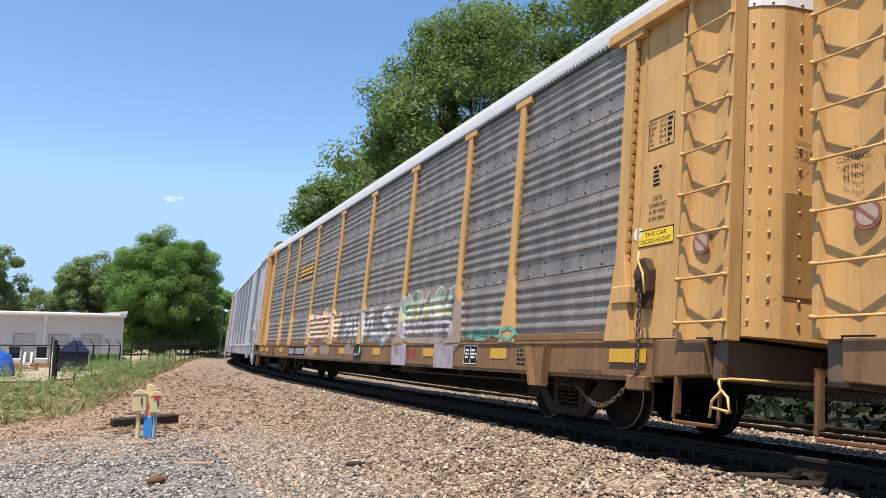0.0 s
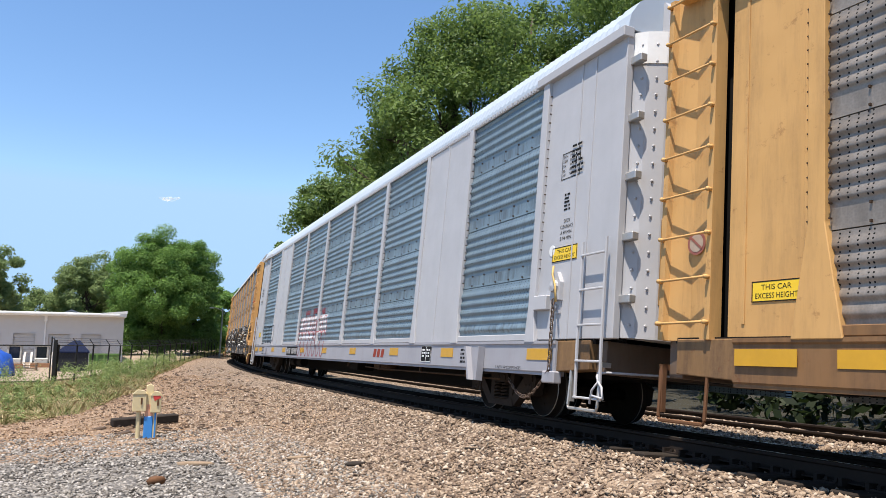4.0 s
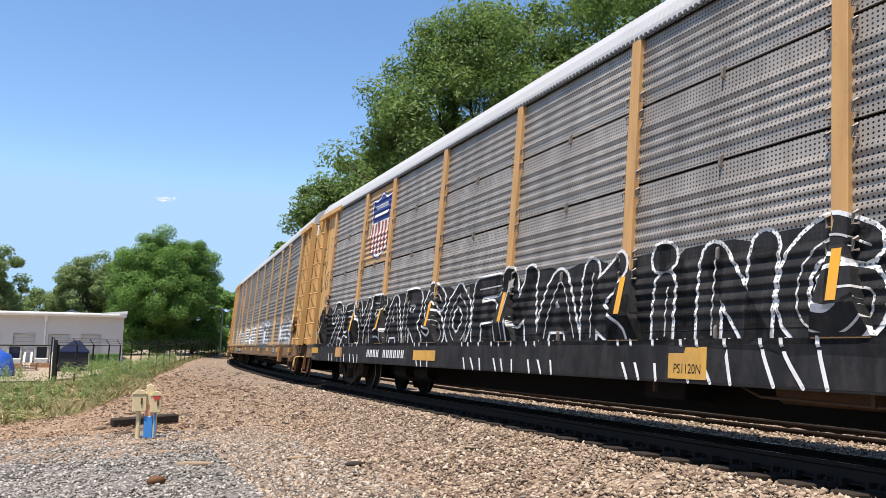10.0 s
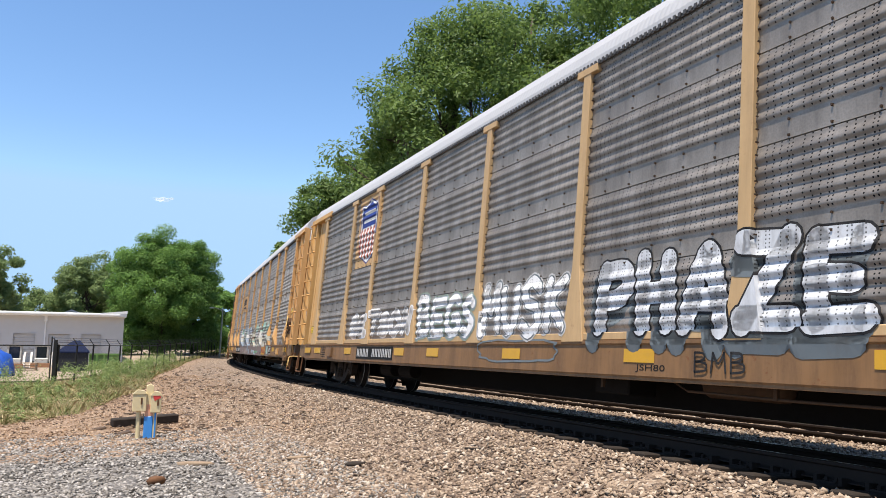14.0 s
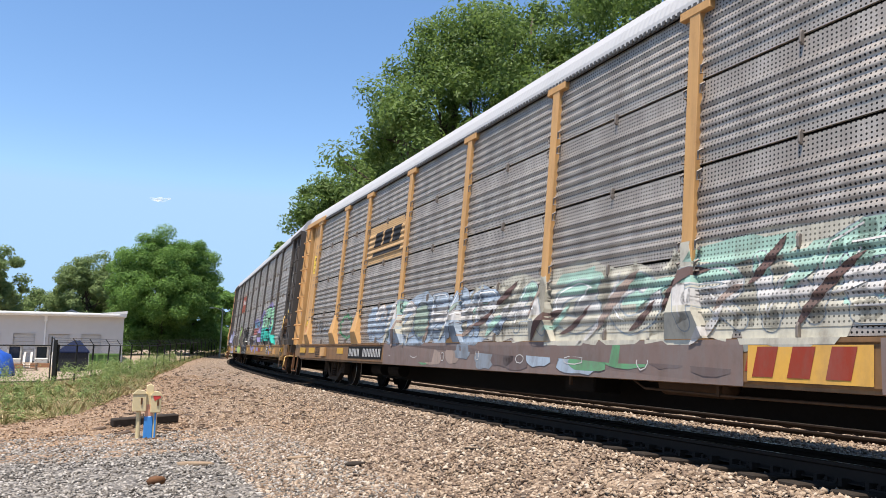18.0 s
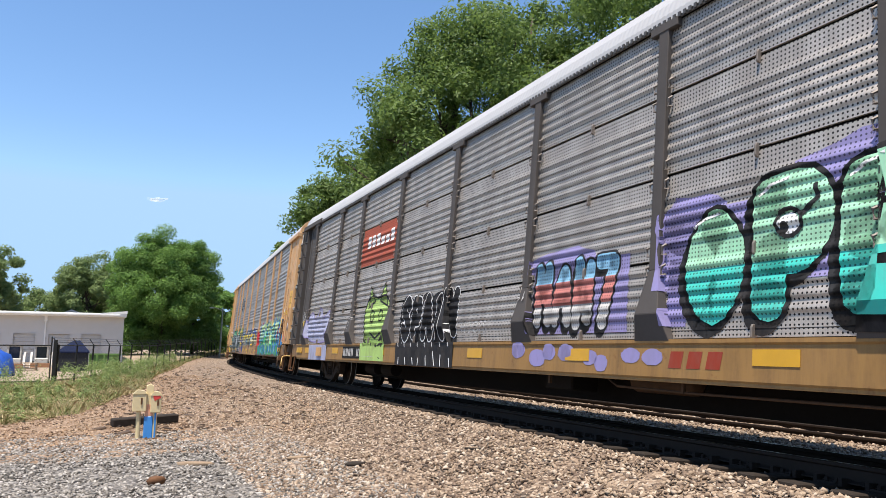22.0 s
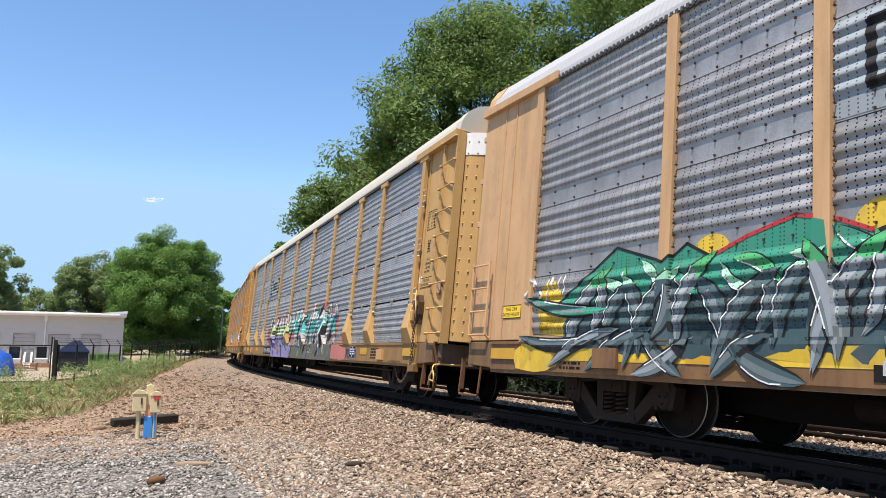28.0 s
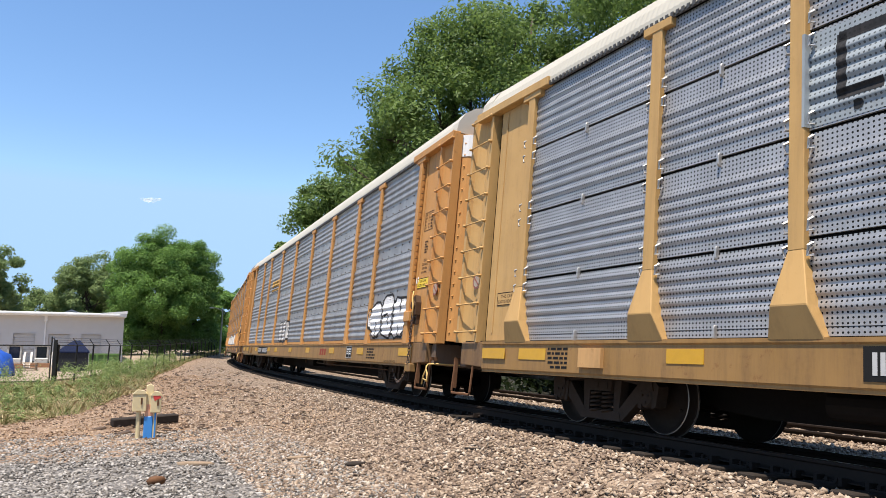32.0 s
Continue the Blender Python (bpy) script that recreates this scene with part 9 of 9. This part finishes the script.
    drape("graffiti_ground", [rect(-1.72, -3.95, 1.16, 2.12), blob(-2.4, 2.15, 0.8, 0.2, rng, 16), rect(-4.66, -4.95, 1.2, 1.95), blob(-5.0, 2.3, 0.5, 0.35, rng, 16), rect(-4.5, -9.0, 1.6, 2.45), blob(-7.3, 2.6, 0.9, 0.25, rng, 18)] + [blob(-1.5 - 0.42 * k + rng.uniform(-0.1, 0.1), rng.uniform(0.78, 0.94), rng.uniform(0.12, 0.24), rng.uniform(0.07, 0.13), rng, 22, 2.2, 0.06) for k in range(8)] + [blob(-8.8 - 0.2 * k, rng.uniform(0.75, 0.95), rng.uniform(0.08, 0.18), 0.09, rng, 20, 2.2, 0.07) for k in range(4)], INK["lilac"], c, s, 0.003, "lilac spray ground")
    throw_up(c, s, "MAN7", -1.75, -3.7, 1.22, 2.2, 0.2, None, "black", 41, 0.035, "black", (0.05, -0.08), ["dull_white", "salmon", "sky"])
    for k, (ch, a, b, hi) in enumerate((("O", -5.12, -5.58, 2.42), ("P", -6.0, -6.6, 2.62), ("E", -7.0, -7.6, 2.62), ("S", -8.05, -8.65, 2.62))):
        paths = painted_letter(ch, a, b, 1.42, hi - 0.2, None, 0, 0.04)
        drape("graffiti_outline", fat(paths, 0.52) + fat([[(x + 0.08, z - 0.1) for x, z in p] for p in paths], 0.48), INK["black"], c, s, 0.0055 + 0.0012 * k)
        two_tone("graffiti_fill", fat(paths, 0.41), 1.80, "teal", "mint", c, s, 0.0105 + 0.0012 * k)
        drape("graffiti_highlight", stroke([(a + 0.05, hi - 0.16), (a - 0.1, hi - 0.08), (a - 0.3, hi - 0.05)], 0.03), INK["white"], c, s, 0.0165)
    drape("graffiti_eye", [blob(-6.3, 2.12, 0.13, 0.11, rng, 14, 2, 0.05)], INK["white"], c, s, 0.018)
    drape("graffiti_eye_rim", loop(blob(-6.3, 2.14, 0.15, 0.13, rng, 14, 2, 0.05), 0.04) + [blob(-6.25, 2.1, 0.05, 0.06, rng, 10, 2, 0)] + stroke([(-6.45, 2.2), (-6.62, 2.32), (-6.6, 2.45)], 0.05), INK["black"], c, s, 0.0195)
    drape("graffiti_fill", [[(-8.9, 1.2), (-9.35, 1.25), (-9.3, 2.1), (-9.05, 1.9)], [(-9.0, 1.25), (-10.1, 1.0), (-9.6, 1.5)]], INK["teal"], c, s, 0.0055)
    crown = smooth_path([(11.78, 1.3), (11.8, 1.85), (11.4, 2.02), (10.95, 1.80), (10.5, 2.14), (10.05, 1.82), (9.6, 2.0), (9.22, 1.86), (9.2, 1.4), (9.7, 1.14), (11.2, 1.14), (11.78, 1.3)], 3)
    drape("graffiti_fill", [[crown[0], crown[k], crown[k + 1]] for k in range(1, len(crown) - 1)], INK["lilac_pale"], c, s, 0.004, "pale lilac crown-shaped fill")
    drape("graffiti_outline", stroke(crown, 0.04), INK["lilac"], c, s, 0.007)
    drape("graffiti_ground", [rect(11.2, 9.25, 0.605, 1.04)], INK["lilac_pale"], c, s, 0.003, "pale lilac overpaint on the sill")
    scribble(c, s, -12.1, -12.85, 1.25, 1.7, 5, "white", 95, 0.018)
    scribble(c, s, 12.75, 12.3, 1.75, 2.1, 4, "white", 96, 0.018)
    scribble(c, s, 12.7, 12.2, 1.30, 1.55, 4, "sky", 97, 0.03)
    for p in (8.95, 6.95, -1.55):
        scribble(c, s, p + 0.25, p - 0.1, 1.4, 1.8, 3, "dull_white", 98, 0.014)
    c, s = CARS[7], SPECS[7]
    bracket_logo(c, s, 6.98, 4.38, 3.0, 3.95)
    rng = random.Random(91)
    # front half: tall letters, lime over mint over green, rimmed in deep blue
    drape("graffiti_ground", [blob(-5.9 - 1.02 * k, 1.36, 0.70, 0.62, random.Random(k + 20), 20, 3, 0.1) for k in range(7)] + spikes(-5.6, -12.3, 1.92, 0.34, 8, rng), INK["azure"], c, s, 0.003, "bright blue spray ground")
    drape("graffiti_ground", [blob(-5.4 - 0.62 * k, 0.84, 0.42, 0.17, random.Random(k + 80), 16, 3, 0.25) for k in range(12)], INK["green"], c, s, 0.003, "green lower fade on the sill")
    drape("graffiti_ground", [blob(x, z, r, h, rng, 18, 2.2, 0.3) for x, z, r, h in ((-4.9, 1.3, 0.25, 0.4), (-5.9, 1.85, 0.2, 0.22), (-7.2, 1.98, 0.14, 0.14), (-8.6, 2.05, 0.16, 0.14), (-4.5, 1.6, 0.14, 0.3), (-5.0, 0.84, 0.25, 0.14))], INK["red"], c, s, 0.004, "red spray patches")
    drape("graffiti_ground", [blob(x, z, r, h, rng, 18, 2.2, 0.3) for x, z, r, h in ((-12.98, 1.3, 0.09, 0.16), (-12.84, 1.24, 0.06, 0.10))], INK["salmon"], c, s, 0.004, "red overspray on the corner")
    wild_piece(c, s, -5.4, -8.6, 1.0, 2.1, 3, ["green", "mint", "lime_pale"], "azure", 51, None, 0.05, "cream")
    wild_piece(c, s, -8.7, -12.2, 1.0, 2.12, 3, ["green", "mint", "lime_pale"], "azure", 56, None, 0.05, "cream")
    blades(c, s, -5.7, -12.1, 1.2, 1.72, 14, ["lime_pale", "mint", "azure", "lime_pale", "green"], "azure", 57, 0.52, 0.2, 2.2, 0.02, "cream")
    blades(c, s, -5.4, -12.5, 0.74, 0.98, 20, ["azure", "green", "azure", "mint"], None, 58, 0.45, 0.15, 1.6)
    blades(c, s, -6.4, -11.6, 1.3, 1.6, 3, ["red", "gold_sun", "red"], "navy", 59, 0.4, 0.14, 2.0, 0.015)
    # middle: thin blue, cream and yellow letters over a brown ground
    drape("graffiti_ground", [rect(4.3, -4.3, 0.605, 1.06)], INK["rust"], c, s, 0.003, "brown overpaint on the sill")
    drape("graffiti_ground", [blob(3.6 - 1.1 * k, 1.4, 0.6, 0.4, random.Random(k + 50), 20, 2.4, 0.2) for k in range(7)], INK["grey"], c, s, 0.003, "dark spray ground")
    wild_piece(c, s, 4.2, -3.8, 1.10, 1.92, 6, ["cream", "yellow", "blue"], "brown_dark", 52, None, 0.04, "cream")
    blades(c, s, 4.1, -3.9, 1.15, 1.75, 16, ["yellow", "sky", "cream", "olive", "blue"], "brown_dark", 60, 0.6, 0.11, 1.6, 0.015)
    blades(c, s, 4.2, -4.2, 0.72, 0.95, 16, ["gold_sun", "brown_dark", "olive", "gold_sun"], None, 61, 0.8, 0.12, 0.8)
    # rear: grey swept blades under a green mantle, before yellow discs
    drape("graffiti_ground", [blob(5.14, 1.52, 0.55, 0.56, random.Random(4), 24, 2, 0.02), blob(6.55, 2.02, 0.24, 0.20, random.Random(5), 20, 2, 0.02), blob(8.4, 2.0, 0.24, 0.16, random.Random(6), 20, 2, 0.02), blob(11.3, 1.55, 0.3, 0.35, random.Random(7), 16, 2, 0.1), blob(11.55, 0.83, 0.55, 0.19, random.Random(9), 16, 3, 0.1), rect(11.0, 6.5, 0.80, 1.03), blob(8.8, 1.25, 2.6, 0.18, random.Random(8), 20, 3, 0.1)], INK["gold_sun"], c, s, 0.003, "yellow painted discs and ground")
    peaks = [(11.2, 1.5), (9.93, 2.19), (9.06, 1.92), (8.75, 2.1), (8.4, 1.92), (7.37, 2.2), (6.59, 1.94), (6.0, 2.1), (5.7, 1.62)]
    drape("graffiti_ground", [[peaks[k], peaks[k + 1], (peaks[k + 1][0], 1.5), (peaks[k][0], 1.5)] for k in range(len(peaks) - 1)], INK["green_deep"], c, s, 0.0045)
    drape("graffiti_outline", stroke(smooth_path(peaks[4:7], 2), 0.04), INK["red"], c, s, 0.008)
    drape("graffiti_outline", stroke(peaks[:5], 0.035) + stroke(peaks[6:], 0.035), INK["black"], c, s, 0.007)
    drape("graffiti_ground", [blob(10.4 - 0.75 * k, 1.22, 0.55, 0.36, random.Random(k + 30), 16, 3, 0.15) for k in range(7)], INK["slate"], c, s, 0.006, "dark teal body of the letters")
    blades(c, s, 10.2, 5.7, 1.62, 1.86, 10, ["mint", "green", "mint", "green_deep"], "black", 62, 0.6, 0.12, -0.8, 0.016, "white")
    k = 0
    for x, out, back in ((9.95, 1.0, 0.55), (8.75, 0.9, 0.6), (7.45, 0.85, 0.55), (6.35, 0.8, 0.4)):
        for dx, end, bend, w in ((0.05, out, 0.16, 0.22), (-0.15, -back, -0.12, 0.24), (-0.45, 0.1, 0.20, 0.2), (0.25, out * 0.45, -0.14, 0.18)):
            swept_leg(c, s, (x + dx, 1.98 - 0.12 * (k % 3)), (x + end, 0.74 + 0.11 * (k % 4)), bend, w, 0.0125 + 0.0012 * (k % 5), "slate" if k % 3 else "smoke", "mint" if k % 3 == 1 else "green")
            k += 1
    for a, b, bend, w, low in (((10.0, 1.45), (11.88, 1.68), -0.10, 0.13, "green_deep"), ((10.1, 1.15), (11.96, 1.13), -0.14, 0.14, "slate"), ((9.8, 1.2), (11.2, 0.70), 0.1, 0.15, "smoke"), ((9.2, 1.2), (10.4, 0.66), 0.1, 0.15, "slate"), ((8.6, 1.1), (9.5, 0.66), -0.08, 0.16, "smoke"), ((7.6, 1.1), (8.3, 0.66), 0.08, 0.15, "slate"), ((9.4, 1.2), (8.7, 0.66), 0.06, 0.15, "slate"), ((6.0, 1.62), (4.95, 1.84), 0.10, 0.14, "slate"), ((6.2, 1.55), (4.41, 0.66), -0.16, 0.24, "smoke"), ((8.1, 1.0), (7.2, 0.66), 0.08, 0.18, "slate")):
        swept_leg(c, s, a, b, bend, w, 0.0195, low)
    drape("graffiti_fill", [blob(6.03, 1.46, 0.2, 0.2, random.Random(3), 16, 2, 0.03)], INK["slate"], c, s, 0.0255)
    drape("graffiti_highlight", loop(blob(6.03, 1.46, 0.21, 0.21, random.Random(3), 16, 2, 0.03), 0.018), INK["white"], c, s, 0.027)
    drape("graffiti_ground", [blob(4.22, 1.75, 0.2, 0.3, rng, 14, 3, 0.1), blob(4.15, 0.98, 0.25, 0.25, rng, 14, 3, 0.1)], INK["olive"], c, s, 0.006, "olive green spray patch")
    drape("graffiti_ground", [rect(4.35, 2.4, 0.63, 1.02), blob(3.6, 1.4, 0.7, 0.4, rng, 16, 3, 0.1)], INK["navy"], c, s, 0.006, "navy lower fade")
    scribble(c, s, 11.9, 10.9, 1.6, 1.95, 7, "white", 54, 0.02)
    scribble(c, s, 2.9, 2.1, 2.0, 2.2, 4, "white", 55, 0.025)
    edge = part("door_edge", Geo().box(-14.04, -13.74, 1.28, 1.375, 1.14, 4.95), s.get("door", SILVER), c, "folded edge of the end door", bevel=0.01)
    lines = []
    for text, z in (("NO WELDING", 2.80), ("ON DOORS", 2.72), ("CLOSE", 2.44), ("AND LOCK", 2.36), ("DOORS", 2.28), ("BEFORE", 2.20), ("MOVING", 2.12), ("CAR", 2.04)):
        w = 0.0125 * len(text)
        lines += word(text, -13.89 + w, -13.89 - w, z, z + 0.05)
    lines += bars(-13.8, -13.98, 1.72, 1.92, 4, 4) + bars(-13.8, -13.98, 3.2, 3.6, 5, 6)
    lettered(c, s, edge, lines, BLACK_PAINT, 1.3775, "door_lettering", "black stencilled door instructions")
    for k in range(5):
        part("hinge", Geo().box(-13.84, -13.70, 1.375, 1.41, 1.45 + 0.72 * k, 1.57 + 0.72 * k), GALV, edge, bevel=0.008)
    for z in (1.5, 2.9, 3.9):
        part("door_bolt", Geo().lathe([(0.0, 0.03), (0.03, 0.025), (0.04, 0.0)], lambda a, b, o, z=z: (-13.98 + a, 1.375 + o, z + b), 10), RUSTY, edge)
    part("lock_rod", Geo().tube([(-14.0, 1.40, 1.2), (-14.0, 1.40, 2.0)], 0.014, 6), GALV, edge)
    c, s = CARS[8], SPECS[8]
    bracket_logo(c, s, 6.98, 4.38, 3.0, 3.92)
    rng = random.Random(19)
    drape("graffiti_ground", [blob(5.6, 1.45, 0.4, 0.36, random.Random(14), 20, 2, 0.15), blob(3.4, 1.95, 0.35, 0.22, random.Random(15), 20, 2, 0.25), blob(2.0, 1.95, 0.3, 0.2, random.Random(16), 18, 2, 0.25), blob(0.6, 1.4, 0.5, 0.42, random.Random(13), 18, 2, 0.2), blob(-1.0, 2.05, 0.4, 0.25, random.Random(17), 18, 2, 0.2), blob(-3.1, 2.1, 0.45, 0.22, random.Random(18), 18, 2, 0.2), blob(-4.3, 2.2, 0.4, 0.2, random.Random(12), 18, 2, 0.1), blob(-5.7, 1.6, 0.6, 0.5, random.Random(19), 18, 2, 0.2), [(-6.4, 1.08), (-7.3, 1.08), (-6.7, 1.45)], blob(5.55, 1.4, 0.35, 0.3, random.Random(20), 14, 4, 0.05), rect(3.9, 3.1, 1.95, 2.2), rect(2.2, 1.7, 2.1, 2.3), blob(-6.3, 0.84, 0.55, 0.2, random.Random(21), 16, 3, 0.12), blob(-7.0, 0.82, 0.4, 0.18, random.Random(22), 16, 3, 0.2)], INK["salmon"], c, s, 0.003, "salmon-red spray patches")
    drape("graffiti_ground", [rect(4.46, 0.43, 0.605, 1.04), blob(3.2, 1.22, 1.8, 0.25, random.Random(3), 18, 4)], INK["lilac"], c, s, 0.004, "lilac lower fade")
    drape("graffiti_ground", [rect(0.15, -5.8, 0.605, 1.04)], INK["grey_warm"], c, s, 0.004, "grey lower fade")
    wild_piece(c, s, 5.4, 1.0, 1.04, 2.2, 5, ["lilac", "lime_pale", "white"], "black", 61, None, 0.07)
    wild_piece(c, s, 0.9, -5.9, 1.04, 2.26, 6, ["dull_white", "teal_bright", "white"], "black", 62, None, 0.05)
    blades(c, s, 5.2, 1.2, 1.25, 1.8, 10, ["black", "lime_pale", "white", "black"], None, 64, 0.6, 0.12, 1.6)
    blades(c, s, 0.7, -5.8, 1.2, 2.05, 26, ["black", "teal_bright", "white", "black", "teal", "dull_white"], "black", 65, 0.8, 0.17, 1.1, 0.015)
    blades(c, s, 0.2, -5.7, 0.78, 0.98, 12, ["black", "smoke", "olive", "smoke"], None, 66, 0.4, 0.13, 1.4)
    blades(c, s, 4.0, 0.3, 0.76, 0.98, 8, ["black", "lilac_pale"], None, 67, 0.42, 0.1, -1.4)
    drape("graffiti_tag", fat([p for k, ch in enumerate("RETRO") for p in painted_letter(ch, -7.5 - 0.2 * k, -7.66 - 0.2 * k, 0.72, 0.92)], 0.03), INK["navy"], c, s, 0.008, "small dark blue tag on the sill")
    drape("graffiti_tag", fat([p for k, ch in enumerate("HIFI") for p in painted_letter(ch, -5.6 - 0.16 * k, -5.72 - 0.16 * k, 1.75, 1.95)], 0.03), INK["navy"], c, s, 0.019)
    g = Geo()
    for p in loop(blob(0.55, 3.35, 0.34, 0.4, rng, 18, 2, 0.05), 0.08) + fat([q for k, ch in enumerate("PSCUGREH") for q in painted_letter(ch, 0.95 - 0.24 * (k % 3), 0.76 - 0.24 * (k % 3), 2.5 - 0.3 * (k // 3), 2.74 - 0.3 * (k // 3))], 0.05):
        g.add([(-14.056 - 0.03 * min(max((0.9 - y) / 0.9, 0), 1), y, z) for y, z in p], [tuple(range(len(p)))])
    ob = part("graffiti_tag", g, INK["black"]["B"], c, "black spray lettering on the end door")
    ob["kind"] = "stuff"
    ob.matrix_basis = pose(s.get("shift", 0.0), 0, 0)
    c, s = CARS[9], SPECS[9]
    block_logo(c, s, 6.5, 4.0, 3.2, 3.9, None, "gold")
    bubble_piece(c, s, -9.7, -12.1, 1.12, 2.1, 3, "white", "black", 71, None, 0.05)
    bubble_piece(c, s, 2.9, 0.9, 1.14, 2.0, 3, "dull_white", "black", 72, "white", 0.06)
    c, s = CARS[10], SPECS[10]
    bubble_piece(c, s, 6.5, -6.5, 1.14, 1.8, 9, "dull_white", "grey", 81, None, 0.05)
    c, s = CARS[0], SPECS[0]
    lettered(c, s, c, word("DECK", 13.52, 13.40, 2.62, 2.67) + word("CLEARANCE", 13.60, 13.30, 2.54, 2.59) + word("89 MIN", 13.54, 13.36, 2.46, 2.51) + word("94 MIN", 13.54, 13.36, 2.38, 2.43), BLACK_PAINT, 1.504, "clearance_stencil")


decorate()


# ---- what moves ----
def motions():
    for index, car in WAGONS:
        walk(car, [(t, wagon_pose(index, t)) for t in [k * 1.0 for k in range(33)]])
    walk(CLOUD, [(0.0, cloud_pose(151.4, 1586.8, 299.2)), (16.0, cloud_pose(131.8, 1596.0, 297.8)), (32.0, cloud_pose(112.3, 1605.1, 296.4))])
    walk(SUV, [(t, road_pose(q)) for t, q in ((0.0, -140), (20.0, 80.8), (22.5, 104.6), (23.0, 111.3), (23.5, 119.8), (24.0, 126.2), (24.5, 131.4), (25.5, 143), (32.0, 225))])
    walk(BLUE_CAR, [(t, road_pose(q)) for t, q in ((0.0, -145), (20.0, 34), (23.0, 70.2), (24.0, 83.6), (27.5, 123.9), (28.0, 129.0), (28.5, 133.9), (29.5, 145), (32.0, 175))])
    walk(GREY_CAR, [(t, road_pose(q)) for t, q in ((0.0, -148), (20.0, -40), (24.0, 18.4), (27.5, 95.6), (28.0, 103.2), (28.5, 110.7), (29.0, 116.9), (29.5, 124.7), (30.0, 131.4), (31.0, 143), (32.0, 156))])
    step = 2 / FPS
    times = [k * step for k in range(int(32 / step) + 1)]
    for index, ws, dx in WHEELS:
        walk(ws, [(t, pose(dx, 0, 0.425) @ Matrix.Rotation(-travel(t) / 0.425, 4, "Y")) for t in times])


motions()
